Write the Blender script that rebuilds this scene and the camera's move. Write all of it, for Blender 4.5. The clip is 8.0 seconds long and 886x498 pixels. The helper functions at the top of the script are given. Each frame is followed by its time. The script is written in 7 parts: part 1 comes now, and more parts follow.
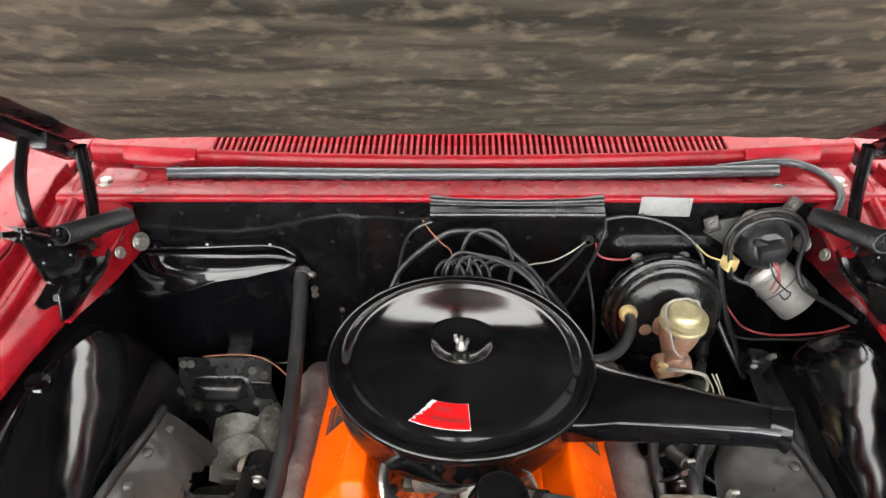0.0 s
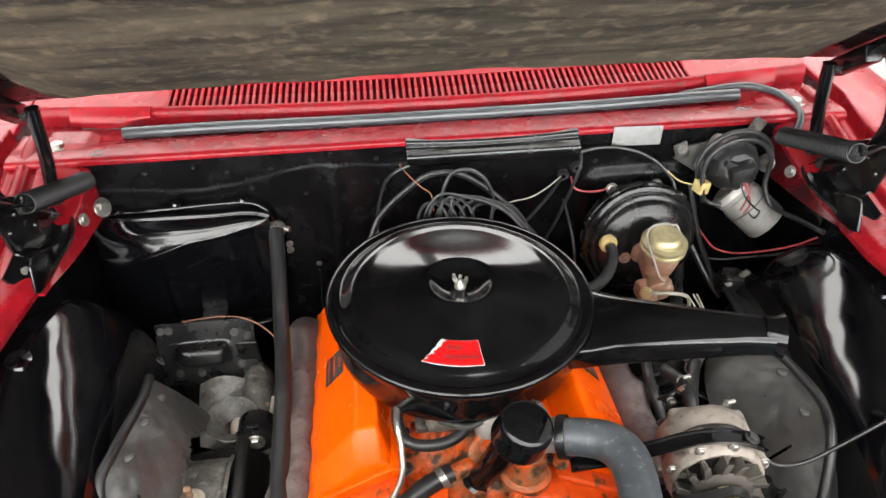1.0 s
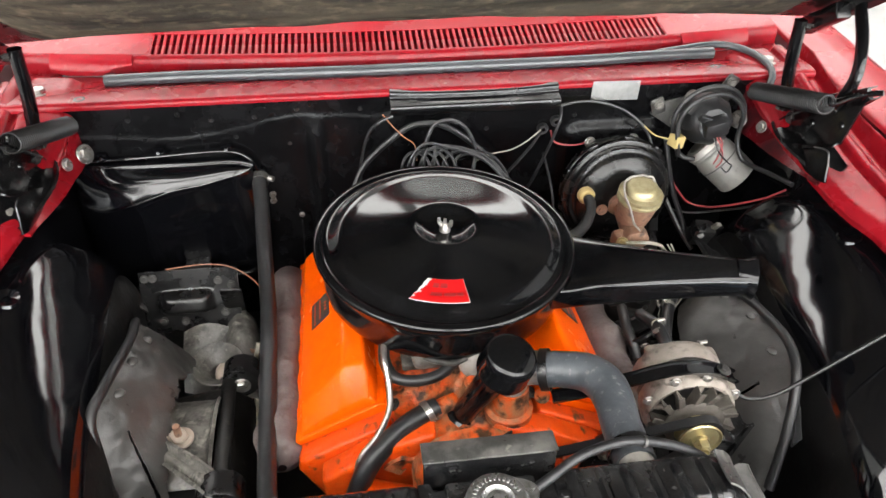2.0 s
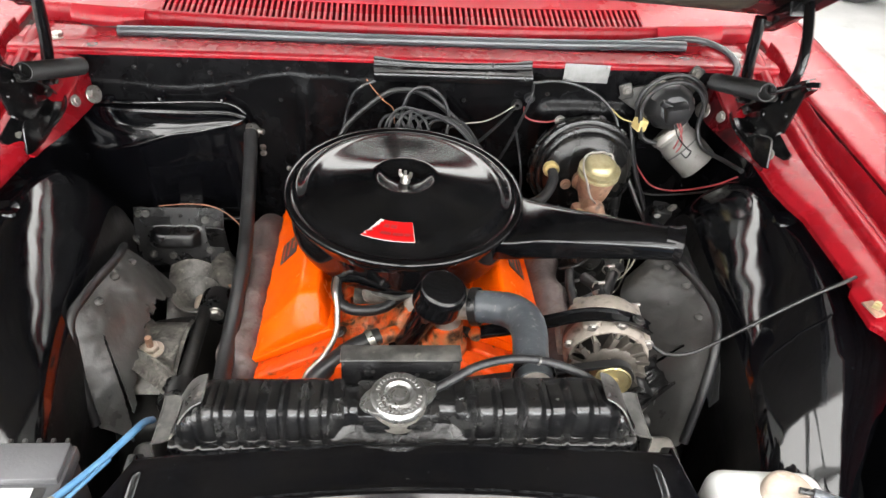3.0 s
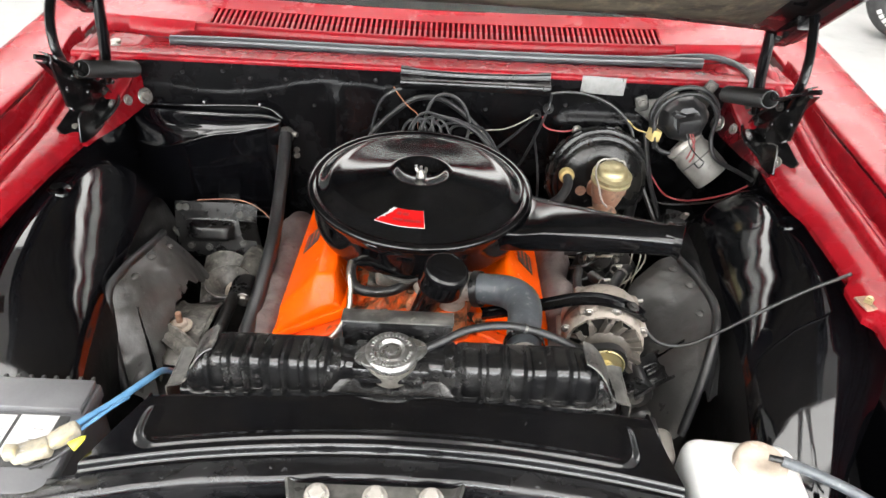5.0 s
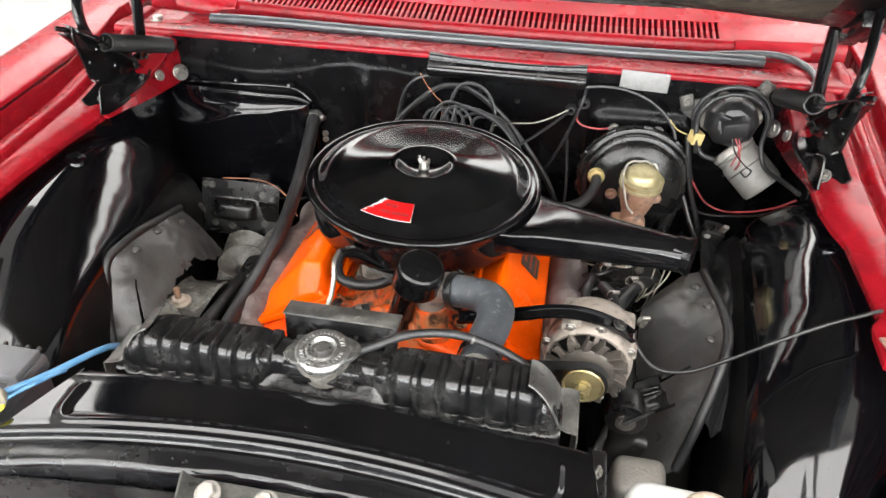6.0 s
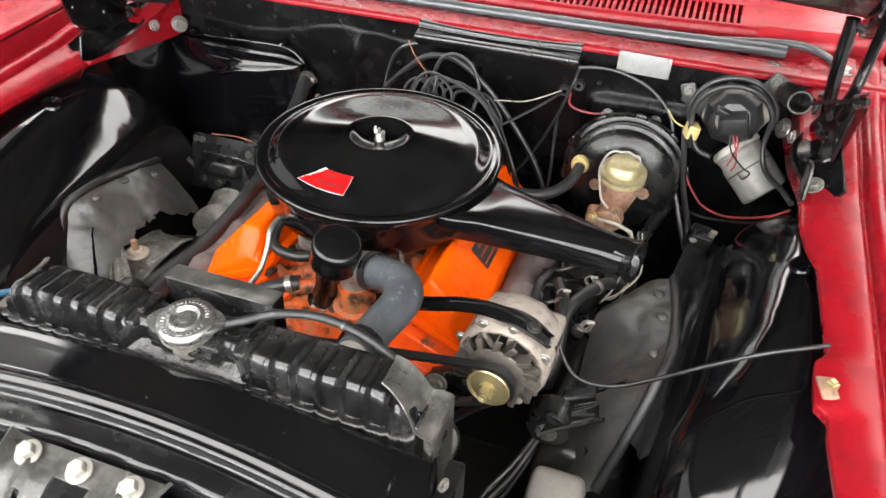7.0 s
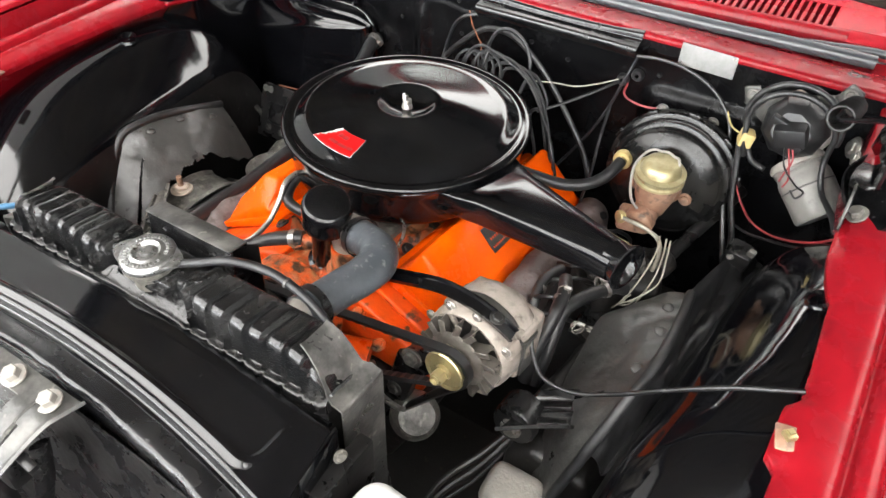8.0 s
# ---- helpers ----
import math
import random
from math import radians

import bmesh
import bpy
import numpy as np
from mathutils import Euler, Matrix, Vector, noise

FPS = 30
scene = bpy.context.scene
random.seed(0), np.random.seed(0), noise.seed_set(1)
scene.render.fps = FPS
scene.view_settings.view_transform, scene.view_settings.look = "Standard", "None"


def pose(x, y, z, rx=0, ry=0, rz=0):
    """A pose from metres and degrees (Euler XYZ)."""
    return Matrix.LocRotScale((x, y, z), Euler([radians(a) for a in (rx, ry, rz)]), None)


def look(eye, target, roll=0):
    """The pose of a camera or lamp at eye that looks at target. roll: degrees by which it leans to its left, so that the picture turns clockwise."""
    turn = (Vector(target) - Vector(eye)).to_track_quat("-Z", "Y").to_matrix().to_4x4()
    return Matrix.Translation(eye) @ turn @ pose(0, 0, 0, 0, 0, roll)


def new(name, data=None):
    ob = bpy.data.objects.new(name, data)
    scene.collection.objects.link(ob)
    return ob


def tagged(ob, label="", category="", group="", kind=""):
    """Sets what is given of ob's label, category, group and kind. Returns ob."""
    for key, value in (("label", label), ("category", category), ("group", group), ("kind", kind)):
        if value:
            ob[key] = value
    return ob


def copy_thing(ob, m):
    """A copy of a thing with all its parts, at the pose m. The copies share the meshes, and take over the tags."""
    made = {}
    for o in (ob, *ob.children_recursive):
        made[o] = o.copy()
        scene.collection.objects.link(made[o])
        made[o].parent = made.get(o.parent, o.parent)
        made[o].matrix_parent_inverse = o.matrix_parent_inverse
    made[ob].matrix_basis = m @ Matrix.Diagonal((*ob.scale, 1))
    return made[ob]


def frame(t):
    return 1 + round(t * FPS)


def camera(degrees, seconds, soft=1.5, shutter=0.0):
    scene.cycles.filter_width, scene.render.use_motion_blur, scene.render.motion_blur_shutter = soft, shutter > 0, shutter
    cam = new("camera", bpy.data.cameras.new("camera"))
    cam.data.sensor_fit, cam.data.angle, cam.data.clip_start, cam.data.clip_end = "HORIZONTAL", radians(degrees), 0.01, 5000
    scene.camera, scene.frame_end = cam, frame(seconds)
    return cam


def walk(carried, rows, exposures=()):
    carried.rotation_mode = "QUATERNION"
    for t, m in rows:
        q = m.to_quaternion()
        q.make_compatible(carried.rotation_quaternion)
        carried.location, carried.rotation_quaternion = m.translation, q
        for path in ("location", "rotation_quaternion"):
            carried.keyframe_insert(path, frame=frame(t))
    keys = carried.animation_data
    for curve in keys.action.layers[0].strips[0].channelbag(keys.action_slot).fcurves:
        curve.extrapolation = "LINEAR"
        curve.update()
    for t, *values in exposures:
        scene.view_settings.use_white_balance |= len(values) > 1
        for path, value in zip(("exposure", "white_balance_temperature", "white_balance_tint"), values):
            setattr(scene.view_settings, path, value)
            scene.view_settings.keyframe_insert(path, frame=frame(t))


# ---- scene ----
cam = camera(61.8, 8.0)
PATH = [
    (0, (-0.016, -0.046, 1.689), (-0.062, 1.63, 0.599), -0.7),
    (0.5, (-0.082, -0.043, 1.682), (-0.034, 1.602, 0.545), -1.2),
    (1, (-0.127, -0.047, 1.662), (0.03, 1.555, 0.474), -0.9),
    (1.5, (-0.157, -0.067, 1.646), (0.065, 1.502, 0.425), 0.1),
    (1.7, (-0.168, -0.078, 1.642), (0.077, 1.478, 0.408), 0.9),
    (2.8, (-0.072, -0.212, 1.627), (0.1, 1.352, 0.393), 3.7),
    (3, (-0.052, -0.256, 1.635), (0.111, 1.315, 0.408), 4.2),
    (3.5, (-0.056, -0.316, 1.638), (0.117, 1.284, 0.45), 4.9),
    (4, (-0.103, -0.358, 1.642), (0.089, 1.262, 0.485), 4.7),
    (4.5, (-0.082, -0.381, 1.629), (0.043, 1.253, 0.482), 3.5),
    (4.7, (-0.042, -0.379, 1.623), (0.041, 1.259, 0.479), 3.2),
    (5.8, (0.167, -0.315, 1.586), (-0.028, 1.304, 0.428), 2.1),
    (6, (0.22, -0.29, 1.588), (-0.054, 1.304, 0.412), 1.3),
    (6.5, (0.367, -0.241, 1.575), (-0.018, 1.305, 0.365), 1.1),
    (7, (0.448, -0.164, 1.563), (-0.055, 1.322, 0.323), 1.5),
    (7.5, (0.593, -0.098, 1.554), (-0.092, 1.281, 0.278), 0.5),
    (8, (0.628, -0.054, 1.551), (-0.179, 1.239, 0.255), 1.6),
]
walk(cam, [(t, look(eye, target, roll)) for t, eye, target, roll in PATH], [(0.0, 0.62), (1.5, 0.62), (3.0, 0.67), (4.3, 0.58), (6.0, 0.72), (8.0, 0.86)])

# ---- room light ----
world = bpy.data.worlds.new("world")
scene.world = world
world.use_nodes = True
world.node_tree.nodes["Background"].inputs[0].default_value = (0.9, 0.93, 1.0, 1)
world.node_tree.nodes["Background"].inputs[1].default_value = 0.2


# ---- materials ----
def mat(name, base, rough=0.5, metal=0.0, coat=0.0, spec=0.5, second=None, scale=(20, 20, 20), mix=(0.4, 0.65), third=None,
        third_scale=120.0, third_mix=(0.6, 0.7), bump=0.0, bump_scale=200.0, rough_var=0.0, detail=6.0, vary=0.0, wave=0.0, wave_scale=9.0):
    """A procedural surface: two or three colours by noise at two sizes, uneven gloss, fine relief."""
    m = bpy.data.materials.new(name)
    m.use_nodes = True
    nt = m.node_tree
    b = nt.nodes["Principled BSDF"]
    b.inputs["Base Color"].default_value = (*base, 1)
    b.inputs["Roughness"].default_value = rough
    b.inputs["Metallic"].default_value = metal
    b.inputs["Coat Weight"].default_value = coat
    b.inputs["Coat Roughness"].default_value = 0.04
    b.inputs["Specular IOR Level"].default_value = spec
    tc = nt.nodes.new("ShaderNodeTexCoord")
    mp = nt.nodes.new("ShaderNodeMapping")
    mp.inputs["Scale"].default_value = scale
    nt.links.new(tc.outputs["Object"], mp.inputs["Vector"])
    n1 = nt.nodes.new("ShaderNodeTexNoise")
    n1.inputs["Scale"].default_value = 1.0
    n1.inputs["Detail"].default_value = detail
    n1.inputs["Roughness"].default_value = 0.62
    nt.links.new(mp.outputs[0], n1.inputs["Vector"])
    colour = None

    def ramp(src, lo, hi):
        r = nt.nodes.new("ShaderNodeMapRange")
        r.inputs["From Min"].default_value, r.inputs["From Max"].default_value = lo, hi
        nt.links.new(src, r.inputs["Value"])
        return r.outputs[0]

    def blend(a, c, f):
        x = nt.nodes.new("ShaderNodeMix")
        x.data_type = "RGBA"
        if isinstance(a, tuple):
            x.inputs["A"].default_value = (*a, 1)
        else:
            nt.links.new(a, x.inputs["A"])
        x.inputs["B"].default_value = (*c, 1)
        nt.links.new(f, x.inputs["Factor"])
        return x.outputs["Result"]

    if second:
        colour = blend(base, second, ramp(n1.outputs["Fac"], *mix))
    n2 = nt.nodes.new("ShaderNodeTexNoise")
    n2.inputs["Scale"].default_value = third_scale
    n2.inputs["Detail"].default_value = 4.0
    nt.links.new(tc.outputs["Object"], n2.inputs["Vector"])
    if third:
        colour = blend(colour if colour else base, third, ramp(n2.outputs["Fac"], *third_mix))
    if vary:
        oi = nt.nodes.new("ShaderNodeObjectInfo")
        hs = nt.nodes.new("ShaderNodeHueSaturation")
        nt.links.new(ramp_out(nt, oi.outputs["Random"], 1 - vary, 1 + vary), hs.inputs["Value"])
        if colour:
            nt.links.new(colour, hs.inputs["Color"])
        else:
            hs.inputs["Color"].default_value = (*base, 1)
        colour = hs.outputs[0]
    if colour:
        nt.links.new(colour, b.inputs["Base Color"])
    if rough_var:
        r = nt.nodes.new("ShaderNodeMapRange")
        r.inputs["From Min"].default_value, r.inputs["From Max"].default_value = 0.3, 0.7
        r.inputs["To Min"].default_value, r.inputs["To Max"].default_value = max(0.02, rough - rough_var), rough + rough_var
        nt.links.new(n1.outputs["Fac"], r.inputs["Value"])
        nt.links.new(r.outputs[0], b.inputs["Roughness"])
    last = None
    if wave:
        nw = nt.nodes.new("ShaderNodeTexNoise")
        nw.inputs["Scale"].default_value = wave_scale
        nw.inputs["Detail"].default_value = 1.0
        nt.links.new(tc.outputs["Object"], nw.inputs["Vector"])
        bw = nt.nodes.new("ShaderNodeBump")
        bw.inputs["Strength"].default_value = 1.0
        bw.inputs["Distance"].default_value = wave
        nt.links.new(nw.outputs["Fac"], bw.inputs["Height"])
        last = bw.outputs[0]
    if bump:
        nb = nt.nodes.new("ShaderNodeTexNoise")
        nb.inputs["Scale"].default_value = bump_scale
        nb.inputs["Detail"].default_value = 4.0
        nt.links.new(tc.outputs["Object"], nb.inputs["Vector"])
        bp = nt.nodes.new("ShaderNodeBump")
        bp.inputs["Strength"].default_value = 1.0
        bp.inputs["Distance"].default_value = bump
        nt.links.new(nb.outputs["Fac"], bp.inputs["Height"])
        if last:
            nt.links.new(last, bp.inputs["Normal"])
        last = bp.outputs[0]
    if last:
        nt.links.new(last, b.inputs["Normal"])
    return m


def ramp_out(nt, src, lo, hi):
    r = nt.nodes.new("ShaderNodeMapRange")
    r.inputs["To Min"].default_value, r.inputs["To Max"].default_value = lo, hi
    nt.links.new(src, r.inputs["Value"])
    return r.outputs[0]


def glow(name, colour, strength):
    m = bpy.data.materials.new(name)
    m.use_nodes = True
    b = m.node_tree.nodes["Principled BSDF"]
    b.inputs["Base Color"].default_value = (0.8, 0.8, 0.8, 1)
    b.inputs["Emission Color"].default_value = (*colour, 1)
    b.inputs["Emission Strength"].default_value = strength
    return m


RED = mat("red_paint", (0.27, 0.006, 0.0125), 0.27, spec=0.28, second=(0.225, 0.005, 0.010), scale=(6, 6, 6), third=(0.285, 0.009, 0.017), third_mix=(0.62, 0.8), bump=0.00003, bump_scale=260, rough_var=0.05, wave=0.0004, wave_scale=5)
# the red darkened for the hood's shade on the ledges, plus worn pale chips
RED_WORN_SHADED = mat("worn_shaded_red_paint", (0.205, 0.0045, 0.009), 0.27, spec=0.22, second=(0.14, 0.004, 0.008), scale=(14, 14, 14), mix=(0.45, 0.7), third=(0.36, 0.2, 0.16), third_scale=38, third_mix=(0.75, 0.81), bump=0.00004, bump_scale=160, rough_var=0.08)
# red taken down towards black: the shade around the driver side hinge
RED_HINGE_SHADE = mat("hinge_shaded_red_paint", (0.07, 0.0035, 0.006), 0.3, spec=0.3, second=(0.02, 0.003, 0.004), scale=(18, 18, 18), mix=(0.42, 0.62), bump=0.0002, bump_scale=140, rough_var=0.1)
BLACK = mat("gloss_black_paint", (0.0018, 0.0019, 0.0025), 0.08, spec=0.55, second=(0.0034, 0.0035, 0.0043), scale=(7, 7, 7), third=(0.08, 0.08, 0.08), third_scale=240, third_mix=(0.72, 0.78), bump=0.00002, bump_scale=200, rough_var=0.04, wave=0.0006, wave_scale=9)
DUSTY_GLOSS = mat("scuffed_black_paint", (0.004, 0.0041, 0.005), 0.24, spec=0.5, second=(0.014, 0.0138, 0.0145), scale=(11, 11, 11), mix=(0.42, 0.72), third=(0.10, 0.10, 0.10), third_scale=120, third_mix=(0.68, 0.80), bump=0.0003, bump_scale=70, rough_var=0.12, wave=0.0008, wave_scale=14)
FIREWALL = mat("semi_gloss_black_firewall_paint", (0.0018, 0.0018, 0.0021), 0.25, spec=0.13, second=(0.0055, 0.0055, 0.006), scale=(9, 9, 9), third=(0.06, 0.06, 0.058), third_scale=150, third_mix=(0.73, 0.80), bump=0.00015, bump_scale=120, rough_var=0.07, wave=0.0005, wave_scale=11)
SATIN = mat("satin_black_enamel", (0.0018, 0.0019, 0.0023), 0.085, spec=0.41, second=(0.0052, 0.0053, 0.006), scale=(9, 9, 9), third=(0.04, 0.04, 0.04), third_scale=260, third_mix=(0.76, 0.82), rough_var=0.03)
DULL = mat("dusty_black_paint", (0.0055, 0.0054, 0.0058), 0.3, second=(0.014, 0.0135, 0.0126), scale=(16, 16, 16), mix=(0.45, 0.8), third=(0.06, 0.056, 0.052), third_scale=90, third_mix=(0.7, 0.82), bump=0.0004, bump_scale=90, rough_var=0.14)
WALL_DULL = mat("grimy_black_wheel_housing_paint", (0.0045, 0.0043, 0.0045), 0.42, spec=0.2, second=(0.012, 0.0115, 0.011), scale=(16, 16, 16), mix=(0.45, 0.8), third=(0.05, 0.046, 0.042), third_scale=70, third_mix=(0.68, 0.82), bump=0.0008, bump_scale=60, rough_var=0.12)
IRON = mat("black_iron", (0.008, 0.0077, 0.0072), 0.5, second=(0.024, 0.022, 0.020), scale=(22, 22, 22), mix=(0.45, 0.75), third=(0.09, 0.07, 0.052), third_scale=60, third_mix=(0.64, 0.8), bump=0.0008, bump_scale=110, rough_var=0.15)
HINGE = mat("worn_gloss_black_hinge_paint", (0.003, 0.003, 0.0033), 0.2, spec=0.5, second=(0.009, 0.009, 0.0092), scale=(20, 20, 20), mix=(0.45, 0.75), third=(0.07, 0.065, 0.06), third_scale=110, third_mix=(0.70, 0.80), bump=0.0003, bump_scale=120, rough_var=0.1)
SPRING = mat("matte_black_spring_steel", (0.006, 0.006, 0.0062), 0.38, spec=0.4, second=(0.012, 0.012, 0.012), scale=(40, 40, 40), rough_var=0.08)
RUBBER = mat("black_rubber", (0.009, 0.009, 0.0095), 0.42, second=(0.022, 0.022, 0.023), scale=(25, 25, 25), mix=(0.45, 0.75), bump=0.0003, bump_scale=150, rough_var=0.12)
HOSE_BLACK = mat("smooth_black_hose_rubber", (0.016, 0.0162, 0.017), 0.36, spec=0.4, second=(0.03, 0.03, 0.031), scale=(25, 25, 25), mix=(0.45, 0.75), bump=0.0002, bump_scale=150, rough_var=0.08)
HOSE_GREY = mat("weathered_hose_rubber", (0.042, 0.048, 0.055), 0.42, second=(0.075, 0.083, 0.092), scale=(30, 30, 30), mix=(0.4, 0.75), third=(0.17, 0.17, 0.168), third_scale=110, third_mix=(0.6, 0.76), bump=0.0005, bump_scale=120, rough_var=0.1)
SEAL = mat("grey_rubber_seal", (0.042, 0.045, 0.049), 0.2, second=(0.065, 0.069, 0.074), scale=(12, 40, 40), mix=(0.4, 0.75), bump=0.00015, bump_scale=150, rough_var=0.06)
FLAP = mat("dusty_rubber_sheet", (0.036, 0.035, 0.033), 0.36, second=(0.062, 0.060, 0.057), scale=(13, 13, 13), mix=(0.42, 0.75), third=(0.14, 0.136, 0.13), third_scale=34, third_mix=(0.68, 0.8), bump=0.0012, bump_scale=45, rough_var=0.16)
SHIELD = mat("grimy_black_rubber_sheet", (0.032, 0.0312, 0.030), 0.4, second=(0.055, 0.053, 0.05), scale=(16, 16, 16), mix=(0.42, 0.72), third=(0.12, 0.115, 0.105), third_scale=40, third_mix=(0.66, 0.8), bump=0.002, bump_scale=50, rough_var=0.16)
ORANGE = mat("orange_engine_enamel", (0.90, 0.106, 0.001), 0.24, spec=0.22, second=(0.84, 0.086, 0.001), scale=(18, 18, 18), bump=0.0002, bump_scale=120, rough_var=0.06)
ALTERNATOR = mat("dull_beige_cast_alloy", (0.27, 0.235, 0.205), 0.6, metal=0.1, second=(0.20, 0.175, 0.15), scale=(40, 40, 40), mix=(0.4, 0.7), third=(0.10, 0.082, 0.066), third_scale=70, third_mix=(0.56, 0.74), bump=0.0007, bump_scale=170, rough_var=0.12)
FAN = mat("brownish_stamped_steel", (0.10, 0.09, 0.078), 0.45, metal=0.35, second=(0.065, 0.056, 0.048), scale=(50, 50, 50), bump=0.0003, bump_scale=200, rough_var=0.1)
ORANGE_DIRTY = mat("grimy_orange_casting", (0.60, 0.082, 0.008), 0.42, spec=0.3, second=(0.30, 0.13, 0.062), scale=(20, 20, 20), mix=(0.42, 0.58), third=(0.055, 0.027, 0.015), third_scale=46, third_mix=(0.50, 0.63), bump=0.0045, bump_scale=80, rough_var=0.18)
ORANGE_WORN = mat("worn_orange_casting", (0.72, 0.072, 0.004), 0.36, spec=0.3, second=(0.55, 0.062, 0.008), scale=(15, 15, 15), mix=(0.44, 0.66), third=(0.10, 0.042, 0.024), third_scale=40, third_mix=(0.61, 0.70), bump=0.0022, bump_scale=85, rough_var=0.14)
MANIFOLD = mat("heat_stained_cast_iron", (0.092, 0.072, 0.068), 0.62, second=(0.155, 0.127, 0.122), scale=(20, 20, 20), third=(0.085, 0.06, 0.052), third_scale=70, third_mix=(0.52, 0.7), bump=0.0013, bump_scale=140, rough_var=0.1)
ALU = mat("cast_aluminium", (0.36, 0.34, 0.31), 0.5, metal=0.4, second=(0.27, 0.25, 0.225), scale=(40, 40, 40), mix=(0.4, 0.7), third=(0.12, 0.10, 0.08), third_scale=70, third_mix=(0.56, 0.74), bump=0.0006, bump_scale=180, rough_var=0.12)
DARK_STEEL = mat("dark_stamped_steel", (0.055, 0.054, 0.05), 0.42, metal=0.5, second=(0.10, 0.097, 0.092), scale=(40, 40, 40), bump=0.0003, bump_scale=200, rough_var=0.12)
STEEL = mat("bright_steel", (0.38, 0.37, 0.35), 0.34, metal=0.85, second=(0.26, 0.245, 0.22), scale=(60, 60, 60), third=(0.2, 0.15, 0.11), third_scale=150, third_mix=(0.6, 0.8), bump=0.0003, bump_scale=260, rough_var=0.12)
CHROME = mat("pressed_plated_steel", (0.36, 0.36, 0.355), 0.3, metal=0.9, second=(0.22, 0.22, 0.215), scale=(70, 70, 70), third=(0.12, 0.115, 0.105), third_scale=120, third_mix=(0.6, 0.75), bump=0.0004, bump_scale=220, rough_var=0.08)
CAN = mat("dull_grey_motor_paint", (0.185, 0.18, 0.166), 0.46, metal=0.15, second=(0.145, 0.14, 0.128), scale=(30, 30, 30), third=(0.09, 0.083, 0.07), third_scale=60, third_mix=(0.66, 0.8), bump=0.0004, bump_scale=160, rough_var=0.1)
CAP_PLATED = mat("dull_plated_cap", (0.42, 0.37, 0.22), 0.38, metal=0.6, second=(0.33, 0.285, 0.15), scale=(50, 50, 50), third=(0.30, 0.22, 0.10), third_scale=90, third_mix=(0.62, 0.8), bump=0.0004, bump_scale=180, rough_var=0.1)
ZINC = mat("yellow_zinc", (0.44, 0.37, 0.19), 0.34, metal=0.75, second=(0.36, 0.31, 0.17), scale=(45, 45, 45), third=(0.42, 0.28, 0.13), third_scale=90, third_mix=(0.62, 0.8), bump=0.0003, bump_scale=200, rough_var=0.1)
RUST = mat("rusty_casting", (0.20, 0.105, 0.065), 0.62, second=(0.32, 0.20, 0.14), scale=(34, 34, 34), mix=(0.42, 0.68), third=(0.09, 0.06, 0.045), third_scale=60, third_mix=(0.55, 0.7), bump=0.0012, bump_scale=130, rough_var=0.1)
WORN = mat("rubbed_black_steel", (0.03, 0.0295, 0.028), 0.34, second=(0.10, 0.097, 0.09), scale=(26, 26, 26), mix=(0.44, 0.66), third=(0.2, 0.19, 0.17), third_scale=70, third_mix=(0.64, 0.78), bump=0.0006, bump_scale=120, rough_var=0.1)
GRIME = mat("dusty_grey_casting", (0.12, 0.113, 0.10), 0.45, second=(0.035, 0.032, 0.028), scale=(34, 34, 34), mix=(0.42, 0.66), third=(0.26, 0.245, 0.215), third_scale=60, third_mix=(0.56, 0.76), bump=0.0016, bump_scale=110, rough_var=0.16)
GREASE = mat("pale_greased_metal", (0.25, 0.235, 0.215), 0.5, metal=0.3, second=(0.28, 0.26, 0.23), scale=(80, 80, 80), bump=0.001, bump_scale=180)
CORRODED = mat("corroded_pale_lead", (0.32, 0.285, 0.215), 0.6, second=(0.2, 0.19, 0.165), scale=(90, 90, 90), third=(0.38, 0.31, 0.17), third_scale=70, third_mix=(0.55, 0.7), bump=0.001, bump_scale=220)
RADIATOR = mat("worn_black_radiator_paint", (0.006, 0.006, 0.0065), 0.22, second=(0.024, 0.0235, 0.023), scale=(22, 22, 22), mix=(0.46, 0.7), third=(0.06, 0.058, 0.055), third_scale=75, third_mix=(0.64, 0.86), bump=0.001, bump_scale=75, rough_var=0.1)
BOOST = mat("aged_black_enamel", (0.006, 0.006, 0.0062), 0.25, spec=0.42, second=(0.022, 0.020, 0.017), scale=(18, 18, 18), mix=(0.5, 0.8), third=(0.13, 0.10, 0.07), third_scale=52, third_mix=(0.72, 0.82), bump=0.0003, bump_scale=120, rough_var=0.1)
PLATE = mat("silver_data_plate", (0.21, 0.21, 0.205), 0.5, metal=0.1, second=(0.17, 0.17, 0.165), scale=(60, 60, 60), bump=0.0004, bump_scale=160, rough_var=0.1)
WIRE = mat("black_wire_sheath", (0.004, 0.004, 0.0045), 0.34, second=(0.009, 0.009, 0.0095), scale=(50, 50, 50))
WIRE_GREY = mat("grey_wire_sheath", (0.010, 0.010, 0.011), 0.36, spec=0.35, second=(0.018, 0.018, 0.019), scale=(50, 50, 50))
WIRE_RED = mat("red_wire_sheath", (0.24, 0.03, 0.032), 0.45, second=(0.17, 0.022, 0.024), scale=(50, 50, 50))
WIRE_ORANGE = mat("orange_wire_sheath", (0.25, 0.09, 0.04), 0.45, second=(0.18, 0.07, 0.035), scale=(50, 50, 50))
WIRE_WHITE = mat("cream_wire_sheath", (0.32, 0.31, 0.26), 0.5, second=(0.2, 0.185, 0.14), scale=(50, 50, 50))
WIRE_BLUE = mat("blue_cable_sheath", (0.07, 0.19, 0.35), 0.45, second=(0.12, 0.26, 0.42), scale=(40, 40, 40))
YELLOW = mat("yellow_plastic", (0.46, 0.36, 0.15), 0.5, second=(0.36, 0.27, 0.11), scale=(40, 40, 40))
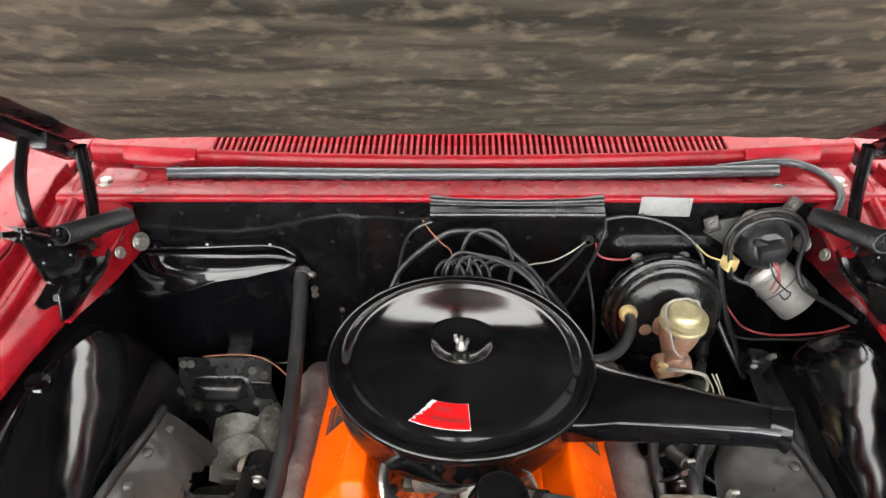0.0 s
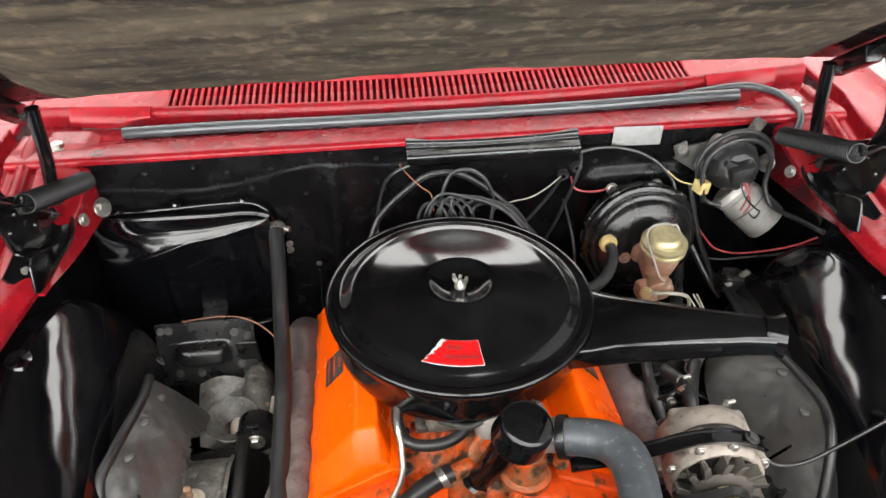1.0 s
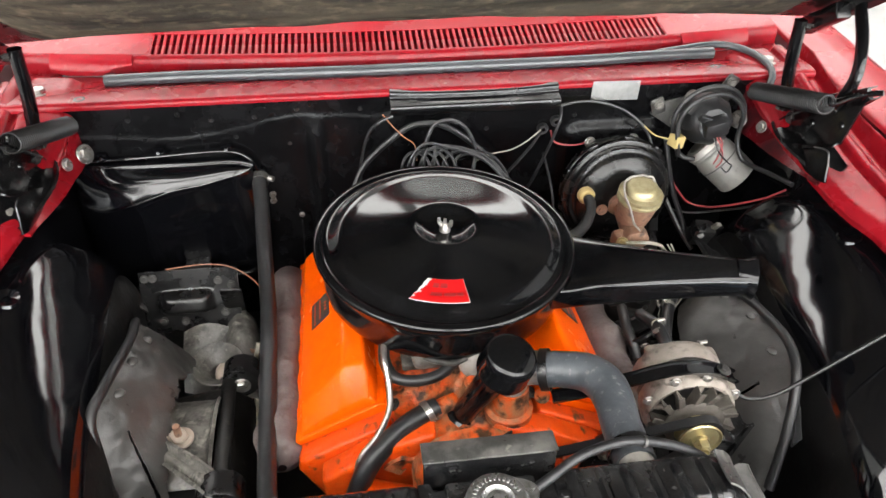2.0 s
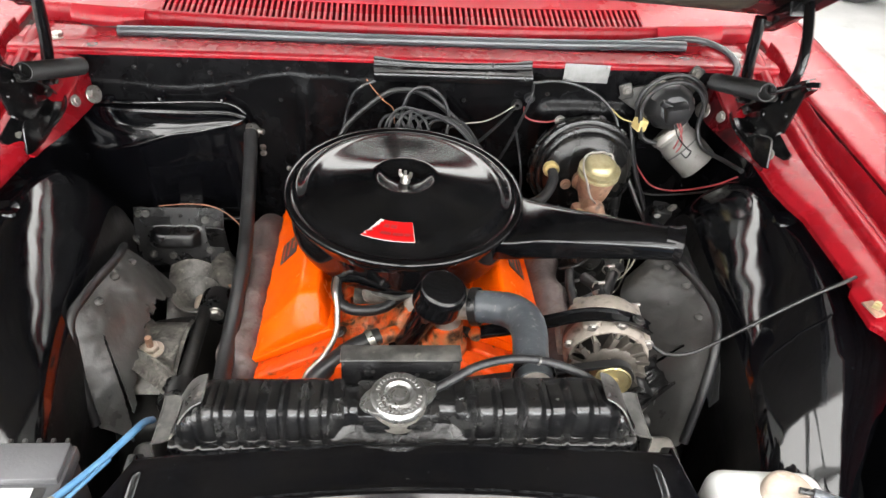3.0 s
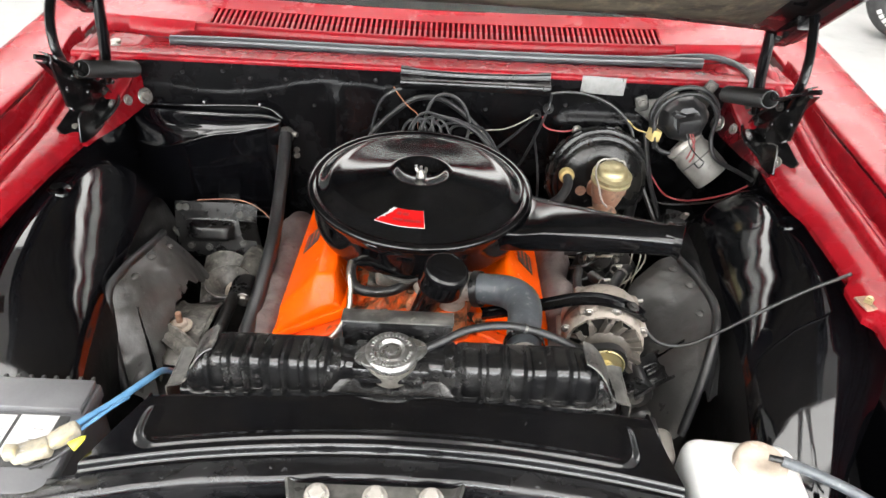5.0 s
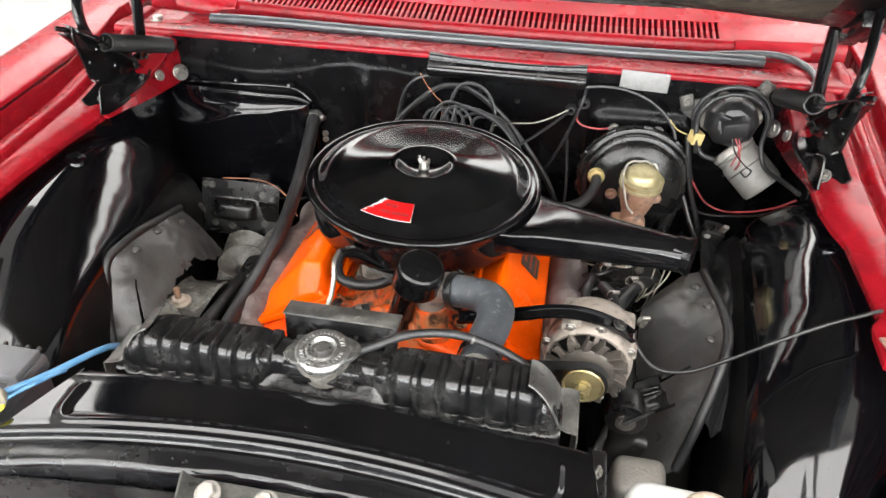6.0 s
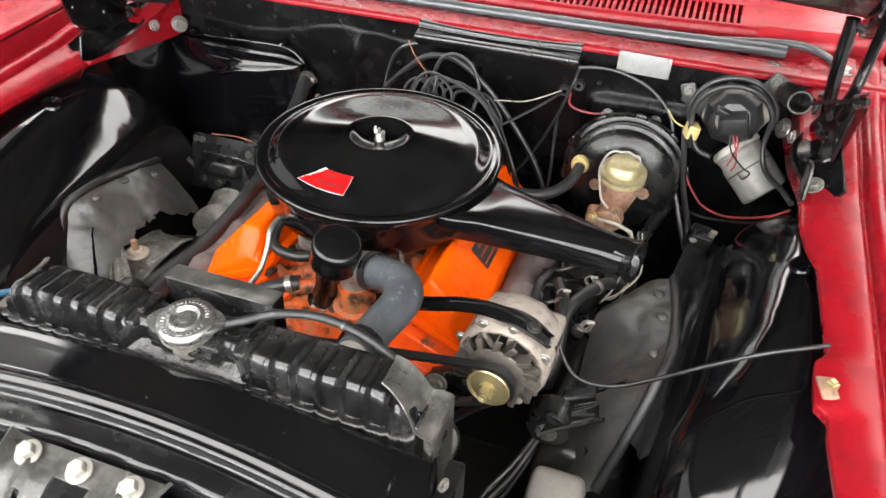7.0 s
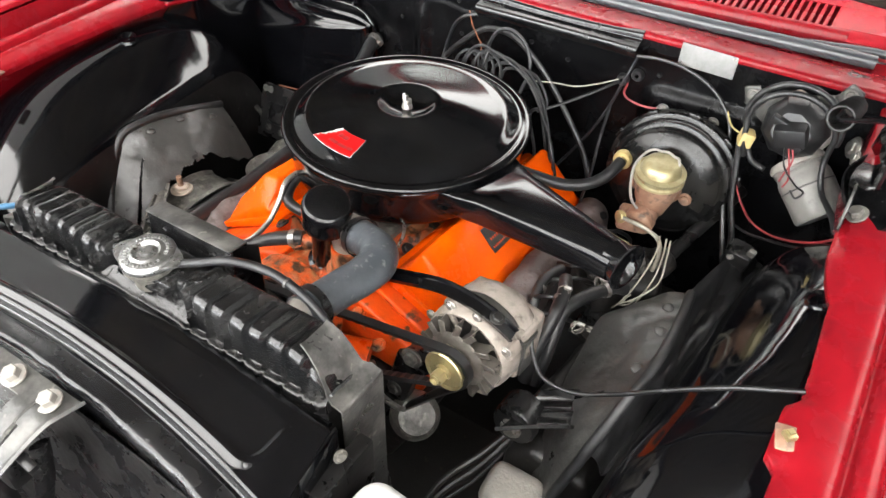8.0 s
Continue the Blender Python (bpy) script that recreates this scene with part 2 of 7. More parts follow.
WHITE_PLASTIC = mat("milky_plastic", (0.62, 0.63, 0.62), 0.38, second=(0.56, 0.56, 0.54), scale=(14, 14, 14), third=(0.48, 0.45, 0.4), third_scale=40, third_mix=(0.7, 0.85), bump=0.0004, bump_scale=60)
BLUE_FLUID = mat("blue_washer_fluid_side", (0.10, 0.36, 0.62), 0.35, second=(0.16, 0.42, 0.66), scale=(14, 14, 14))
CAP_PLASTIC = mat("aged_cap_plastic", (0.40, 0.33, 0.27), 0.45, second=(0.30, 0.25, 0.2), scale=(40, 40, 40), third=(0.5, 0.44, 0.38), third_scale=80, third_mix=(0.6, 0.8), bump=0.0006, bump_scale=90)
BATTERY = mat("grey_black_battery_plastic", (0.085, 0.085, 0.09), 0.36, second=(0.105, 0.105, 0.11), scale=(16, 16, 16), bump=0.0003, bump_scale=200, rough_var=0.08)
LABEL = mat("white_paper_label", (0.50, 0.50, 0.49), 0.45, second=(0.44, 0.44, 0.43), scale=(30, 30, 30))
DECAL_DARK = mat("dark_red_print", (0.25, 0.015, 0.015), 0.35, second=(0.2, 0.015, 0.015), scale=(40, 40, 40))
LABEL_RED = mat("red_decal", (0.44, 0.006, 0.007), 0.5, spec=0.15, second=(0.36, 0.006, 0.007), scale=(40, 40, 40))
INK = mat("black_ink", (0.02, 0.02, 0.02), 0.45, second=(0.04, 0.04, 0.04), scale=(60, 60, 60))
LABEL_YELLOW = mat("yellow_ink", (0.75, 0.65, 0.05), 0.45, second=(0.7, 0.6, 0.08), scale=(60, 60, 60))
PAD = mat("stained_fibre_pad", (0.082, 0.069, 0.049), 0.9, spec=0.12, second=(0.022, 0.0198, 0.0165), scale=(4.2, 19, 19), mix=(0.36, 0.62), third=(0.15, 0.122, 0.085), third_scale=34, third_mix=(0.52, 0.80), bump=0.003, bump_scale=40, detail=14)
FLOOR = mat("polished_concrete", (0.36, 0.36, 0.352), 0.4, second=(0.30, 0.30, 0.293), scale=(1.5, 1.5, 1.5), third=(0.26, 0.26, 0.25), third_scale=6, third_mix=(0.62, 0.8), bump=0.0005, bump_scale=40, rough_var=0.1)
WALL = mat("white_wall_paint", (0.8, 0.8, 0.79), 0.6, second=(0.76, 0.76, 0.75), scale=(1.2, 1.2, 1.2), bump=0.0008, bump_scale=90)
CEIL = mat("white_ceiling_paint", (0.8, 0.8, 0.79), 0.7, second=(0.74, 0.74, 0.73), scale=(1.2, 1.2, 1.2), bump=0.001, bump_scale=60)
TUBE_GLOW = glow("lamp_panel", (1.0, 0.98, 0.95), 5.4)
FRONT_GLOW = glow("front_glow_pane", (0.95, 0.98, 1.0), 8.0)
GLASS = bpy.data.materials.new("windscreen_glass")
GLASS.use_nodes = True
g = GLASS.node_tree.nodes["Principled BSDF"]
g.inputs["Base Color"].default_value = (0.75, 0.85, 0.82, 1)
g.inputs["Transmission Weight"].default_value = 1.0
g.inputs["Roughness"].default_value = 0.02
TYRE = mat("tyre_rubber", (0.022, 0.022, 0.022), 0.6, second=(0.04, 0.04, 0.04), scale=(20, 20, 20), bump=0.0006, bump_scale=120)
TRIM_DARK = mat("dark_cabin_trim", (0.02, 0.018, 0.018), 0.7, second=(0.03, 0.026, 0.025), scale=(10, 10, 10))


# ---- builders ----
PLACE = {}


def smooth(ob, angle=40):
    me = ob.data
    me.polygons.foreach_set("use_smooth", [True] * len(me.polygons))
    me.set_sharp_from_angle(angle=radians(angle))


def thing(name, at, label, category, group="", kind=""):
    ob = new(name)
    ob.empty_display_size = 0.02
    ob.location = at
    PLACE[ob.name] = Vector(at)
    return tagged(ob, label, category, group, kind)


def part(name, bm, material, parent=None, label="", angle=40, flip=False):
    """Links a bmesh, given in world places, as one mesh under a thing or part."""
    bmesh.ops.recalc_face_normals(bm, faces=bm.faces)
    lo = Vector([min(v.co[i] for v in bm.verts) for i in range(3)])
    hi = Vector([max(v.co[i] for v in bm.verts) for i in range(3)])
    c = (lo + hi) / 2
    bmesh.ops.translate(bm, verts=bm.verts, vec=-c)
    me = bpy.data.meshes.new(name)
    bm.to_mesh(me)
    bm.free()
    me.materials.append(material)
    ob = new(name, me)
    smooth(ob, angle)
    if parent:
        ob.parent = parent
        ob.location = c - PLACE[parent.name]
    else:
        ob.location = c
    PLACE[ob.name] = c
    if label:
        tagged(ob, label)
    return ob


def solo(name, bm, material, label, category, group="", kind="", angle=40):
    return tagged(part(name, bm, material, None, "", angle), label, category, group, kind)


def share(src, name, parent, at, rot=None):
    """A further piece on the mesh of src, at a world place."""
    ob = new(name, src.data)
    ob.parent = parent
    ob.location = Vector(at) - PLACE[parent.name]
    if rot:
        ob.rotation_euler = rot
    PLACE[ob.name] = Vector(at)
    return ob


def box(size, at=(0, 0, 0), rot=(0, 0, 0), bevel=0.0, bm=None, segs=2):
    bm = bm or bmesh.new()
    m = pose(*at, *rot) @ Matrix.Diagonal((*size, 1))
    got = bmesh.ops.create_cube(bm, size=1.0, matrix=m)
    if bevel:
        es = list({e for v in got["verts"] for e in v.link_edges})
        bmesh.ops.bevel(bm, geom=es, offset=bevel, segments=segs, affect="EDGES", profile=0.5)
    return bm


def axis(a, b):
    """The pose at a whose z points at b."""
    return Matrix.Translation(a) @ (Vector(b) - Vector(a)).to_track_quat("Z", "Y").to_matrix().to_4x4()


def lathe(profile, m=Matrix(), segs=32, bm=None, wob=0.0, arc=360.0):
    """Turns (radius, height) pairs about the z of m."""
    bm = bm or bmesh.new()
    rings = []
    full = arc >= 360
    n = segs if full else segs + 1
    for r, h in profile:
        if r < 1e-6:
            rings.append([bm.verts.new(m @ Vector((0, 0, h)))])
        else:
            rings.append([bm.verts.new(m @ Vector((r * math.cos(radians(arc) * i / segs), r * math.sin(radians(arc) * i / segs), h))) for i in range(n)])
    for p, q in zip(rings, rings[1:]):
        for i in range(segs):
            j = (i + 1) % n if full else i + 1
            if len(p) == 1 and len(q) == 1:
                continue
            if len(p) == 1:
                bm.faces.new((p[0], q[i], q[j]))
            elif len(q) == 1:
                bm.faces.new((p[i], q[0], p[j]))
            else:
                bm.faces.new((p[i], q[i], q[j], p[j]))
    return bm


def rod(a, b, r, r2=None, segs=16, bm=None):
    L = (Vector(b) - Vector(a)).length
    r2 = r if r2 is None else r2
    e = min(r, r2, L) * 0.12
    return lathe([(0, 0), (r - e, 0), (r, e), (r2, L - e), (r2 - e, L), (0, L)], axis(a, b), segs, bm)


def curve_points(pts, steps=8):
    P = [Vector(p) for p in pts]
    if len(P) == 2:
        return [P[0].lerp(P[1], i / steps) for i in range(steps + 1)]
    P = [2 * P[0] - P[1]] + P + [2 * P[-1] - P[-2]]
    out = []
    for a, b, c, d in zip(P, P[1:], P[2:], P[3:]):
        for i in range(steps):
            t = i / steps
            out.append(0.5 * (2 * b + (c - a) * t + (2 * a - 5 * b + 4 * c - d) * t * t + (3 * b - a - 3 * c + d) * t ** 3))
    return out + [P[-2]]


def tube(pts, r, steps=8, segs=10, bm=None, radii=None, flat=1.0, ripple=0.0, pitch=0.01, up=None):
    """A hose or wire swept along a smooth line through pts."""
    bm = bm or bmesh.new()
    line = curve_points(pts, steps)
    rings = []
    u = None
    run = 0.0
    for i, p in enumerate(line):
        t = (line[min(i + 1, len(line) - 1)] - line[max(i - 1, 0)]).normalized()
        if u is None:
            u = Vector(up) if up else (Vector((0, 0, 1)) if abs(t.z) < 0.9 else Vector((1, 0, 0)))
        u = (u - t * u.dot(t)).normalized()
        w = t.cross(u)
        if i:
            run += (p - line[i - 1]).length
        rr = r if radii is None else np.interp(i / (len(line) - 1), np.linspace(0, 1, len(radii)), radii)
        rr = float(rr) * (1 + ripple * math.sin(run / pitch * 2 * math.pi))
        rings.append([bm.verts.new(p + rr * (w * math.cos(2 * math.pi * k / segs) + u * flat * math.sin(2 * math.pi * k / segs))) for k in range(segs)])
    for a, b in zip(rings, rings[1:]):
        for k in range(segs):
            bm.faces.new((a[k], a[(k + 1) % segs], b[(k + 1) % segs], b[k]))
    bm.faces.new(rings[0][::-1])
    bm.faces.new(rings[-1])
    return bm


def sheet(fn, nu, nv, thick=0.0, bm=None, keep=None, side=1):
    """A curved sheet: fn(u, v) over the unit square, with thickness along its normal."""
    bm = bm or bmesh.new()
    P = [[Vector(fn(i / nu, j / nv)) for j in range(nv + 1)] for i in range(nu + 1)]

    def normal(i, j):
        a = P[min(i + 1, nu)][j] - P[max(i - 1, 0)][j]
        b = P[i][min(j + 1, nv)] - P[i][max(j - 1, 0)]
        n = a.cross(b)
        return n.normalized() if n.length > 1e-12 else Vector((0, 0, 1))
    top = [[bm.verts.new(P[i][j]) for j in range(nv + 1)] for i in range(nu + 1)]
    low = [[bm.verts.new(P[i][j] - side * thick * normal(i, j)) for j in range(nv + 1)] for i in range(nu + 1)] if thick else None
    on = [[keep is None or keep((i + 0.5) / nu, (j + 0.5) / nv) for j in range(nv)] for i in range(nu)]
    for i in range(nu):
        for j in range(nv):
            if not on[i][j]:
                continue
            bm.faces.new((top[i][j], top[i + 1][j], top[i + 1][j + 1], top[i][j + 1]))
            if thick:
                bm.faces.new((low[i][j], low[i][j + 1], low[i + 1][j + 1], low[i + 1][j]))
                for di, dj, a, b in ((-1, 0, (i, j), (i, j + 1)), (1, 0, (i + 1, j + 1), (i + 1, j)), (0, -1, (i + 1, j), (i, j)), (0, 1, (i, j + 1), (i + 1, j + 1))):
                    ni, nj = i + di, j + dj
                    if not (0 <= ni < nu and 0 <= nj < nv and on[ni][nj]):
                        bm.faces.new((top[a[0]][a[1]], top[b[0]][b[1]], low[b[0]][b[1]], low[a[0]][a[1]]))
    loose = [v for v in bm.verts if not v.link_faces]
    if loose:
        bmesh.ops.delete(bm, geom=loose, context="VERTS")
    return bm


def loft(stations, profiles, u, v):
    """A point on the surface through profiles (lists of points with equal counts) at the given stations."""
    def spline(row, s):
        n = len(row) - 1
        x = min(max(s, 0), 1) * n
        i = min(int(x), n - 1)
        t = x - i
        b, c = row[i], row[i + 1]
        a = row[i - 1] if i else 2 * b - c
        d = row[i + 2] if i + 2 <= n else 2 * c - b
        return 0.5 * (2 * b + (c - a) * t + (2 * a - 5 * b + 4 * c - d) * t * t + (3 * b - a - 3 * c + d) * t ** 3)
    return spline([spline([Vector(p) for p in prof], v) for prof in profiles], u)


def prism(outline, a, b, bevel=0.0, bm=None, m=Matrix()):
    """A solid from a closed outline of (x, z) pairs, drawn out from y = a to y = b."""
    bm = bm or bmesh.new()
    f = [bm.verts.new(m @ Vector((x, a, z))) for x, z in outline]
    g2 = [bm.verts.new(m @ Vector((x, b, z))) for x, z in outline]
    n = len(outline)
    faces = [bm.faces.new(f), bm.faces.new(g2[::-1])]
    for i in range(n):
        faces.append(bm.faces.new((f[i], g2[i], g2[(i + 1) % n], f[(i + 1) % n])))
    if bevel:
        es = list({e for q in faces for e in q.edges})
        bmesh.ops.bevel(bm, geom=es, offset=bevel, segments=3, affect="EDGES", profile=0.5)
    return bm


def bolt(parent, at, way, r=0.009, name="bolt", material=None, washer=True, h=0.6):
    """A hexagon bolt head with its washer, pointing along way."""
    m = axis(Vector(at), Vector(at) + Vector(way))
    bm = bmesh.new()
    if washer:
        lathe([(0, -0.001), (r * 1.45, -0.001), (r * 1.5, r * 0.12), (r * 1.4, r * 0.22), (0, r * 0.22)], m, 20, bm)
    lathe([(0, r * 0.2), (r, r * 0.2), (r, r * h), (r * 0.86, r * (h + 0.14)), (0, r * (h + 0.16))], m, 6, bm)
    return part(name, bm, material or STEEL, parent, angle=30)


# ---- the room ----
def room():
    solo("floor", box((27, 21, 0.1), (1, 1.5, -0.05)), FLOOR, "pale polished concrete showroom floor", "floor", kind="structure")
    solo("wall_north", box((27, 0.15, 3.9), (1, 12.075, 1.95)), WALL, "plain white painted showroom wall", "wall", kind="structure")
    solo("wall_south", box((27, 0.15, 3.9), (1, -9.075, 1.95)), WALL, "plain white painted showroom wall", "wall", kind="structure")
    solo("wall_west", box((0.15, 21, 3.9), (-12.575, 1.5, 1.95)), WALL, "plain white painted showroom wall", "wall", kind="structure")
    solo("wall_east", box((0.15, 21, 3.9), (14.575, 1.5, 1.95)), WALL, "plain white painted showroom wall", "wall", kind="structure")
    solo("ceiling", box((27.3, 21.3, 0.1), (1, 1.5, 3.95)), CEIL, "white showroom ceiling", "ceiling", kind="structure")
    first = None
    # unseen glowing panes, added on the south wall to brighten the bay's front
    for x in (-9.0, -4.5, 0.0, 4.5, 9.0):
        wn = thing("showroom_window", (x, -8.98, 0.7), "unseen white-framed glowing panel added to light the bay from the front", "window", "showroom windows")
        part("pane", box((4.3, 0.02, 3.1), (x, -8.975, 2.0)), FRONT_GLOW, wn, "glowing pane added for front light")
        for dx in (-2.18, 0.0, 2.18):
            part("frame_upright", box((0.1, 0.06, 3.2), (x + dx, -8.955, 2.0), bevel=0.01), WALL, wn)
        for z in (0.42, 3.58):
            part("frame_rail", box((4.4, 0.055, 0.1), (x, -8.953, z), bevel=0.01), WALL, wn)
    spots = [(x, y) for y in (-6.5, -4.2) for x in (-7.5, -2.5, 2.5, 7.5)] + [(x, y) for y in (-1.7, 5.5) for x in (-2.5, 2.5)]
    for x, y in spots:
        if first is None:
            first = thing("ceiling_light", (x, y, 3.9), "long white ceiling light with a glowing diffuser", "ceiling light", "ceiling lights")
            part("frame", box((4.75, 2.15, 0.06), (x, y, 3.87), bevel=0.008), WALL, first)
            part("diffuser", box((4.65, 2.05, 0.02), (x, y, 3.832)), TUBE_GLOW, first, "glowing white diffuser")
        else:
            copy_thing(first, pose(x, y, 3.9))
    # unseen slim panels, added so the windscreen brightens the air cleaner lid
    slim = None
    for x in (-2.4, 2.4):
        if slim is None:
            slim = thing("ceiling_light", (x, 2.9, 3.9), "slim unseen ceiling panel added to brighten the windscreen's reflection", "ceiling light", "slim ceiling lights")
            part("frame", box((4.7, 0.85, 0.06), (x, 2.9, 3.87), bevel=0.008), WALL, slim)
            part("diffuser", box((4.6, 0.75, 0.02), (x, 2.9, 3.832)), TUBE_GLOW, slim, "glowing white diffuser")
        else:
            copy_thing(slim, pose(x, 2.9, 3.9))


room()


# ---- body panels ----
def ledge(y):
    """The height of the ledge inside the wings."""
    return float(np.interp(y, (-0.4, 0.1, 0.53, 0.93, 1.12, 1.25, 1.6), (0.87, 0.898, 0.915, 0.936, 0.965, 1.0, 1.01)))


def crest(y):
    return float(np.interp(y, (-0.4, 0.4, 1.1, 1.6), (0.93, 0.958, 0.99, 1.02)))


def fender(s, label):
    """One red wing: outer skin, rounded crest, hood gap, channel and inner flange."""
    top = thing("fender", (s * 0.9, 0.6, 0.4), label, "fender", "fenders")

    def skin(u, v):
        y = -0.45 + 2.5 * u
        c = crest(y)
        rows = [(1.0, 0.32), (1.035, 0.55), (1.04, 0.75), (1.02, c - 0.075), (0.975, c - 0.012), (0.91, c), (0.86, c - 0.002), (0.832, c - 0.004), (0.826, c - 0.012)]
        return loft(None, [[(s * a, y, b) for a, b in rows]] * 2, 0, v)
    part("outer_skin", sheet(skin, 50, 40, 0.004, side=s), RED, top)

    def inner(u, v):
        y = -0.45 + 1.75 * u
        z, c = ledge(y), crest(y)
        e = float(np.interp(y, (-0.4, 0.32, 0.46, 0.49, 0.505, 0.575, 0.592, 0.65, 0.76, 0.80, 0.85, 1.3), (0.72, 0.699, 0.690, 0.691, 0.677, 0.677, 0.690, 0.689, 0.686, 0.672, 0.662, 0.655)))
        lip = 0.007
        if s < 0:
            e = float(np.interp(y, (0.4, 0.7, 0.8, 0.9, 1.0, 1.12), (0.705, 0.703, 0.694, 0.677, 0.66, 0.655)))
        e += 0.001 * math.sin(y * 23)
        rows = [(0.823, c - 0.016), (0.819, z + 0.02), (0.815, z + 0.001), (0.811, z - 0.009), (0.804, z - 0.009), (0.800, z + 0.001), (0.792, z + 0.003), (0.784, z + 0.002), (0.779, z + 0.010), (0.772, z + 0.014), (0.764, z + 0.014), (0.757, z + 0.010), (0.753, z + 0.001), (0.748, z - 0.001),
                (0.742, z + 0.006), (0.734, z + 0.008), (e + 0.024, z + 0.005), (e + 0.009, z - 0.001), (e + 0.001, z - 0.006), (e - 0.001, z - 0.010), (e, z - 0.012 - lip)]
        return loft(None, [[(s * a, y, b) for a, b in rows]] * 2, 0, v)
    part("inner_flange", sheet(inner, 220, 84, 0.003, side=s), RED_WORN_SHADED, top, "worn red inner flange with a pressed bead")
    # the bracket that ties the wing to the inner panel
    clip = part("clip", box((0.026, 0.034, 0.004), (s * 0.690, 0.527, ledge(0.527) + 0.002), (0, 0, 12), 0.0015), RUST, top, "rusty clip with scraped paint")
    part("nut", lathe([(0, 0), (0.008, 0), (0.008, 0.006), (0.0045, 0.007), (0.0045, 0.01), (0, 0.01)], pose(s * 0.690, 0.527, ledge(0.527) + 0.005), 4), ZINC, clip)
    bolt(top, (s * 0.72, 1.25, ledge(1.25) + 0.002), (0, 0, 1), 0.013)
    return top


fender(-1, "glossy red front fender with a black hinge on its inner ledge")
fender(1, "glossy red front fender beside the brake booster")


def cowl():
    def bow(x):
        return 0.09 * x * x
    cow = thing("cowl", (0, 1.3, 0.96), "red painted cowl between the firewall and windscreen", "cowl")

    def shelf(u, v):
        x = -0.80 + 1.6 * u
        w = bow(x)
        rows = [(1.1965, 0.990), (1.1965, 0.9945), (1.1985, 0.998), (1.206, 1.0), (1.235, 1.0), (1.262, 0.996), (1.285, 0.989), (1.306 + w, 0.987), (1.312 + w, 0.995), (1.314 + w, 1.012), (1.318 + w, 1.022), (1.324 + w, 1.025)]
        return loft(None, [[(x, a, b) for a, b in rows]] * 2, 0, v)
    part("shelf", sheet(shelf, 60, 40, 0.003, side=-1), RED_WORN_SHADED, cow)

    def back(u, v):
        x = -0.80 + 1.6 * u
        w = bow(x)
        rows = [(1.395 + w, 1.037), (1.41 + w, 1.039), (1.44 + w, 1.043), (1.46 + w, 1.045), (1.466 + w, 1.03), (1.468 + w, 0.98)]
        return loft(None, [[(x, a, b) for a, b in rows]] * 2, 0, v)
    part("rear_strip", sheet(back, 60, 14, 0.003, side=-1), RED, cow)
    for s in (-1, 1):
        def end(u, v):
            x = s * (0.535 + 0.265 * u)
            w = bow(x)
            return (x, 1.324 + w + 0.071 * v, 1.025 + 0.012 * v)
        part("end_panel", sheet(end, 12, 6, 0.003, side=-s), RED, cow)
    # the slats of the air inlet
    n, step = 82, 1.07 / 82
    sl = None
    for i in range(n + 1):
        x = -0.535 + step * i
        at = (x, 1.3595 + bow(x), 1.030)
        if sl is None:
            sl = part("slat", box((0.0068, 0.074, 0.006), at, (9.6, 0, 0), 0.001, segs=1), RED, cow)
        else:
            share(sl, "slat", cow, at, (0, 0, 0))

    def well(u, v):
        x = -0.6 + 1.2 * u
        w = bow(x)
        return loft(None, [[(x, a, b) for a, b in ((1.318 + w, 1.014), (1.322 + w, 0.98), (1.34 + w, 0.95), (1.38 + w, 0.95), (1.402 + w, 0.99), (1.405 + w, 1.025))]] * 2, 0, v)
    part("plenum", sheet(well, 40, 16, 0.002, side=-1), RED_WORN_SHADED, cow, "shadowed red plenum under the air inlet slats")
    # the folded ends of the vent panel over a dark gap
    for s in (-1, 1):
        def fold(u, v):
            x = 0.565 + 0.16 * u
            w = bow(x)
            low = float(np.interp(x, (0.565, 0.60, 0.625, 0.66, 0.70, 0.725), (1.012, 1.006, 0.993, 0.9905, 0.992, 0.999)))
            return (s * x, 1.303 + w + 0.017 * v ** 2, low + (1.0275 - low) * v)
        part("folded_end", sheet(fold, 24, 10, 0.002, side=-s), RED, cow)
        # a black tube is put in for the shadow in the gap
        part("end_gap", tube([(s * 0.605, 1.338, 0.992), (s * 0.635, 1.340, 0.9885), (s * 0.67, 1.3445, 0.9885), (s * 0.705, 1.3485, 0.990)], 0.0042, segs=6), RUBBER, cow)
    for x, y in ((-0.64, 1.215), (0.60, 1.235)):
        part("plug", lathe([(0.004, 0), (0.012, 0), (0.013, 0.002), (0.009, 0.004), (0.004, 0.003), (0.004, 0)], pose(x, y, 1.0), 20), DULL, cow)
    slot = box((0.06, 0.014, 0.004), (0.635, 1.225, 1.001), (0, 0, -28), 0.0018)
    part("slot_edge", slot, DULL, cow)
    return cow


cowl()


def windscreen():
    scr = thing("windscreen", (0, 1.6, 1.05), "clear car windscreen above the red cowl", "windscreen")

    def pane(u, v):
        x = -0.78 + 1.56 * u
        w = 0.12 * x * x
        return (x * (1 - 0.12 * v), 1.474 + w + 0.42 * v, 1.02 + 0.40 * v + 0.02 * math.sin(math.pi * v))
    part("pane", sheet(pane, 30, 10, 0.005), GLASS, scr)
    for name, pts in (("side_pillar", [pane(0, 0), pane(0, 0.5), pane(0, 1)]), ("side_pillar", [pane(1, 0), pane(1, 0.5), pane(1, 1)]), ("header", [pane(0, 1), pane(0.5, 1), pane(1, 1)])):
        part(name, tube(pts, 0.022), RED, scr)


windscreen()


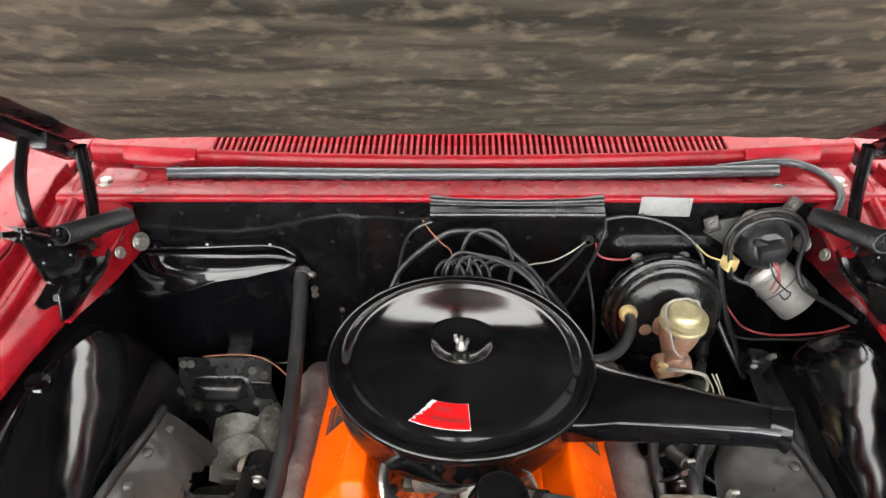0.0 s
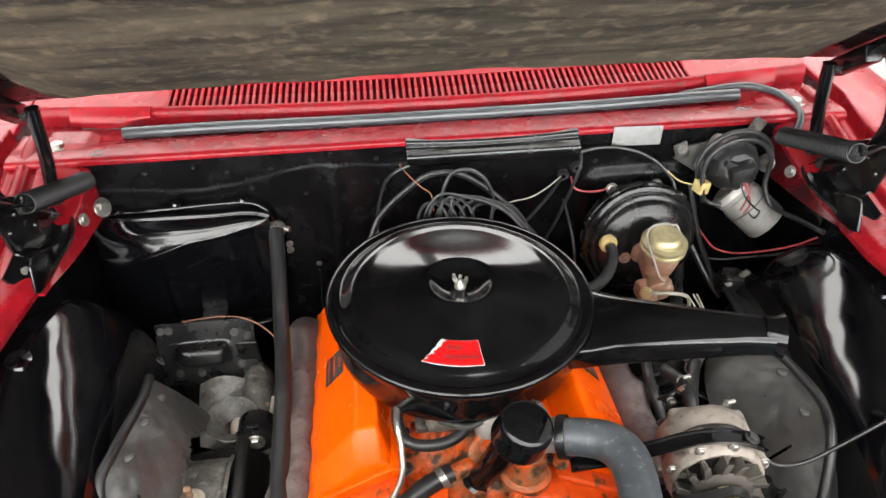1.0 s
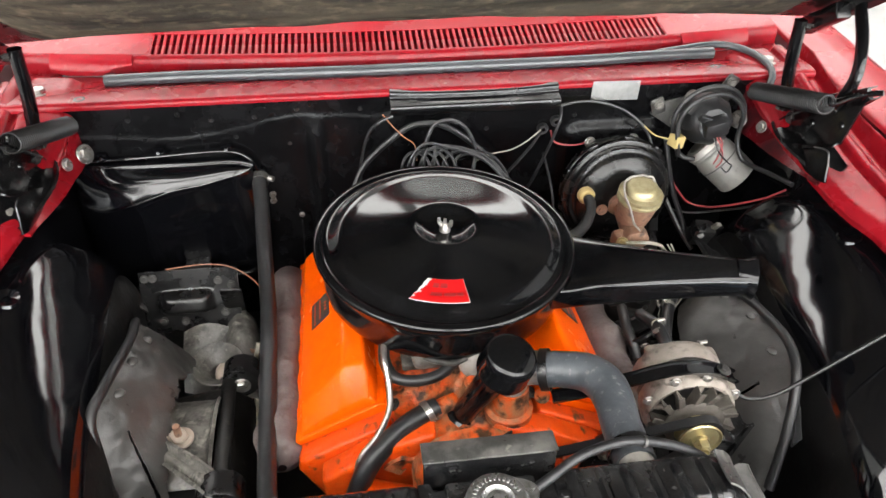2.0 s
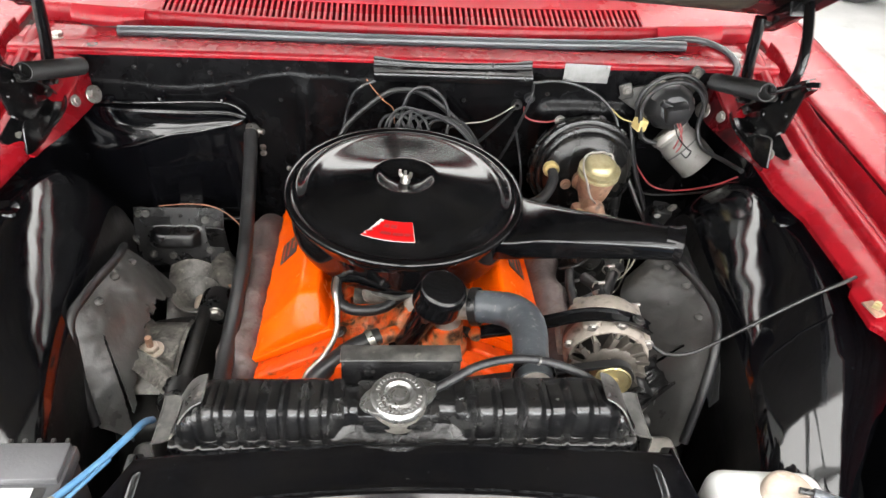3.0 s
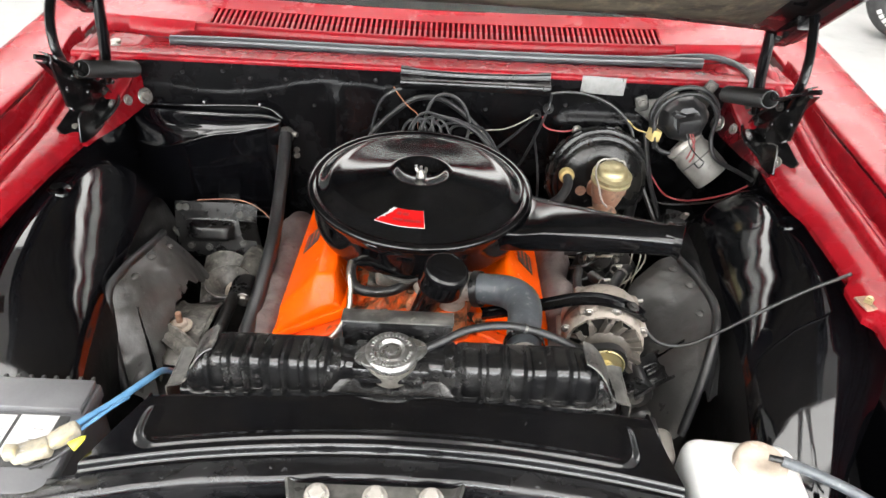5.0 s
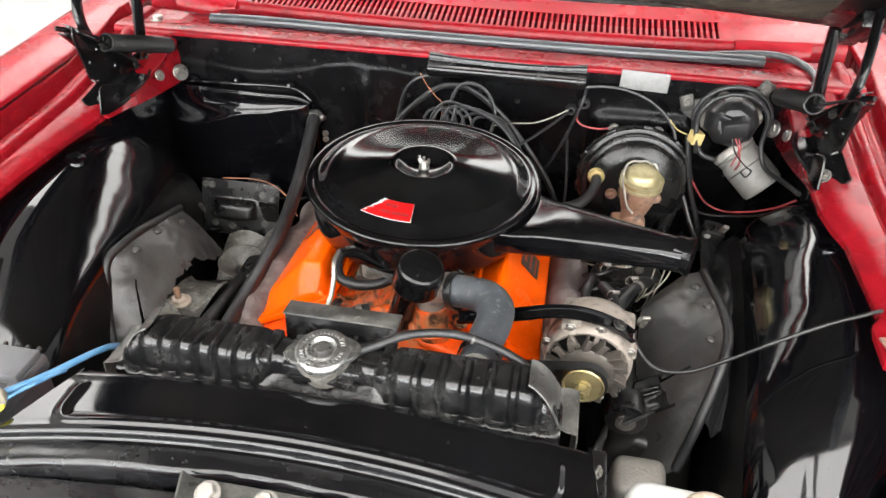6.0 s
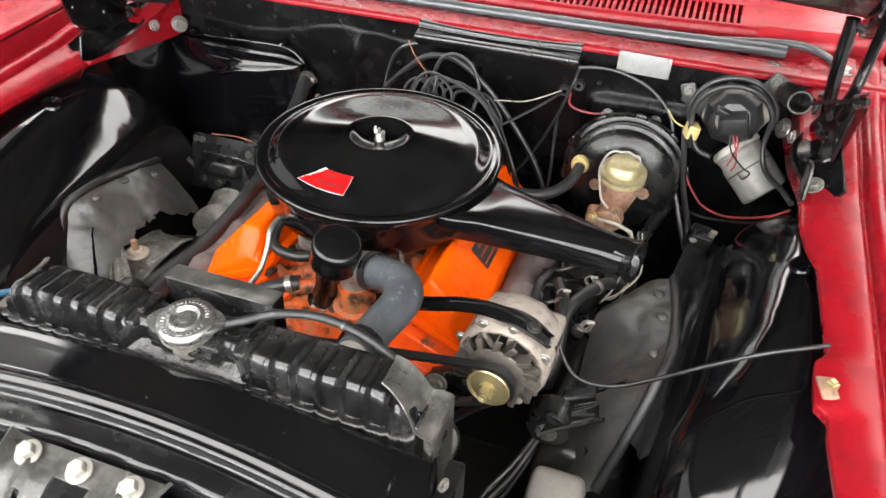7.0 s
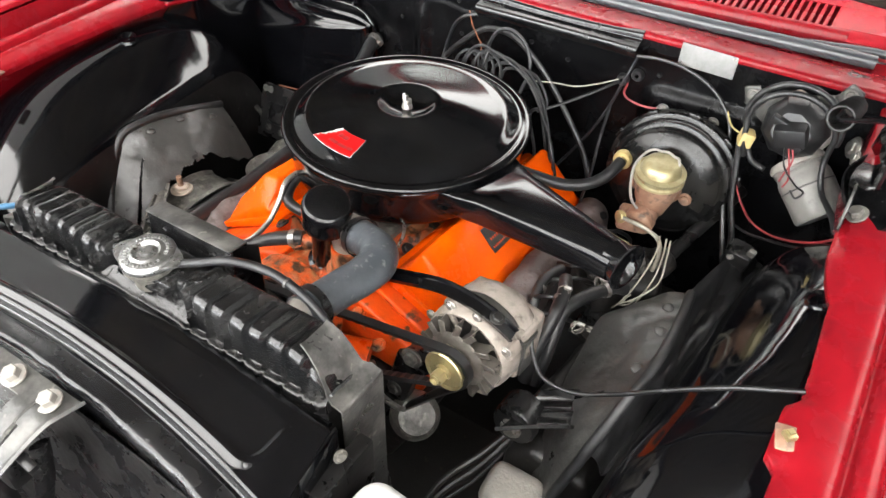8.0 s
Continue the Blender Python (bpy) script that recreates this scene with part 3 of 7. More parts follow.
def car_shell():
    """What closes the car around the bay: cabin, nose, floor and wheels."""
    no = thing("car_shell", (0, 1.5, 0.0), "red car body with a dark cabin standing on black tyres", "car")
    part("front_valance", box((2.0, 0.03, 0.5), (0, -0.46, 0.45), (0, 0, 0), 0.01), RED, no)
    part("crossmember", box((0.9, 0.24, 0.10), (0, 0.62, 0.31), (0, 0, 0), 0.02), IRON, no)
    part("stone_guard", box((1.3, 0.9, 0.02), (0, 0.05, 0.25), (0, 0, 0), 0.005), IRON, no)
    part("floor_pan", box((1.3, 0.9, 0.02), (0, 0.95, 0.22), (0, 0, 0), 0.005), IRON, no)
    for x in (-0.60, 0.60):
        part("toe_board", box((0.34, 0.012, 0.40), (x, 1.206, 0.43), (0, 0, 0), 0.003), IRON, no)
    part("dashboard", box((1.5, 0.4, 0.25), (0, 1.83, 0.90), (0, 0, 0), 0.05), TRIM_DARK, no)
    part("seat_back", box((1.4, 0.2, 0.6), (0, 2.75, 0.95), (-12, 0, 0), 0.06), TRIM_DARK, no)
    part("roof", box((1.5, 1.5, 0.04), (0, 2.6, 1.40), (0, 0, 0), 0.015), RED, no)
    part("rear_wall", box((1.7, 0.05, 1.0), (0, 3.3, 0.9), (0, 0, 0), 0.01), TRIM_DARK, no)
    for s in (-1, 1):
        part("door_skin", box((0.05, 1.5, 0.7), (s * 0.98, 2.8, 0.65), (0, 0, 0), 0.02), RED, no)
        for y in (0.62, 3.6):
            part("tyre", lathe([(0.20, -0.09), (0.28, -0.10), (0.325, -0.085), (0.335, 0.0), (0.325, 0.085), (0.28, 0.10), (0.20, 0.09), (0.20, -0.09)], pose(s * 0.80, y, 0.334, 0, 90, 0), 40), TYRE, no)


car_shell()


def firewall():
    fw = thing("firewall", (0, 1.2, 0.5), "gloss black steel firewall with pressed beads and bolts", "firewall")

    def face(u, v):
        x = -0.70 + 1.40 * u
        z = 0.42 + 0.574 * v
        y = 1.2
        # a wandering pressed step on the passenger side
        line = 0.925 + 0.03 / (1 + math.exp(-(x + 0.33) * 22)) + 0.006 * math.sin(x * 17) + 0.004 * noise.noise(Vector((x * 22, 3.0, 0)))
        if x < 0.0:
            y -= 0.0022 / (1 + math.exp((z - line) * 500)) * min(1, max(0, (0.0 - x) / 0.06))
            y -= 0.0005 * math.exp(-((z - line) / 0.0035) ** 2)
        # the raised pad behind the booster
        d = max(abs(x - 0.39) - 0.075, 0) ** 2 + max(abs(z - 0.80) - 0.075, 0) ** 2
        y -= 0.012 / (1 + math.exp((math.sqrt(d) - 0.03) * 260))
        # an upright pressed rib
        y -= 0.012 * math.exp(-((x + 0.218) / 0.011) ** 2) / (1 + math.exp((z - 0.93) * 90))
        y -= 0.001 * math.sin(x * 31) * math.sin(z * 27)
        return (x, y, z)
    part("panel", sheet(face, 170, 170, 0.003, side=-1), FIREWALL, fw, angle=70)

    # the ledge cover in the middle
    def cover(u, v):
        x = -0.073 + 0.331 * u
        s = 4 * u * (1 - u)
        rows = [(1.199, 1.003 - 0.006 * s), (1.19, 1.0 - 0.006 * s), (1.188, 0.994 - 0.006 * s), (1.186, 0.988 - 0.003 * s), (1.172, 0.984), (1.165, 0.982), (1.163, 0.974), (1.166, 0.965), (1.17, 0.96), (1.185, 0.957)]
        return loft(None, [[(x, a, b) for a, b in rows]] * 2, 0, v)
    part("ledge_cover", sheet(cover, 20, 36, 0.002, side=-1), HINGE, fw, "black pressed ledge cover with a stepped lip")
    for x, z in ((-0.56, 0.965), (-0.47, 0.972), (-0.41, 0.958), (-0.33, 0.96), (-0.25, 0.972), (-0.13, 0.967), (-0.37, 0.92), (-0.12, 0.90), (0.04, 0.925), (0.12, 0.91), (-0.27, 0.90), (0.3, 0.93)):
        part("rivet", lathe([(0, 0.004), (0.003, 0.0035), (0.005, 0.001), (0.0055, -0.004), (0, -0.004)], axis(Vector((x, 1.196, z)), Vector((x, 1.1, z))), 10), DULL, fw)
    plate = part("data_plate", box((0.098, 0.002, 0.041), (0.377, 1.1925, 0.981), (0, 1.5, 0), 0.0008), PLATE, fw, "blank-looking silver data plate")
    for x, z in ((0.334, 0.966), (0.42, 0.996)):
        part("rivet", lathe([(0, 0.0025), (0.002, 0.002), (0.003, 0), (0, 0)], axis(Vector((x, 1.1912, z)), Vector((x, 1, z))), 10), STEEL, plate)
    for x, z in ((0.329, 0.884), (0.419, 0.886)):
        bolt(fw, (x, 1.162, z), (0, -1, 0.1), 0.008)
    return fw


firewall()


def inner_fender(s, label):
    """A gloss black wheel housing: one smooth dome that rolls over into a steep inner wall."""
    lift = 0.010
    soft_steps = np.linspace(-0.04, 0.04, 9)

    def dome(u, v):
        y = 1.115 - 0.905 * u
        crest_z = float(np.mean(np.interp(y + soft_steps, (0.21, 0.225, 0.25, 0.29, 0.34, 0.40, 0.47, 0.55, 0.64, 0.74, 0.84, 0.91, 0.96, 1.0, 1.035, 1.065, 1.09, 1.115), (0.46, 0.54, 0.605, 0.665, 0.719, 0.768, 0.812, 0.849, 0.871, 0.881, 0.885, 0.881, 0.868, 0.846, 0.808, 0.74, 0.64, 0.42)))) + lift * min(1, max(0, (y - 0.3) / 0.2))
        wide = float(np.mean(np.interp(y + 2 * soft_steps, (0.21, 0.24, 0.28, 0.33, 0.39, 0.46, 0.55, 0.64, 0.75, 0.85, 0.95, 1.05, 1.115), (0.18, 0.19, 0.20, 0.205, 0.206, 0.196, 0.176, 0.158, 0.143, 0.132, 0.125, 0.142, 0.16))))
        sq = float(np.mean(np.interp(y + 2 * soft_steps, (0.3, 0.46, 0.70, 0.85, 0.95, 1.05), (0.5, 0.66, 0.97, 1.0, 0.95, 0.75))))
        rise = min(0.195, max(0.05, crest_z - 0.35))
        shoulder = float(np.mean(np.interp(y + 1.5 * soft_steps, (0.40, 0.68, 0.90, 1.04), (0.0, 1.0, 1.0, 0.0))))
        far = float(np.interp(y, (0.25, 0.36, 0.46, 0.52), (0.0, 0.3, 0.8, 1.0)))
        if v < 0.14:
            k = 1 - v / 0.14
            x, z = 0.715 + 0.045 * k * far, crest_z - (0.005 + 0.03 * (1 - far)) * k * k
        elif v < 0.80:
            a = (v - 0.14) / 0.66 * math.pi / 2
            x = 0.715 - wide * math.sin(a) ** sq
            z = crest_z - rise + rise * max(0.0, math.cos(a)) ** sq
            flat = 0.036 * shoulder * min(1, max(0, (math.degrees(a) - 33) / 18))
            x, z = x - flat * 0.74, z - flat * 0.67
        else:
            k = (v - 0.80) / 0.20
            x, z = 0.715 - wide - 0.027 * shoulder - 0.030 * k, (crest_z - rise - 0.024 * shoulder) * (1 - k) + 0.24 * k
        # the crown falls away under the wing's flange, and draws in towards the front
        z -= 1.4 * max(0, x - 0.652) ** 2
        x -= (1 - far) * 0.75 * max(0, x - 0.60)
        p = Vector((s * x, y, z))
        q = noise.noise(p * 7) * 0.0018 + noise.noise(p * 17) * 0.0005
        if v > 0.74 or y < 0.42:
            q += noise.noise(p * 19) * 0.0035 * max(min(1, max(0, (v - 0.74) / 0.08)), 0.5 * min(1, max(0, (0.42 - y) / 0.08)))
        return p + Vector((-s * q * 0.6, 0, q))
    top = thing("inner_fender", (s * 0.6, 0.6, 0.42), label, "inner fender", "inner fenders")
    part("panel", sheet(lambda u, v: dome(u, v * 0.58), 150, 110, 0.003, side=-s), BLACK, top, angle=80)
    part("inner_wall", sheet(lambda u, v: dome(u, 0.577 + 0.423 * v), 120, 48, 0.003, side=-s), WALL_DULL, top, "dusty black inner wall", angle=80)

    def apron(u, v):
        y = 0.10 + 1.10 * u
        z = 0.24 + (0.52 + 0.13 * min(1, max(0, (y - 0.86) / 0.08))) * v
        return (s * (0.735 - 0.05 * min(1, max(0, (y - 0.85) / 0.15)) + 0.02 * max(0, 0.35 - y)), y, z + 0.03 * u * v)
    part("rear_apron", sheet(apron, 40, 16, 0.003, side=-s), BLACK, top)
    # a pressed drain dimple near the top
    hole = Vector((s * 0.677, 0.80, 0.8785 + lift))
    part("dimple", lathe([(0.006, -0.002), (0.013, 0.0), (0.018, 0.0015), (0.021, -0.003)], axis(hole, hole + Vector((-s * 0.25, -0.1, 1))), 24), BLACK, top)
    return top


inner_fender(-1, "gloss black inner fender over the passenger side wheel")
inner_fender(1, "gloss black inner fender over the driver side wheel")


def hood():
    """The open hood: red skin, black frame and a stained fibre pad below, hinged at the cowl."""
    up = radians(36)
    oy, oz = 1.15, 1.118

    def place(x, d, h):
        """x across, d metres along the slope from the rear edge, h above the pad."""
        return (x, oy - d * math.cos(up) + h * math.sin(up), oz + d * math.sin(up) + h * math.cos(up))
    hd = thing("hood", place(0, 0.0, 0.03), "open red car hood with a stained fibre pad underneath", "hood")

    def edge(x):
        return 0.05 * (1 - (x / 0.72) ** 2)

    def skin(u, v):
        x = -0.80 + 1.6 * u
        d = -0.09 + 1.53 * v + edge(x) * 0.7 * (1 - v)
        return place(x, d, 0.075 + 0.03 * (1 - (x / 0.8) ** 2))
    part("skin", sheet(skin, 30, 30, 0.004, side=-1), RED, hd)

    def frame_under(u, v):
        x = -0.79 + 1.58 * u
        d = -0.05 + 1.47 * v + edge(x) * (1 - v)
        return place(x, d, 0.03 + 0.012 * (1 - (x / 0.8) ** 2))
    part("inner_frame", sheet(frame_under, 30, 30, 0.004), DULL, hd, "black painted hood frame")
    for s in (-1, 1):
        part("side_hem", sheet(lambda u, v: place(s * (0.797 + 0.004 * math.sin(math.pi * v)), -0.055 + 1.48 * u, 0.028 + 0.052 * v), 30, 6, 0.003, side=s), HINGE, hd, "black hemmed side of the hood")
    # folded side rails
    for s in (-1, 1):
        bm = tube([place(s * 0.745, -0.01, 0.012), place(s * 0.747, 0.4, 0.012), place(s * 0.75, 0.9, 0.012), place(s * 0.75, 1.40, 0.012)], 0.02, segs=8, flat=0.9)
        part("side_rail", bm, DULL, hd, "black folded side rail")
        for d in (0.02, 0.30):
            part("rail_bracket", box((0.03, 0.11, 0.03), place(s * 0.715, d + 0.03, 0.0), (-36, 0, 0), 0.004), HINGE, hd)
            bolt(hd, place(s * 0.695, d + 0.01, -0.008), (-s * 0.3, -0.6, -0.8), 0.009, material=IRON)

    def pad(u, v):
        x = -0.665 + 1.33 * u
        d = 0.0 + 1.38 * v + edge(x) * (1 - v)
        p = Vector((x * 5, d * 14, 0))
        q = 0.004 * noise.noise(p) + 0.003 * noise.noise(p * 2.3)
        rim = min(1, 12 * min(u, 1 - u), 14 * min(v, 1 - v))
        return place(x, d, 0.004 + q + 0.022 * (1 - rim) ** 2)
    part("fibre_pad", sheet(pad, 120, 110, 0.012), PAD, hd, "mottled brown and grey fibre pad", angle=80)
    return hd


HOOD = hood()


def seal():
    s = thing("cowl_seal", (0, 1.3, 0.99), "long grey rubber weatherstrip lying along the red cowl", "weatherstrip")
    part("tube", tube([(-0.612, 1.296, 0.999), (-0.45, 1.292, 1.003), (-0.2, 1.286, 1.003), (0.05, 1.286, 1.003), (0.3, 1.289, 1.003), (0.5, 1.296, 1.004), (0.622, 1.302, 1.003)], 0.0125, steps=10, segs=14), SEAL, s)
    part("lip", tube([(-0.60, 1.304, 0.993), (-0.45, 1.301, 0.994), (-0.2, 1.296, 0.994), (0.05, 1.296, 0.994), (0.3, 1.299, 0.994), (0.5, 1.305, 0.994), (0.61, 1.311, 0.994)], 0.007, steps=10, segs=8, flat=0.5), RUBBER, s, "dark flattened rubber lip")
    h = thing("washer_hose", (0.66, 1.28, 0.99), "thin grey washer hose bending down beside the hinge spring", "hose")
    part("tube", tube([(0.50, 1.312, 1.004), (0.55, 1.316, 1.008), (0.62, 1.322, 1.012), (0.665, 1.31, 1.013), (0.695, 1.275, 1.012), (0.708, 1.23, 1.008), (0.702, 1.19, 1.0), (0.685, 1.165, 0.985)], 0.0075, steps=10), SEAL, h)


seal()


# ---- the front of the bay ----
def support_panel():
    sp = thing("radiator_support", (0, 0.22, 0.85), "gloss black radiator support panel with a raised bead", "radiator support")
    xm, hw, y0, rr = -0.0255, 0.2875, 0.214, 0.022

    def bead(x, y):
        """The pressed bead: along the front and turning back at both ends with round corners."""
        dx, dy = abs(x - xm) - (hw - rr), (y0 + rr) - y
        if dx > 0 and dy > 0:
            d = abs(math.hypot(dx, dy) - rr)
        elif dy > 0 and dy > dx:
            d = abs(dy - rr)
        else:
            d = abs(dx - rr)
        fade = min(1, max(0, (0.268 - y) / 0.012))
        return 0.0042 * math.exp(-(d / 0.0058) ** 2) * fade

    def bowed(x, y, z):
        """The whole panel bends forward and down towards its ends."""
        q = (x + 0.03) ** 2
        return Vector((x, y - 0.27 * q * (1 - 0.6 * min(1, max(0, (y - 0.214) / 0.07))), z - 0.11 * q))

    def top(u, v):
        rows = [(0.292, 0.885), (0.2905, 0.908), (0.287, 0.922), (0.281, 0.9285), (0.27, 0.930), (0.258, 0.930), (0.246, 0.930), (0.234, 0.930), (0.224, 0.930), (0.214, 0.930), (0.206, 0.930), (0.2015, 0.929), (0.1995, 0.926), (0.1985, 0.921), (0.1965, 0.918), (0.192, 0.9172)]
        p = loft(None, [[(0, a, b) for a, b in rows]] * 2, 0, v)
        k = min(1, max(0, (0.285 - p.y) / 0.09))
        left, right = -0.325 - 0.052 * k, 0.294 + 0.024 * k
        x = left + (right - left) * u
        z = p.z + bead(x, p.y) + 0.0009 * noise.noise(Vector((x * 9, p.y * 14, 2.0)))
        return bowed(x, p.y, z)
    part("top_panel", sheet(top, 220, 110, 0.003, side=-1), BLACK, sp, angle=70)

    def flange(u, v):
        x = -0.60 + 1.16 * u
        w = 0.0022 * noise.noise(Vector((x * 9, 0, 5))) + 0.0016 * noise.noise(Vector((x * 27, 0, 1)))
        rows = [(0.1965, 0.9155), (0.190, 0.9155), (0.182, 0.9165), (0.174, 0.9172), (0.1685 + w, 0.9165), (0.1650 + w, 0.9125), (0.1645 + w, 0.906), (0.167, 0.895), (0.170, 0.86)]
        p = loft(None, [[(x, a, b) for a, b in rows]] * 2, 0, v)
        return bowed(x, p.y, p.z + 0.0016 * noise.noise(Vector((x * 17, p.y * 30, 8.0))))
    part("front_flange", sheet(flange, 200, 40, 0.003, side=-1), DUSTY_GLOSS, sp, "scuffed dusty black front flange with a wavy edge", angle=70)
    for s, x in ((-1, -0.333), (1, 0.301)):
        part("end_flange", box((0.004, 0.07, 0.05), (x, 0.245, 0.892), (0, 0, s * 8), 0.0015), BLACK, sp)
        part("side_upright", box((0.02, 0.09, 0.5), (x + s * 0.010, 0.265, 0.63), (0, 0, 0), 0.004), DULL, sp)
    bolt(sp, (0.309, 0.268, 0.890), (1, -0.4, 0.3), 0.0055, material=GRIME)
    for x in (-0.099, -0.035, 0.027):
        bolt(sp, (x, 0.138, 0.917), (0, -0.25, 1), 0.0095, material=GREASE, h=1.1)
    part("front_baffle", sheet(lambda u, v: (-0.6 + 1.2 * u, 0.158 - 0.03 * v - 0.27 * (0.6 * (2 * u - 1)) ** 2 * 0.6, 0.882 - 0.5 * v), 16, 6, 0.003), DULL, sp)
    return sp


support_panel()


def latch():
    la = thing("hood_latch", (-0.03, 0.09, 0.86), "dusty black hood latch plate bolted to the front panel", "hood latch")

    def plate(u, v):
        w = 0.098 - 0.030 * v
        x = -0.036 + w * (2 * u - 1)
        e = abs(2 * u - 1)
        rim = 0.010 * max(0, (e - 0.86) / 0.14) ** 2 + 0.006 * math.exp(-((e - 0.62) / 0.06) ** 2) * min(1, v * 5)
        return (x, 0.156 - 0.118 * v, 0.914 - 0.004 * v - 0.075 * max(0, v - 0.3) ** 1.3 + rim)
    part("plate", sheet(plate, 48, 20, 0.004, side=-1, keep=lambda u, v: not (0.38 < u < 0.62 and v > 0.25) and not (abs(abs(u - 0.5) - 0.3) < 0.035 and 0.45 < v < 0.75)), WORN, la, "rubbed black folded latch plate")
    for x in (-0.115, 0.045):
        part("upright", tube([(x, 0.105, 0.895), (x * 0.9, 0.095, 0.84), (x * 0.6, 0.08, 0.76), (x * 0.5, 0.075, 0.6)], 0.012, flat=0.4, segs=8), DULL, la)
    part("brace", box((0.022, 0.012, 0.13), (0.015, 0.098, 0.83), (10, 28, 0), 0.003), DULL, la)
    part("catch", box((0.06, 0.03, 0.05), (-0.036, 0.09, 0.82), (0, 0, 0), 0.006), DULL, la)
    for x in (-0.07, -0.01):
        part("striker_bar", rod((x, 0.06, 0.86), (x, 0.10, 0.87), 0.005), IRON, la)


latch()


def radiator():
    rd = thing("radiator", (0, 0.33, 0.4), "black ribbed brass radiator with a silver pressure cap", "radiator")
    x0, x1 = -0.300, 0.262

    def tank(u, v):
        x = x0 + (x1 - x0) * u
        e = min(x - x0, x1 - x)
        drop = 0.05 * max(0, 1 - e / 0.055) ** 2.2
        d = x + 0.0295
        mid = math.exp(-(d / 0.076) ** 10)
        pitch = 0.0245 if d < 0 else 0.029
        ph = ((abs(d) - 0.088) / pitch) % 1
        off = min(ph, 1 - ph) * pitch
        rib = (0.0050 * math.exp(-(off / 0.0020) ** 2) - 0.0022 * math.exp(-((off - 0.0045) / 0.003) ** 2)) * (1 - mid)
        gap = 0.007 * math.exp(-((abs(d) - 0.078) / 0.006) ** 2)
        tab = 0.0022 * (1 - math.exp(-(off / 0.004) ** 4)) * (1 - mid)
        back, low = 0.016 * mid, 0.014 * mid
        rows = [(0.300, 0.868), (0.2985, 0.886), (0.2965 - tab, 0.890), (0.2960 - tab, 0.900), (0.2985 - tab, 0.9035), (0.3045 - rib, 0.906), (0.3055 - rib + back, 0.915), (0.306 - rib + back, 0.930 - low), (0.3065 - rib + back, 0.942 - low), (0.3085 - rib + back, 0.9495 + rib - low), (0.314 + back, 0.9535 + rib - low), (0.325 + back * 0.6, 0.9525 + rib - low), (0.340, 0.951 + rib - low), (0.354, 0.949 + rib - low), (0.364, 0.945 - low), (0.37, 0.936 - low), (0.372, 0.915), (0.372, 0.868)]
        p = loft(None, [[(x, a, b) for a, b in rows]] * 2, 0, v)
        p.z -= (drop + gap) * min(1, max(0, (p.z - 0.905) / 0.03))
        p.y += 0.006 * max(0, 1 - e / 0.03) ** 2 * (1 if p.y < 0.33 else -1)
        q = Vector((p.x * 30, p.y * 30, p.z * 30))
        return p + Vector((0, 0.0008 * noise.noise(q), 0.001 * noise.noise(q + Vector((7, 0, 0)))))
    part("top_tank", sheet(tank, 340, 64, 0.002, side=-1), RADIATOR, rd, "black ribbed top tank", angle=35)
    part("seam", tube([(x0 - 0.004, 0.302, 0.872), (-0.1, 0.299, 0.874), (0.1, 0.299, 0.874), (x1 + 0.004, 0.302, 0.872)], 0.004, segs=6), RADIATOR, rd)
    part("core", box((x1 - x0 - 0.02, 0.05, 0.46), ((x0 + x1) / 2, 0.338, 0.65), (0, 0, 0), 0.003), IRON, rd)
    for s in (-1, 1):
        def bracket(u, v):
            rows = [(0.238, 0.9570), (0.250, 0.9500), (0.262, 0.9360), (0.272, 0.9180), (0.278, 0.9060), (0.288, 0.9030), (0.298, 0.9005), (0.301, 0.8960), (0.301, 0.86), (0.301, 0.60), (0.301, 0.42)]
            w = float(np.interp(v, (0, 0.35, 0.5, 1), (0.022, 0.030, 0.036, 0.036)))
            return loft(None, [[(s * a - 0.019, 0.340 + w * (2 * u - 1), b) for a, b in rows]] * 2, 0, v) + Vector((0, 0, 0.0025 * abs(2 * u - 1) ** 6 if v < 0.7 else 0))
        part("side_bracket", sheet(bracket, 10, 60, 0.002, side=s), WORN, rd, "worn grey-black side bracket", angle=50)
        for y in (0.331, 0.349):
            part("slot", box((0.012, 0.004, 0.002), (s * 0.2505 - 0.019, y, 0.9508), (0, s * 36, 20), 0.0008, segs=1), IRON, rd)
    # filler saddle with its raised edges
    for x in (-0.1035, 0.0445):
        part("saddle_rib", box((0.016, 0.060, 0.014), (x, 0.340, 0.9385), (-3, 0, 0), 0.004), RADIATOR, rd)
        bolt(rd, (x, 0.336, 0.9452), (0, -0.05, 1), 0.005, material=RADIATOR)
    part("saddle", box((0.10, 0.060, 0.012), (-0.031, 0.341, 0.935), (-2, 0, 0), 0.005), RADIATOR, rd)
    part("saddle_front", box((0.085, 0.014, 0.010), (-0.031, 0.312, 0.9265), (0, 0, 0), 0.004), RADIATOR, rd)
    part("filler_neck", lathe([(0.026, -0.02), (0.026, 0.0), (0.031, 0.003), (0.0335, 0.006), (0.0335, 0.012), (0.02, 0.012)], pose(-0.031, 0.328, 0.939, 5, 0, 0), 32), GRIME, rd, "dusty grey filler neck")
    cm = pose(-0.031, 0.328, 0.9475, 5, 0, 0)
    cap = part("pressure_cap", lathe([(0.0, 0.0165), (0.0035, 0.0178), (0.0075, 0.0172), (0.0085, 0.0140), (0.0135, 0.0135), (0.0155, 0.0165), (0.0175, 0.0178), (0.0195, 0.0172), (0.0215, 0.0158), (0.029, 0.0158), (0.0325, 0.0145), (0.0345, 0.011), (0.0345, 0.006), (0.033, 0.004), (0.0, 0.004)], cm, 48), CHROME, rd, "silver pressed pressure cap")
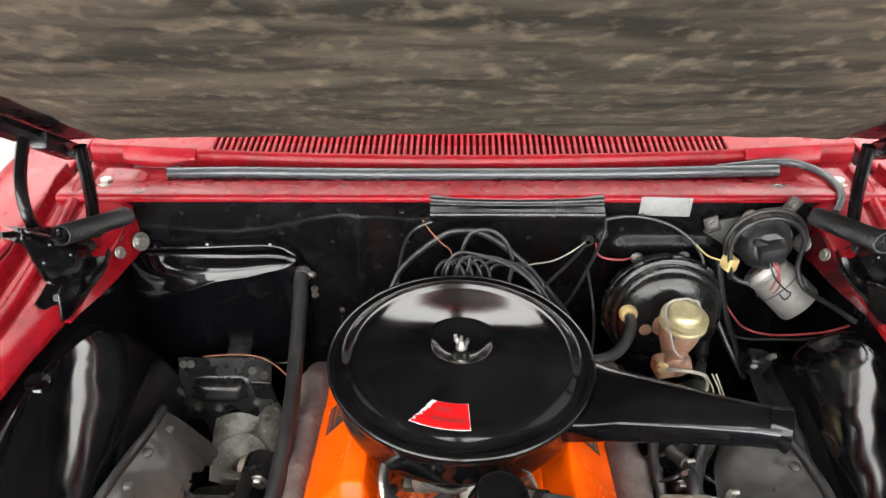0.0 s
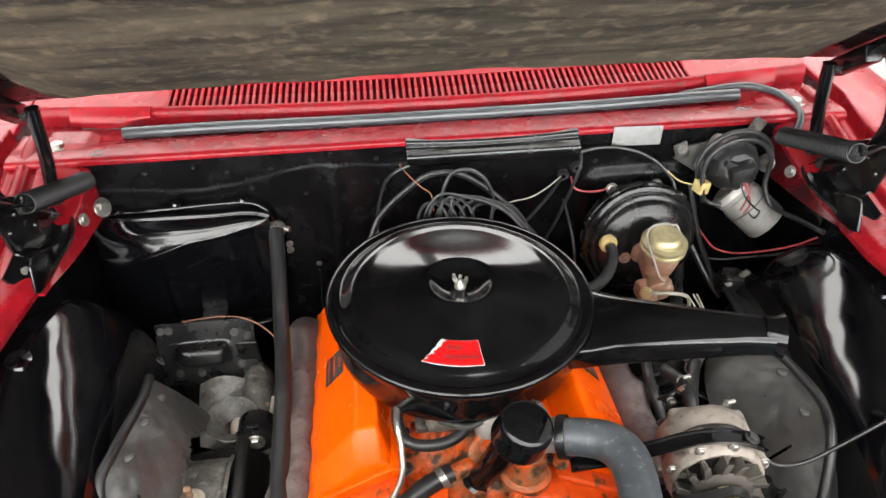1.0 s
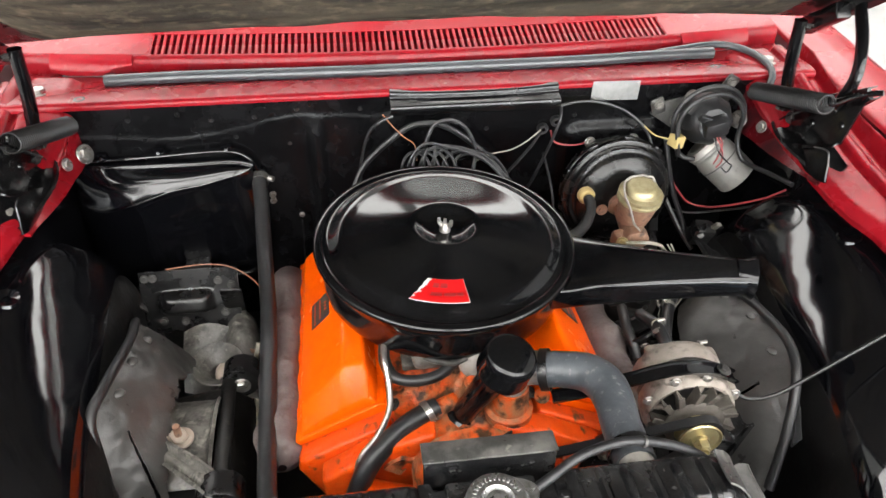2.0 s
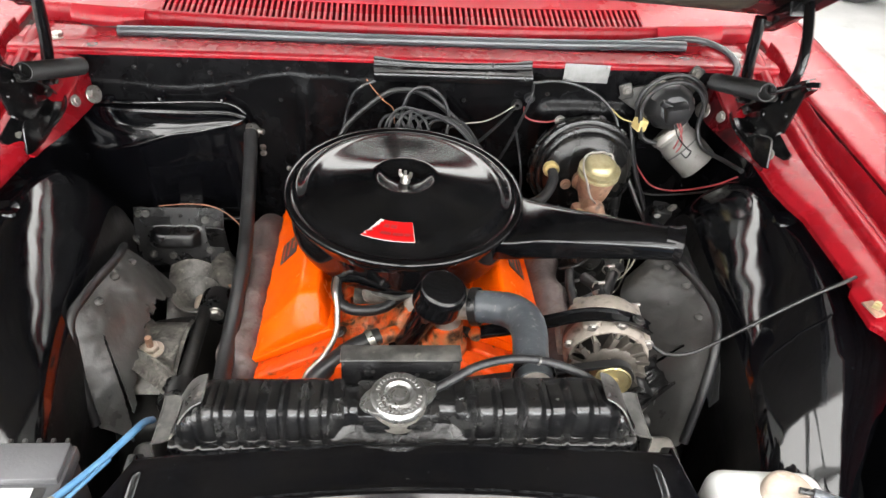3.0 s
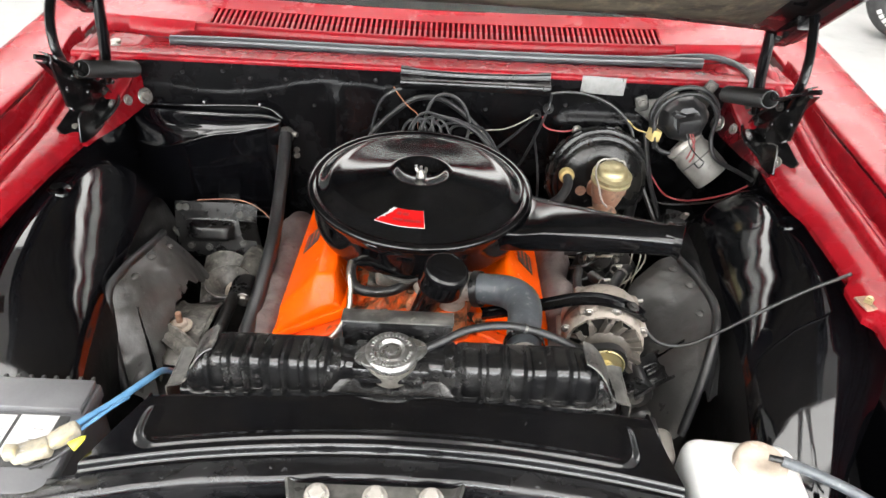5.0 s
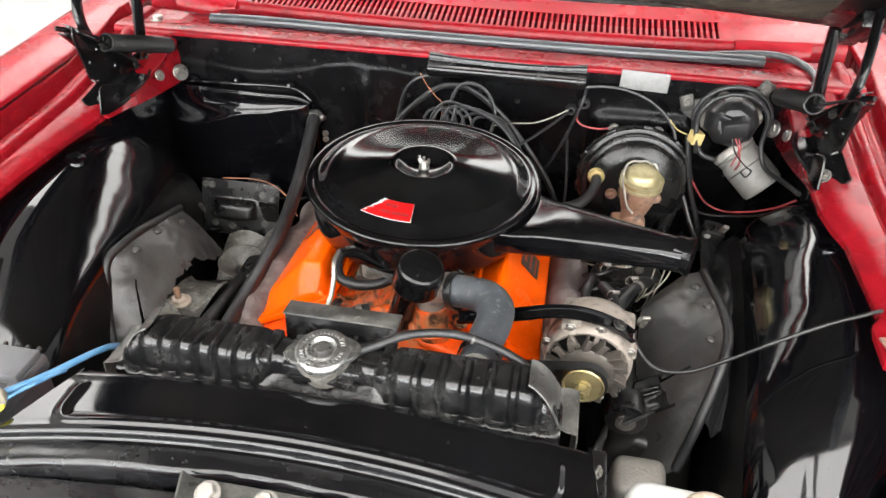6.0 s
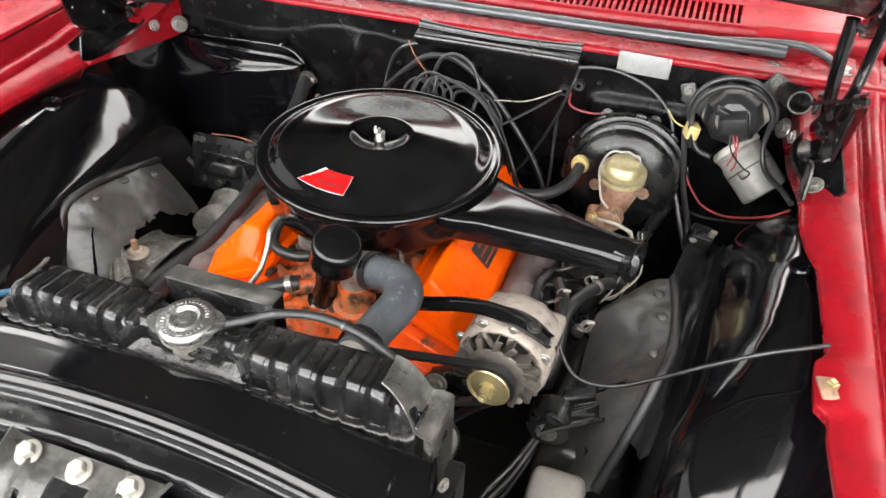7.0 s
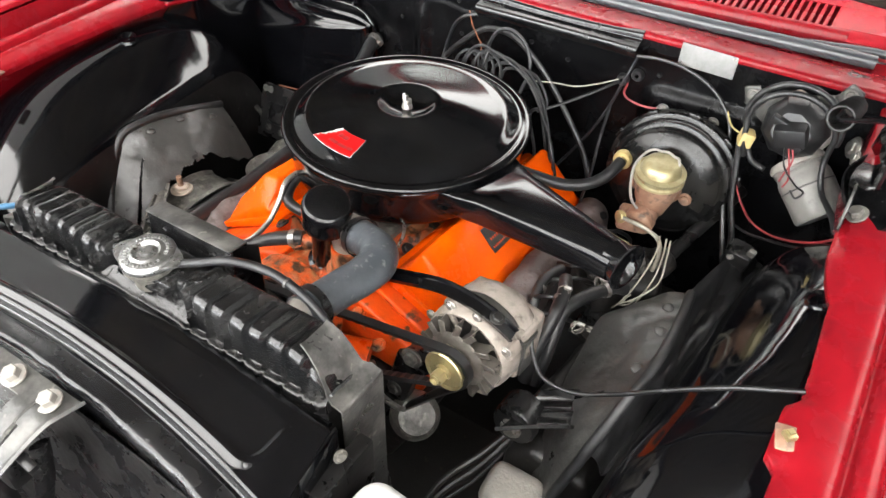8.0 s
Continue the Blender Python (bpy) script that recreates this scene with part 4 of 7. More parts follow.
    for a in (195, 15):
        m = cm @ pose(0, 0, 0.0095, 0, 0, a)
        b = bmesh.new()
        f = [(0.026, -0.021), (0.036, -0.016), (0.0445, -0.008), (0.0475, 0.0), (0.0445, 0.008), (0.036, 0.016), (0.026, 0.021)]
        top = [b.verts.new(m @ Vector((x, y, 0.003))) for x, y in f]
        low = [b.verts.new(m @ Vector((x, y, -0.003))) for x, y in f]
        b.faces.new(top)
        b.faces.new(low[::-1])
        for i in range(len(f)):
            b.faces.new((top[i], low[i], low[(i + 1) % len(f)], top[(i + 1) % len(f)]))
        bmesh.ops.bevel(b, geom=b.edges[:], offset=0.0012, segments=2, affect="EDGES")
        part("ear", b, CHROME, cap)
    # the stamped lettering round the cap, worn beyond reading
    rnd = random.Random(3)
    for a in range(0, 360, 11):
        if a in (0, 11, 176, 187):
            continue
        m = cm @ pose(0, 0, 0.0162, 0, 0, a)
        b = box((0.0048, 0.0024 + 0.001 * rnd.random(), 0.0014), (0.0255, 0, 0), (0, 0, 0), 0.0004, segs=1)
        bmesh.ops.transform(b, matrix=m, verts=b.verts)
        part("stamping", b, CHROME, cap)
    part("inlet_neck", rod((0.15, 0.362, 0.905), (0.15, 0.41, 0.905), 0.022, segs=24), ALU, rd)
    st = part("shroud_strip", box((0.15, 0.005, 0.05), (-0.027, 0.386, 0.931), (-5, 0, 0), 0.002), RADIATOR, rd, "black shroud strip with a folded top")
    part("folded_top", box((0.152, 0.03, 0.003), (-0.027, 0.398, 0.957), (-6, 0, 0), 0.0012), WORN, st)
    for x in (-0.07, 0.02):
        part("rivet", lathe([(0, 0.003), (0.004, 0.002), (0.005, 0), (0.005, -0.003)], axis(Vector((x, 0.383, 0.94)), Vector((x, 0.28, 0.935))), 12), RADIATOR, st)
    return rd


radiator()


def overflow_hose():
    h = thing("overflow_hose", (0.05, 0.35, 0.96), "thin grey overflow hose running from the pressure cap", "hose")
    part("tube", tube([(0.0, 0.335, 0.952), (0.03, 0.35, 0.958), (0.07, 0.368, 0.967), (0.12, 0.38, 0.966), (0.17, 0.38, 0.955), (0.215, 0.372, 0.935), (0.245, 0.36, 0.90), (0.258, 0.36, 0.84)], 0.0056), WIRE_GREY, h)
    part("clamp", lathe([(0.0056, -0.0016), (0.0068, -0.0016), (0.0068, 0.0016), (0.0056, 0.0016)], axis(Vector((0.145, 0.3805, 0.962)), Vector((0.17, 0.38, 0.955))), 16), DARK_STEEL, h)


overflow_hose()


def battery():
    ba = thing("battery", (-0.53, 0.2, 0.72), "black car battery with a white paper label on its top", "battery")
    cx, cy, w, d = -0.535, 0.222, 0.255, 0.165
    part("case", box((w, d, 0.18), (cx, cy, 0.79), (0, 0, 0), 0.006), BATTERY, ba)
    lid = part("lid", box((w + 0.006, d + 0.006, 0.022), (cx, cy, 0.889), (0, 0, 0), 0.004), BATTERY, ba, "black lid with a stepped ridge")
    part("rear_ridge", box((w, 0.05, 0.012), (cx, cy + 0.056, 0.905), (0, 0, 0), 0.003), BATTERY, lid)
    for i in range(16):
        part("rib", box((0.005, 0.006, 0.005), (cx - 0.12 + 0.016 * i, cy + 0.087, 0.9045), (0, 0, 0), 0.001, segs=1), INK, lid)
    lab = part("label", box((0.235, 0.078, 0.0012), (cx - 0.002, cy - 0.012, 0.9007)), INK, ba, "printed label with black and white fields")
    for x, y, a, b in ((-0.055, 0.008, 0.122, 0.054), (0.033, 0.008, 0.038, 0.058), (0.08, 0.008, 0.046, 0.060), (0.035, -0.031, 0.036, 0.002), (0.035, -0.036, 0.036, 0.002), (0.035, -0.026, 0.036, 0.002)):
        part("field", box((a, b, 0.001), (cx + x, cy - 0.012 + y, 0.9018)), LABEL, lab)
    part("band", box((0.09, 0.009, 0.001), (cx - 0.07, cy - 0.043, 0.9018)), LABEL_YELLOW, lab)
    for x, y, a in ((-0.075, 0.012, 0.05), (-0.06, 0.0, 0.07), (-0.07, -0.008, 0.055), (0.043, 0.014, 0.026), (0.043, 0.002, 0.03), (0.087, 0.016, 0.024), (0.087, 0.0, 0.02), (-0.03, -0.03, 0.05)):
        part("print_bar", box((a * 0.5, 0.0008, 0.0008), (cx + x, cy - 0.012 + y, 0.9026)), PLATE, lab)
    part("post", rod((-0.44, 0.182, 0.895), (-0.44, 0.182, 0.92), 0.009), STEEL, ba)
    solo("battery_tray", box((0.28, 0.19, 0.012), (cx, cy, 0.694), (0, 0, 0), 0.003), DULL, "black steel battery tray", "tray")
    solo("tray_bracket", box((0.2, 0.03, 0.27), (cx, cy + 0.05, 0.553), (0, 0, 0), 0.004), DULL, "black steel bracket under the battery tray", "bracket")
    ca = thing("battery_cable", (-0.45, 0.2, 0.9), "blue battery cable with a corroded terminal clamp", "cable")
    bm = box((0.045, 0.024, 0.018), (-0.435, 0.186, 0.912), (0, -4, 24), 0.006, segs=3)
    box((0.036, 0.022, 0.017), (-0.405, 0.206, 0.917), (0, -10, 36), 0.006, bm, segs=3)
    box((0.016, 0.016, 0.014), (-0.452, 0.176, 0.92), (8, -6, 10), 0.004, bm)
    bmesh.ops.subdivide_edges(bm, edges=bm.edges[:], cuts=1)
    for v in bm.verts:
        v.co += 0.003 * Vector((noise.noise(v.co * 90), noise.noise(v.co * 90 + Vector((9, 0, 0))), noise.noise(v.co * 90 + Vector((0, 9, 0)))))
    part("terminal", bm, CORRODED, ca, "corroded pale terminal clamp", angle=60)
    part("sheath", tube([(-0.405, 0.212, 0.918), (-0.398, 0.228, 0.914), (-0.386, 0.25, 0.909), (-0.372, 0.276, 0.904), (-0.358, 0.306, 0.899), (-0.349, 0.33, 0.893), (-0.345, 0.355, 0.880), (-0.343, 0.375, 0.86)], 0.0046), WIRE_BLUE, ca)
    part("branch_wire", tube([(-0.398, 0.207, 0.914), (-0.383, 0.232, 0.914), (-0.368, 0.265, 0.908), (-0.362, 0.285, 0.900)], 0.0024), WIRE_BLUE, ca)
    tag = thing("yellow_tag", (-0.385, 0.18, 0.92), "small yellow tag on a grey wire beside the battery", "tag")
    part("flag", lathe([(0.0, 0.02), (0.003, 0.016), (0.0065, 0.002), (0.006, 0.0), (0, 0)], axis(Vector((-0.385, 0.182, 0.926)), Vector((-0.37, 0.20, 0.93))), 10), LABEL_YELLOW, tag)
    part("wire", tube([(-0.43, 0.168, 0.905), (-0.405, 0.172, 0.915), (-0.385, 0.182, 0.926)], 0.0025), WIRE_GREY, tag)


battery()


def washer_bottle():
    wb = thing("washer_bottle", (0.41, 0.2, 0.7), "milky white washer bottle with blue fluid and a tan cap", "washer bottle")
    bm = box((0.145, 0.105, 0.12), (0.412, 0.222, 0.832), (0, 0, -4), 0.026, segs=6)
    part("tank", bm, WHITE_PLASTIC, wb)
    part("fluid_side", box((0.1465, 0.107, 0.11), (0.412, 0.222, 0.722), (0, 0, -4), 0.012, segs=3), BLUE_FLUID, wb, "blue washer fluid showing through the plastic")
    cap = part("cap", lathe([(0, 0.012), (0.010, 0.0125), (0.013, 0.0145), (0.026, 0.0145), (0.0285, 0.0135), (0.0315, 0.010), (0.0325, 0.0), (0.028, -0.006)], pose(0.428, 0.226, 0.889, 4, 0, 0), 36), CAP_PLASTIC, wb, "aged tan screw cap")
    part("nipple", rod((0.432, 0.222, 0.912), (0.452, 0.214, 0.915), 0.004), DULL, cap)
    h = thing("washer_feed_hose", (0.5, 0.2, 0.9), "grey rubber washer hose pushed onto the bottle cap", "hose")
    part("tube", tube([(0.446, 0.216, 0.914), (0.48, 0.2, 0.912), (0.53, 0.18, 0.9), (0.58, 0.165, 0.875), (0.64, 0.16, 0.84)], 0.0068), HOSE_GREY, h)
    solo("bottle_bracket", box((0.17, 0.12, 0.3), (0.412, 0.222, 0.515), (0, 0, -4), 0.004), DULL, "black steel bracket under the washer bottle", "bracket")


washer_bottle()


# ---- the engine ----
CX = -0.015
DROP = 0.07


def sink(bm):
    """Leans the engine: lower towards the firewall."""
    for v in bm.verts:
        v.co.z -= (v.co.y - 0.66) * DROP
    return bm


def engine():
    en = thing("engine", (CX, 0.8, 0.3), "orange V8 engine with grimy castings and brown exhaust manifolds", "engine")
    part("block", sink(prism([(-0.15, 0.60), (-0.19, 0.45), (-0.12, 0.30), (0.12, 0.30), (0.19, 0.45), (0.15, 0.60)], 0.575, 1.12, 0.012, m=pose(CX, 0, 0))), IRON, en, "oily black engine block")
    for s in (-1, 1):
        part("cylinder_head", sink(prism([(s * 0.08, 0.70), (s * 0.114, 0.757), (s * 0.25, 0.688), (s * 0.252, 0.67), (s * 0.20, 0.56), (s * 0.12, 0.56)][::s], 0.597, 1.10, 0.006, m=pose(CX, 0, 0))), ORANGE_WORN, en, "orange cylinder head")
        # valve cover: flange, slanting box with rounded corners
        full = [(0.246, 0.703), (0.244, 0.742), (0.174, 0.820), (0.142, 0.824), (0.133, 0.80), (0.122, 0.768)]
        low = [(0.246, 0.703), (0.2445, 0.714), (0.182, 0.757), (0.146, 0.778), (0.134, 0.778), (0.122, 0.768)]
        front, shoulder = 0.632, 0.668
        if s > 0:
            full[2:5] = [(0.176, 0.816), (0.166, 0.820), (0.150, 0.798)]
            front, shoulder = 0.626, 0.646
        vb = bmesh.new()
        rows = []
        for y, sec in ((front, low), (shoulder, full), (1.06, full), (1.09, low)):
            rows.append([vb.verts.new((CX + s * x, y, z)) for x, z in sec])
        for p, q in zip(rows, rows[1:]):
            for i in range(5):
                vb.faces.new((p[i], q[i], q[i + 1], p[i + 1]))
        vb.faces.new(rows[0])
        vb.faces.new(rows[-1][::-1])
        bmesh.ops.recalc_face_normals(vb, faces=vb.faces)
        bmesh.ops.bevel(vb, geom=[e for e in vb.edges if not e.is_boundary], offset=0.011, segments=4, affect="EDGES", profile=0.5, clamp_overlap=True)
        cov = part("valve_cover", sink(vb), ORANGE, en, "glossy orange valve cover", angle=30)
        part("flange", sink(prism([(s * 0.258, 0.690), (s * 0.257, 0.702), (s * 0.122, 0.775), (s * 0.112, 0.770), (s * 0.114, 0.758)][::s], front - 0.006, 1.098, 0.002, m=pose(CX, 0, 0))), ORANGE, cov)
        # black printed decal near the middle of the cover
        across = Vector((s * 0.07, 0, -0.078)).normalized()
        along = Vector((0, 1, -DROP)).normalized()
        up = across.cross(along).normalized() * s
        m = Matrix((across * s, along, up)).transposed().to_4x4()
        m.translation = Vector((CX + s * 0.209, 0.83 - 0.02 * s, 0.781 - (0.17 - 0.02 * s) * DROP)) + up * 0.0012
        dec = box((0.046, 0.064, 0.0012), bm=None)
        bmesh.ops.transform(dec, matrix=m, verts=dec.verts)
        d = part("decal", dec, INK, cov, "black decal with orange printing")
        marks = [(-0.014, -0.010 + 0.009 * k, 0.008, 0.0045) for k in range(3)]
        marks += [(0.000, -0.022 + 0.0065 * k, 0.006, 0.0042) for k in range(8)]
        marks += [(0.014, -0.026 + 0.0056 * k, 0.0045, 0.0034) for k in range(10)]
        for px, py, a, b in marks:
            pb = box((a * 0.7, b * 0.62, 0.0008))
            for v in pb.verts:
                v.co = m @ (v.co + Vector((px * s, py, 0.0009)))
            part("print_bar", pb, ORANGE_WORN, d)
        # exhaust manifold: a lumpy log with four ports
        def log(u, v):
            y = 0.60 + 0.50 * u
            a = 2 * math.pi * v
            port = 0.5 + 0.5 * math.cos((u * 4 - 0.5) * 2 * math.pi)
            r = 0.034 + 0.006 * port ** 3
            e = min(1, u / 0.05, (1 - u) / 0.05)
            r *= math.sqrt(max(0.04, e))
            k = noise.noise(Vector((u * 9, math.cos(a), math.sin(a)))) * 0.002
            return (CX + s * (0.276 + 0.008 * port) + (r + k) * math.cos(a), y, 0.678 + 0.011 * (1 + s) - (y - 0.66) * DROP + (r * 1.15 + k) * math.sin(a))
        part("exhaust_manifold", sheet(log, 60, 22), MANIFOLD, en, "brown heat-stained exhaust manifold", angle=80)

    # intake manifold with lumps and runners
    def intake(u, v):
        x = CX - 0.125 + 0.25 * v
        y = 0.555 + 0.53 * u
        z = 0.765 + 0.016 * math.sin(y * 40) * math.cos(x * 38) + 0.012 * noise.noise(Vector((x * 25, y * 25, 1))) - 0.02 * abs(v - 0.5) * 2
        z += 0.03 * math.exp(-((x - CX) / 0.06) ** 2)
        z += 0.005 * noise.noise(Vector((x * 60, y * 60, 4))) + 0.006 * math.tanh(6 * noise.noise(Vector((x * 30, y * 22, 9))))
        z -= 0.030 * min(1, max(0, (0.665 - y) / 0.05))
        return (x, y, z - (y - 0.66) * DROP)
    part("intake_manifold", sheet(intake, 110, 64, 0.03, side=-1), ORANGE_DIRTY, en, "orange intake manifold spotted with rust and grime", angle=70)
    part("carburettor", sink(box((0.13, 0.16, 0.05), (CX, 0.79, 0.81), (0, 0, 0), 0.01)), ALU, en, "dull aluminium carburettor")
    part("choke_housing", lathe([(0, 0.012), (0.018, 0.011), (0.026, 0.005), (0.029, -0.004), (0.029, -0.02), (0.033, -0.022), (0.033, -0.028), (0.02, -0.03), (0.02, -0.08)], axis(Vector((0.012, 0.655, 0.815)), Vector((0.012, 0.55, 0.85))), 28), ALU, en, "dull aluminium choke housing")
    part("carburettor_flange", sink(box((0.17, 0.19, 0.012), (CX, 0.775, 0.79), (0, 0, 0), 0.003)), GRIME, en)
    part("fuel_bowl", sink(box((0.10, 0.05, 0.045), (CX - 0.02, 0.685, 0.822), (0, 0, 0), 0.012, segs=3)), GRIME, en, "dusty grey fuel bowl")
    part("vacuum_pipe", tube([(-0.075, 0.70, 0.83), (-0.07, 0.665, 0.828), (-0.03, 0.648, 0.826), (-0.005, 0.652, 0.83)], 0.004, segs=8), DARK_STEEL, en)
    part("throttle_rod", tube([(0.06, 0.72, 0.825), (0.09, 0.69, 0.81), (0.10, 0.66, 0.80)], 0.003, segs=6), STEEL, en)
    for s in (-1, 1):
        for y in (0.63, 0.70, 0.78, 0.90, 1.0):
            bolt(en, (CX + s * 0.105, y, 0.765 - (y - 0.66) * DROP), (s * 0.5, 0, 1), 0.008, material=IRON)
    # thermostat outlet
    part("thermostat_housing", lathe([(0.036, -0.01), (0.037, 0.006), (0.030, 0.010), (0.027, 0.05), (0.0, 0.055)], pose(0.05, 0.60, 0.772), 24), ORANGE_DIRTY, en, "orange thermostat housing")
    part("outlet_neck", tube([(0.05, 0.60, 0.82), (0.052, 0.598, 0.85), (0.075, 0.588, 0.868), (0.105, 0.575, 0.872)], 0.024, segs=16), ALU, en)
    # front: timing cover, water pump, brackets
    part("timing_cover", sink(box((0.20, 0.05, 0.24), (CX, 0.545, 0.52), (0, 0, 0), 0.02)), IRON, en, "oily black timing cover")
    pump = lathe([(0, 0.07), (0.035, 0.068), (0.04, 0.05), (0.07, 0.03), (0.085, 0.0), (0.085, -0.03)], axis(Vector((CX, 0.52, 0.715)), Vector((CX, 0.40, 0.712))), 28)
    part("water_pump", pump, ORANGE_DIRTY, en, "orange water pump")
    for s in (-1, 1):
        part("pump_arm", tube([(CX + s * 0.04, 0.51, 0.67), (CX + s * 0.10, 0.51, 0.69), (CX + s * 0.15, 0.53, 0.685)], 0.032, segs=12, flat=0.7), ORANGE_WORN, en)
        sh = prism([(s * 0.045, 0.775), (s * 0.12, 0.755), (s * (0.226 + 0.009 * s), 0.69), (s * 0.21, 0.64), (s * 0.07, 0.65)][::s], 0.56, 0.60, 0.008, m=pose(CX, 0, 0))
        part("head_front", sh, ORANGE_WORN, en, "orange front face of the head")
    part("pump_pulley", lathe([(0, 0.0), (0.055, 0.0), (0.077, 0.004), (0.079, 0.01), (0.068, 0.018), (0.079, 0.026), (0.077, 0.032), (0.0, 0.034)], axis(Vector((CX, 0.468, 0.715)), Vector((CX, 0.6, 0.715))), 36), DULL, en, "black water pump pulley")
    for k in range(5):
        m = axis(Vector((CX, 0.445, 0.715)), Vector((CX, 0.5, 0.715))) @ pose(0, 0, 0, 0, 0, 72 * k + 20)
        b = bmesh.new()
        box((0.15, 0.055, 0.003), (0.115, 0, 0), (28, 0, 0), 0.001, b)
        bmesh.ops.transform(b, matrix=m, verts=b.verts)
        part("fan_blade", b, DULL, en)
    for x, y, z in ((0.0, 0.63, 0.80), (-0.06, 0.60, 0.775), (0.10, 0.60, 0.79), (-0.02, 0.665, 0.80), (0.03, 0.56, 0.77), (0.10, 0.555, 0.742), (0.14, 0.548, 0.70)):
        bolt(en, (x, y, z), (0, -0.3, 1), 0.008, material=ORANGE_DIRTY)
    return en


engine()


def air_cleaner():
    ac = thing("air_cleaner", (CX, 0.848, 0.82), "large round black air cleaner with a snorkel and torn red decal", "air cleaner")
    m = Matrix.Translation((-0.0136, 0.847, 0.9115)) @ pose(0, 0, 0, 1.6, 1.3, 0)
    lid = part("lid", lathe([(0.0, 0.0125), (0.018, 0.013), (0.03, 0.0145), (0.040, 0.0185), (0.046, 0.0235), (0.050, 0.0252), (0.056, 0.0256), (0.060, 0.0252), (0.09, 0.0214), (0.12, 0.0175), (0.148, 0.0139), (0.153, 0.0135), (0.160, 0.0133), (0.166, 0.0131), (0.1695, 0.0122), (0.1725, 0.0105), (0.180, 0.0050), (0.1865, 0.0003), (0.1895, -0.0014), (0.1935, -0.0020), (0.197, -0.0012), (0.2005, 0.0004), (0.2065, 0.0004), (0.2105, -0.0018), (0.2120, -0.0055), (0.2108, -0.0092), (0.207, -0.0112), (0.200, -0.0118)], m, 144), SATIN, ac, "glossy black pressed lid", angle=50)
    nut = bmesh.new()
    n0 = m @ Vector((0, 0, 0.0125))
    lathe([(0, 0.013), (0.004, 0.013), (0.0045, 0.012), (0.008, 0.006), (0.0095, 0.0), (0, 0)], Matrix.Translation(n0), 14, nut)
    for s in (-1, 1):
        tube([n0 + Vector((s * 0.003, -s * 0.001, 0.006)), n0 + Vector((s * 0.008, -s * 0.004, 0.013)), n0 + Vector((s * 0.0095, -s * 0.005, 0.021))], 0.0032, segs=8, bm=nut, radii=(0.004, 0.0038, 0.0028))
    tube([n0 + Vector((0, 0, 0.006)), n0 + Vector((0, 0, 0.022))], 0.0026, segs=8, bm=nut)
    part("wing_nut", nut, STEEL, lid, "bright steel wing nut")
    part("bowl", lathe([(0.203, -0.0122), (0.2045, -0.016), (0.2025, -0.0205), (0.2015, -0.03), (0.2000, -0.060), (0.1985, -0.074), (0.195, -0.081), (0.186, -0.085), (0.15, -0.087), (0.09, -0.09), (0.065, -0.095), (0.062, -0.11), (0, -0.11)], m, 112), SATIN, ac, "satin black bowl")
    # snorkel
    a, b = Vector((CX, 0.848, 0)), Vector((0.436, 0.702, 0))
    d = (b - a).normalized()
    w = Vector((0, 0, 1)).cross(d)

    def sec(t):
        hw = float(np.interp(t, (0.16, 0.20, 0.25, 0.35, 0.44, 0.475), (0.088, 0.076, 0.060, 0.043, 0.031, 0.0295)))
        z0 = float(np.interp(t, (0.16, 0.25, 0.475), (0.849, 0.852, 0.878)))
        z1 = float(np.interp(t, (0.16, 0.21, 0.25, 0.475), (0.894, 0.894, 0.900, 0.926)))
        off = float(np.interp(t, (0.16, 0.475), (0.0, 0.0)))
        return hw, z0, z1, off

    def snork(u, v):
        t = 0.16 + 0.312 * u
        hw, z0, z1, off = sec(t)
        ang = 2 * math.pi * v
        e = 0.24 + 0.5 * u ** 2
        cx, cz = math.cos(ang), math.sin(ang)
        p = a + d * t + w * (off + hw * math.copysign(abs(cx) ** e, cx))
        return (p.x, p.y, (z0 + z1) / 2 + (z1 - z0) / 2 * math.copysign(abs(cz) ** e, cz))
    part("snorkel", sheet(snork, 36, 48), SATIN, ac, "tapered black intake snorkel", angle=60)
    ce = a + d * 0.47
    part("bell_mouth", lathe([(0.020, -0.01), (0.0215, 0.0), (0.0225, 0.006), (0.029, 0.0145), (0.0325, 0.0165), (0.0345, 0.015), (0.0335, 0.0125), (0.029, 0.004), (0.0285, -0.012)], axis(Vector((ce.x, ce.y, 0.9025)), Vector((ce.x, ce.y, 0.9025)) + d), 40), SATIN, ac, "flared black snorkel mouth")
    # torn decal, curved round the centre

    def decal(u, v):
        r = 0.126 + 0.045 * v
        ang = radians(-115.5 + 30 * u)
        jag = 0.0008 * math.sin(v * 23) * (1 - u) ** 6 + 0.014 * (1 - v) * (1 - u) ** 2
        ang += jag / 0.14
        h = float(np.interp(r, (0.09, 0.12, 0.148, 0.153, 0.166, 0.1695, 0.1725), (0.0214, 0.0175, 0.0139, 0.0135, 0.0131, 0.0122, 0.0105)))
        return m @ Vector((r * math.cos(ang), r * math.sin(ang), h + 0.0013))
    dec = part("decal", sheet(decal, 24, 14, 0.0008), LABEL, lid, "torn red and white decal")

    def inner(u, v):
        return Vector(decal(0.01 + 0.98 * u, 0.014 + 0.972 * v)) + Vector((0, 0, 0.0006))
    part("red_field", sheet(inner, 24, 12, 0.0006, keep=lambda u, v: not (u < 0.15 * (1 - v) + 0.02 * math.sin(v * 31))), LABEL_RED, dec)
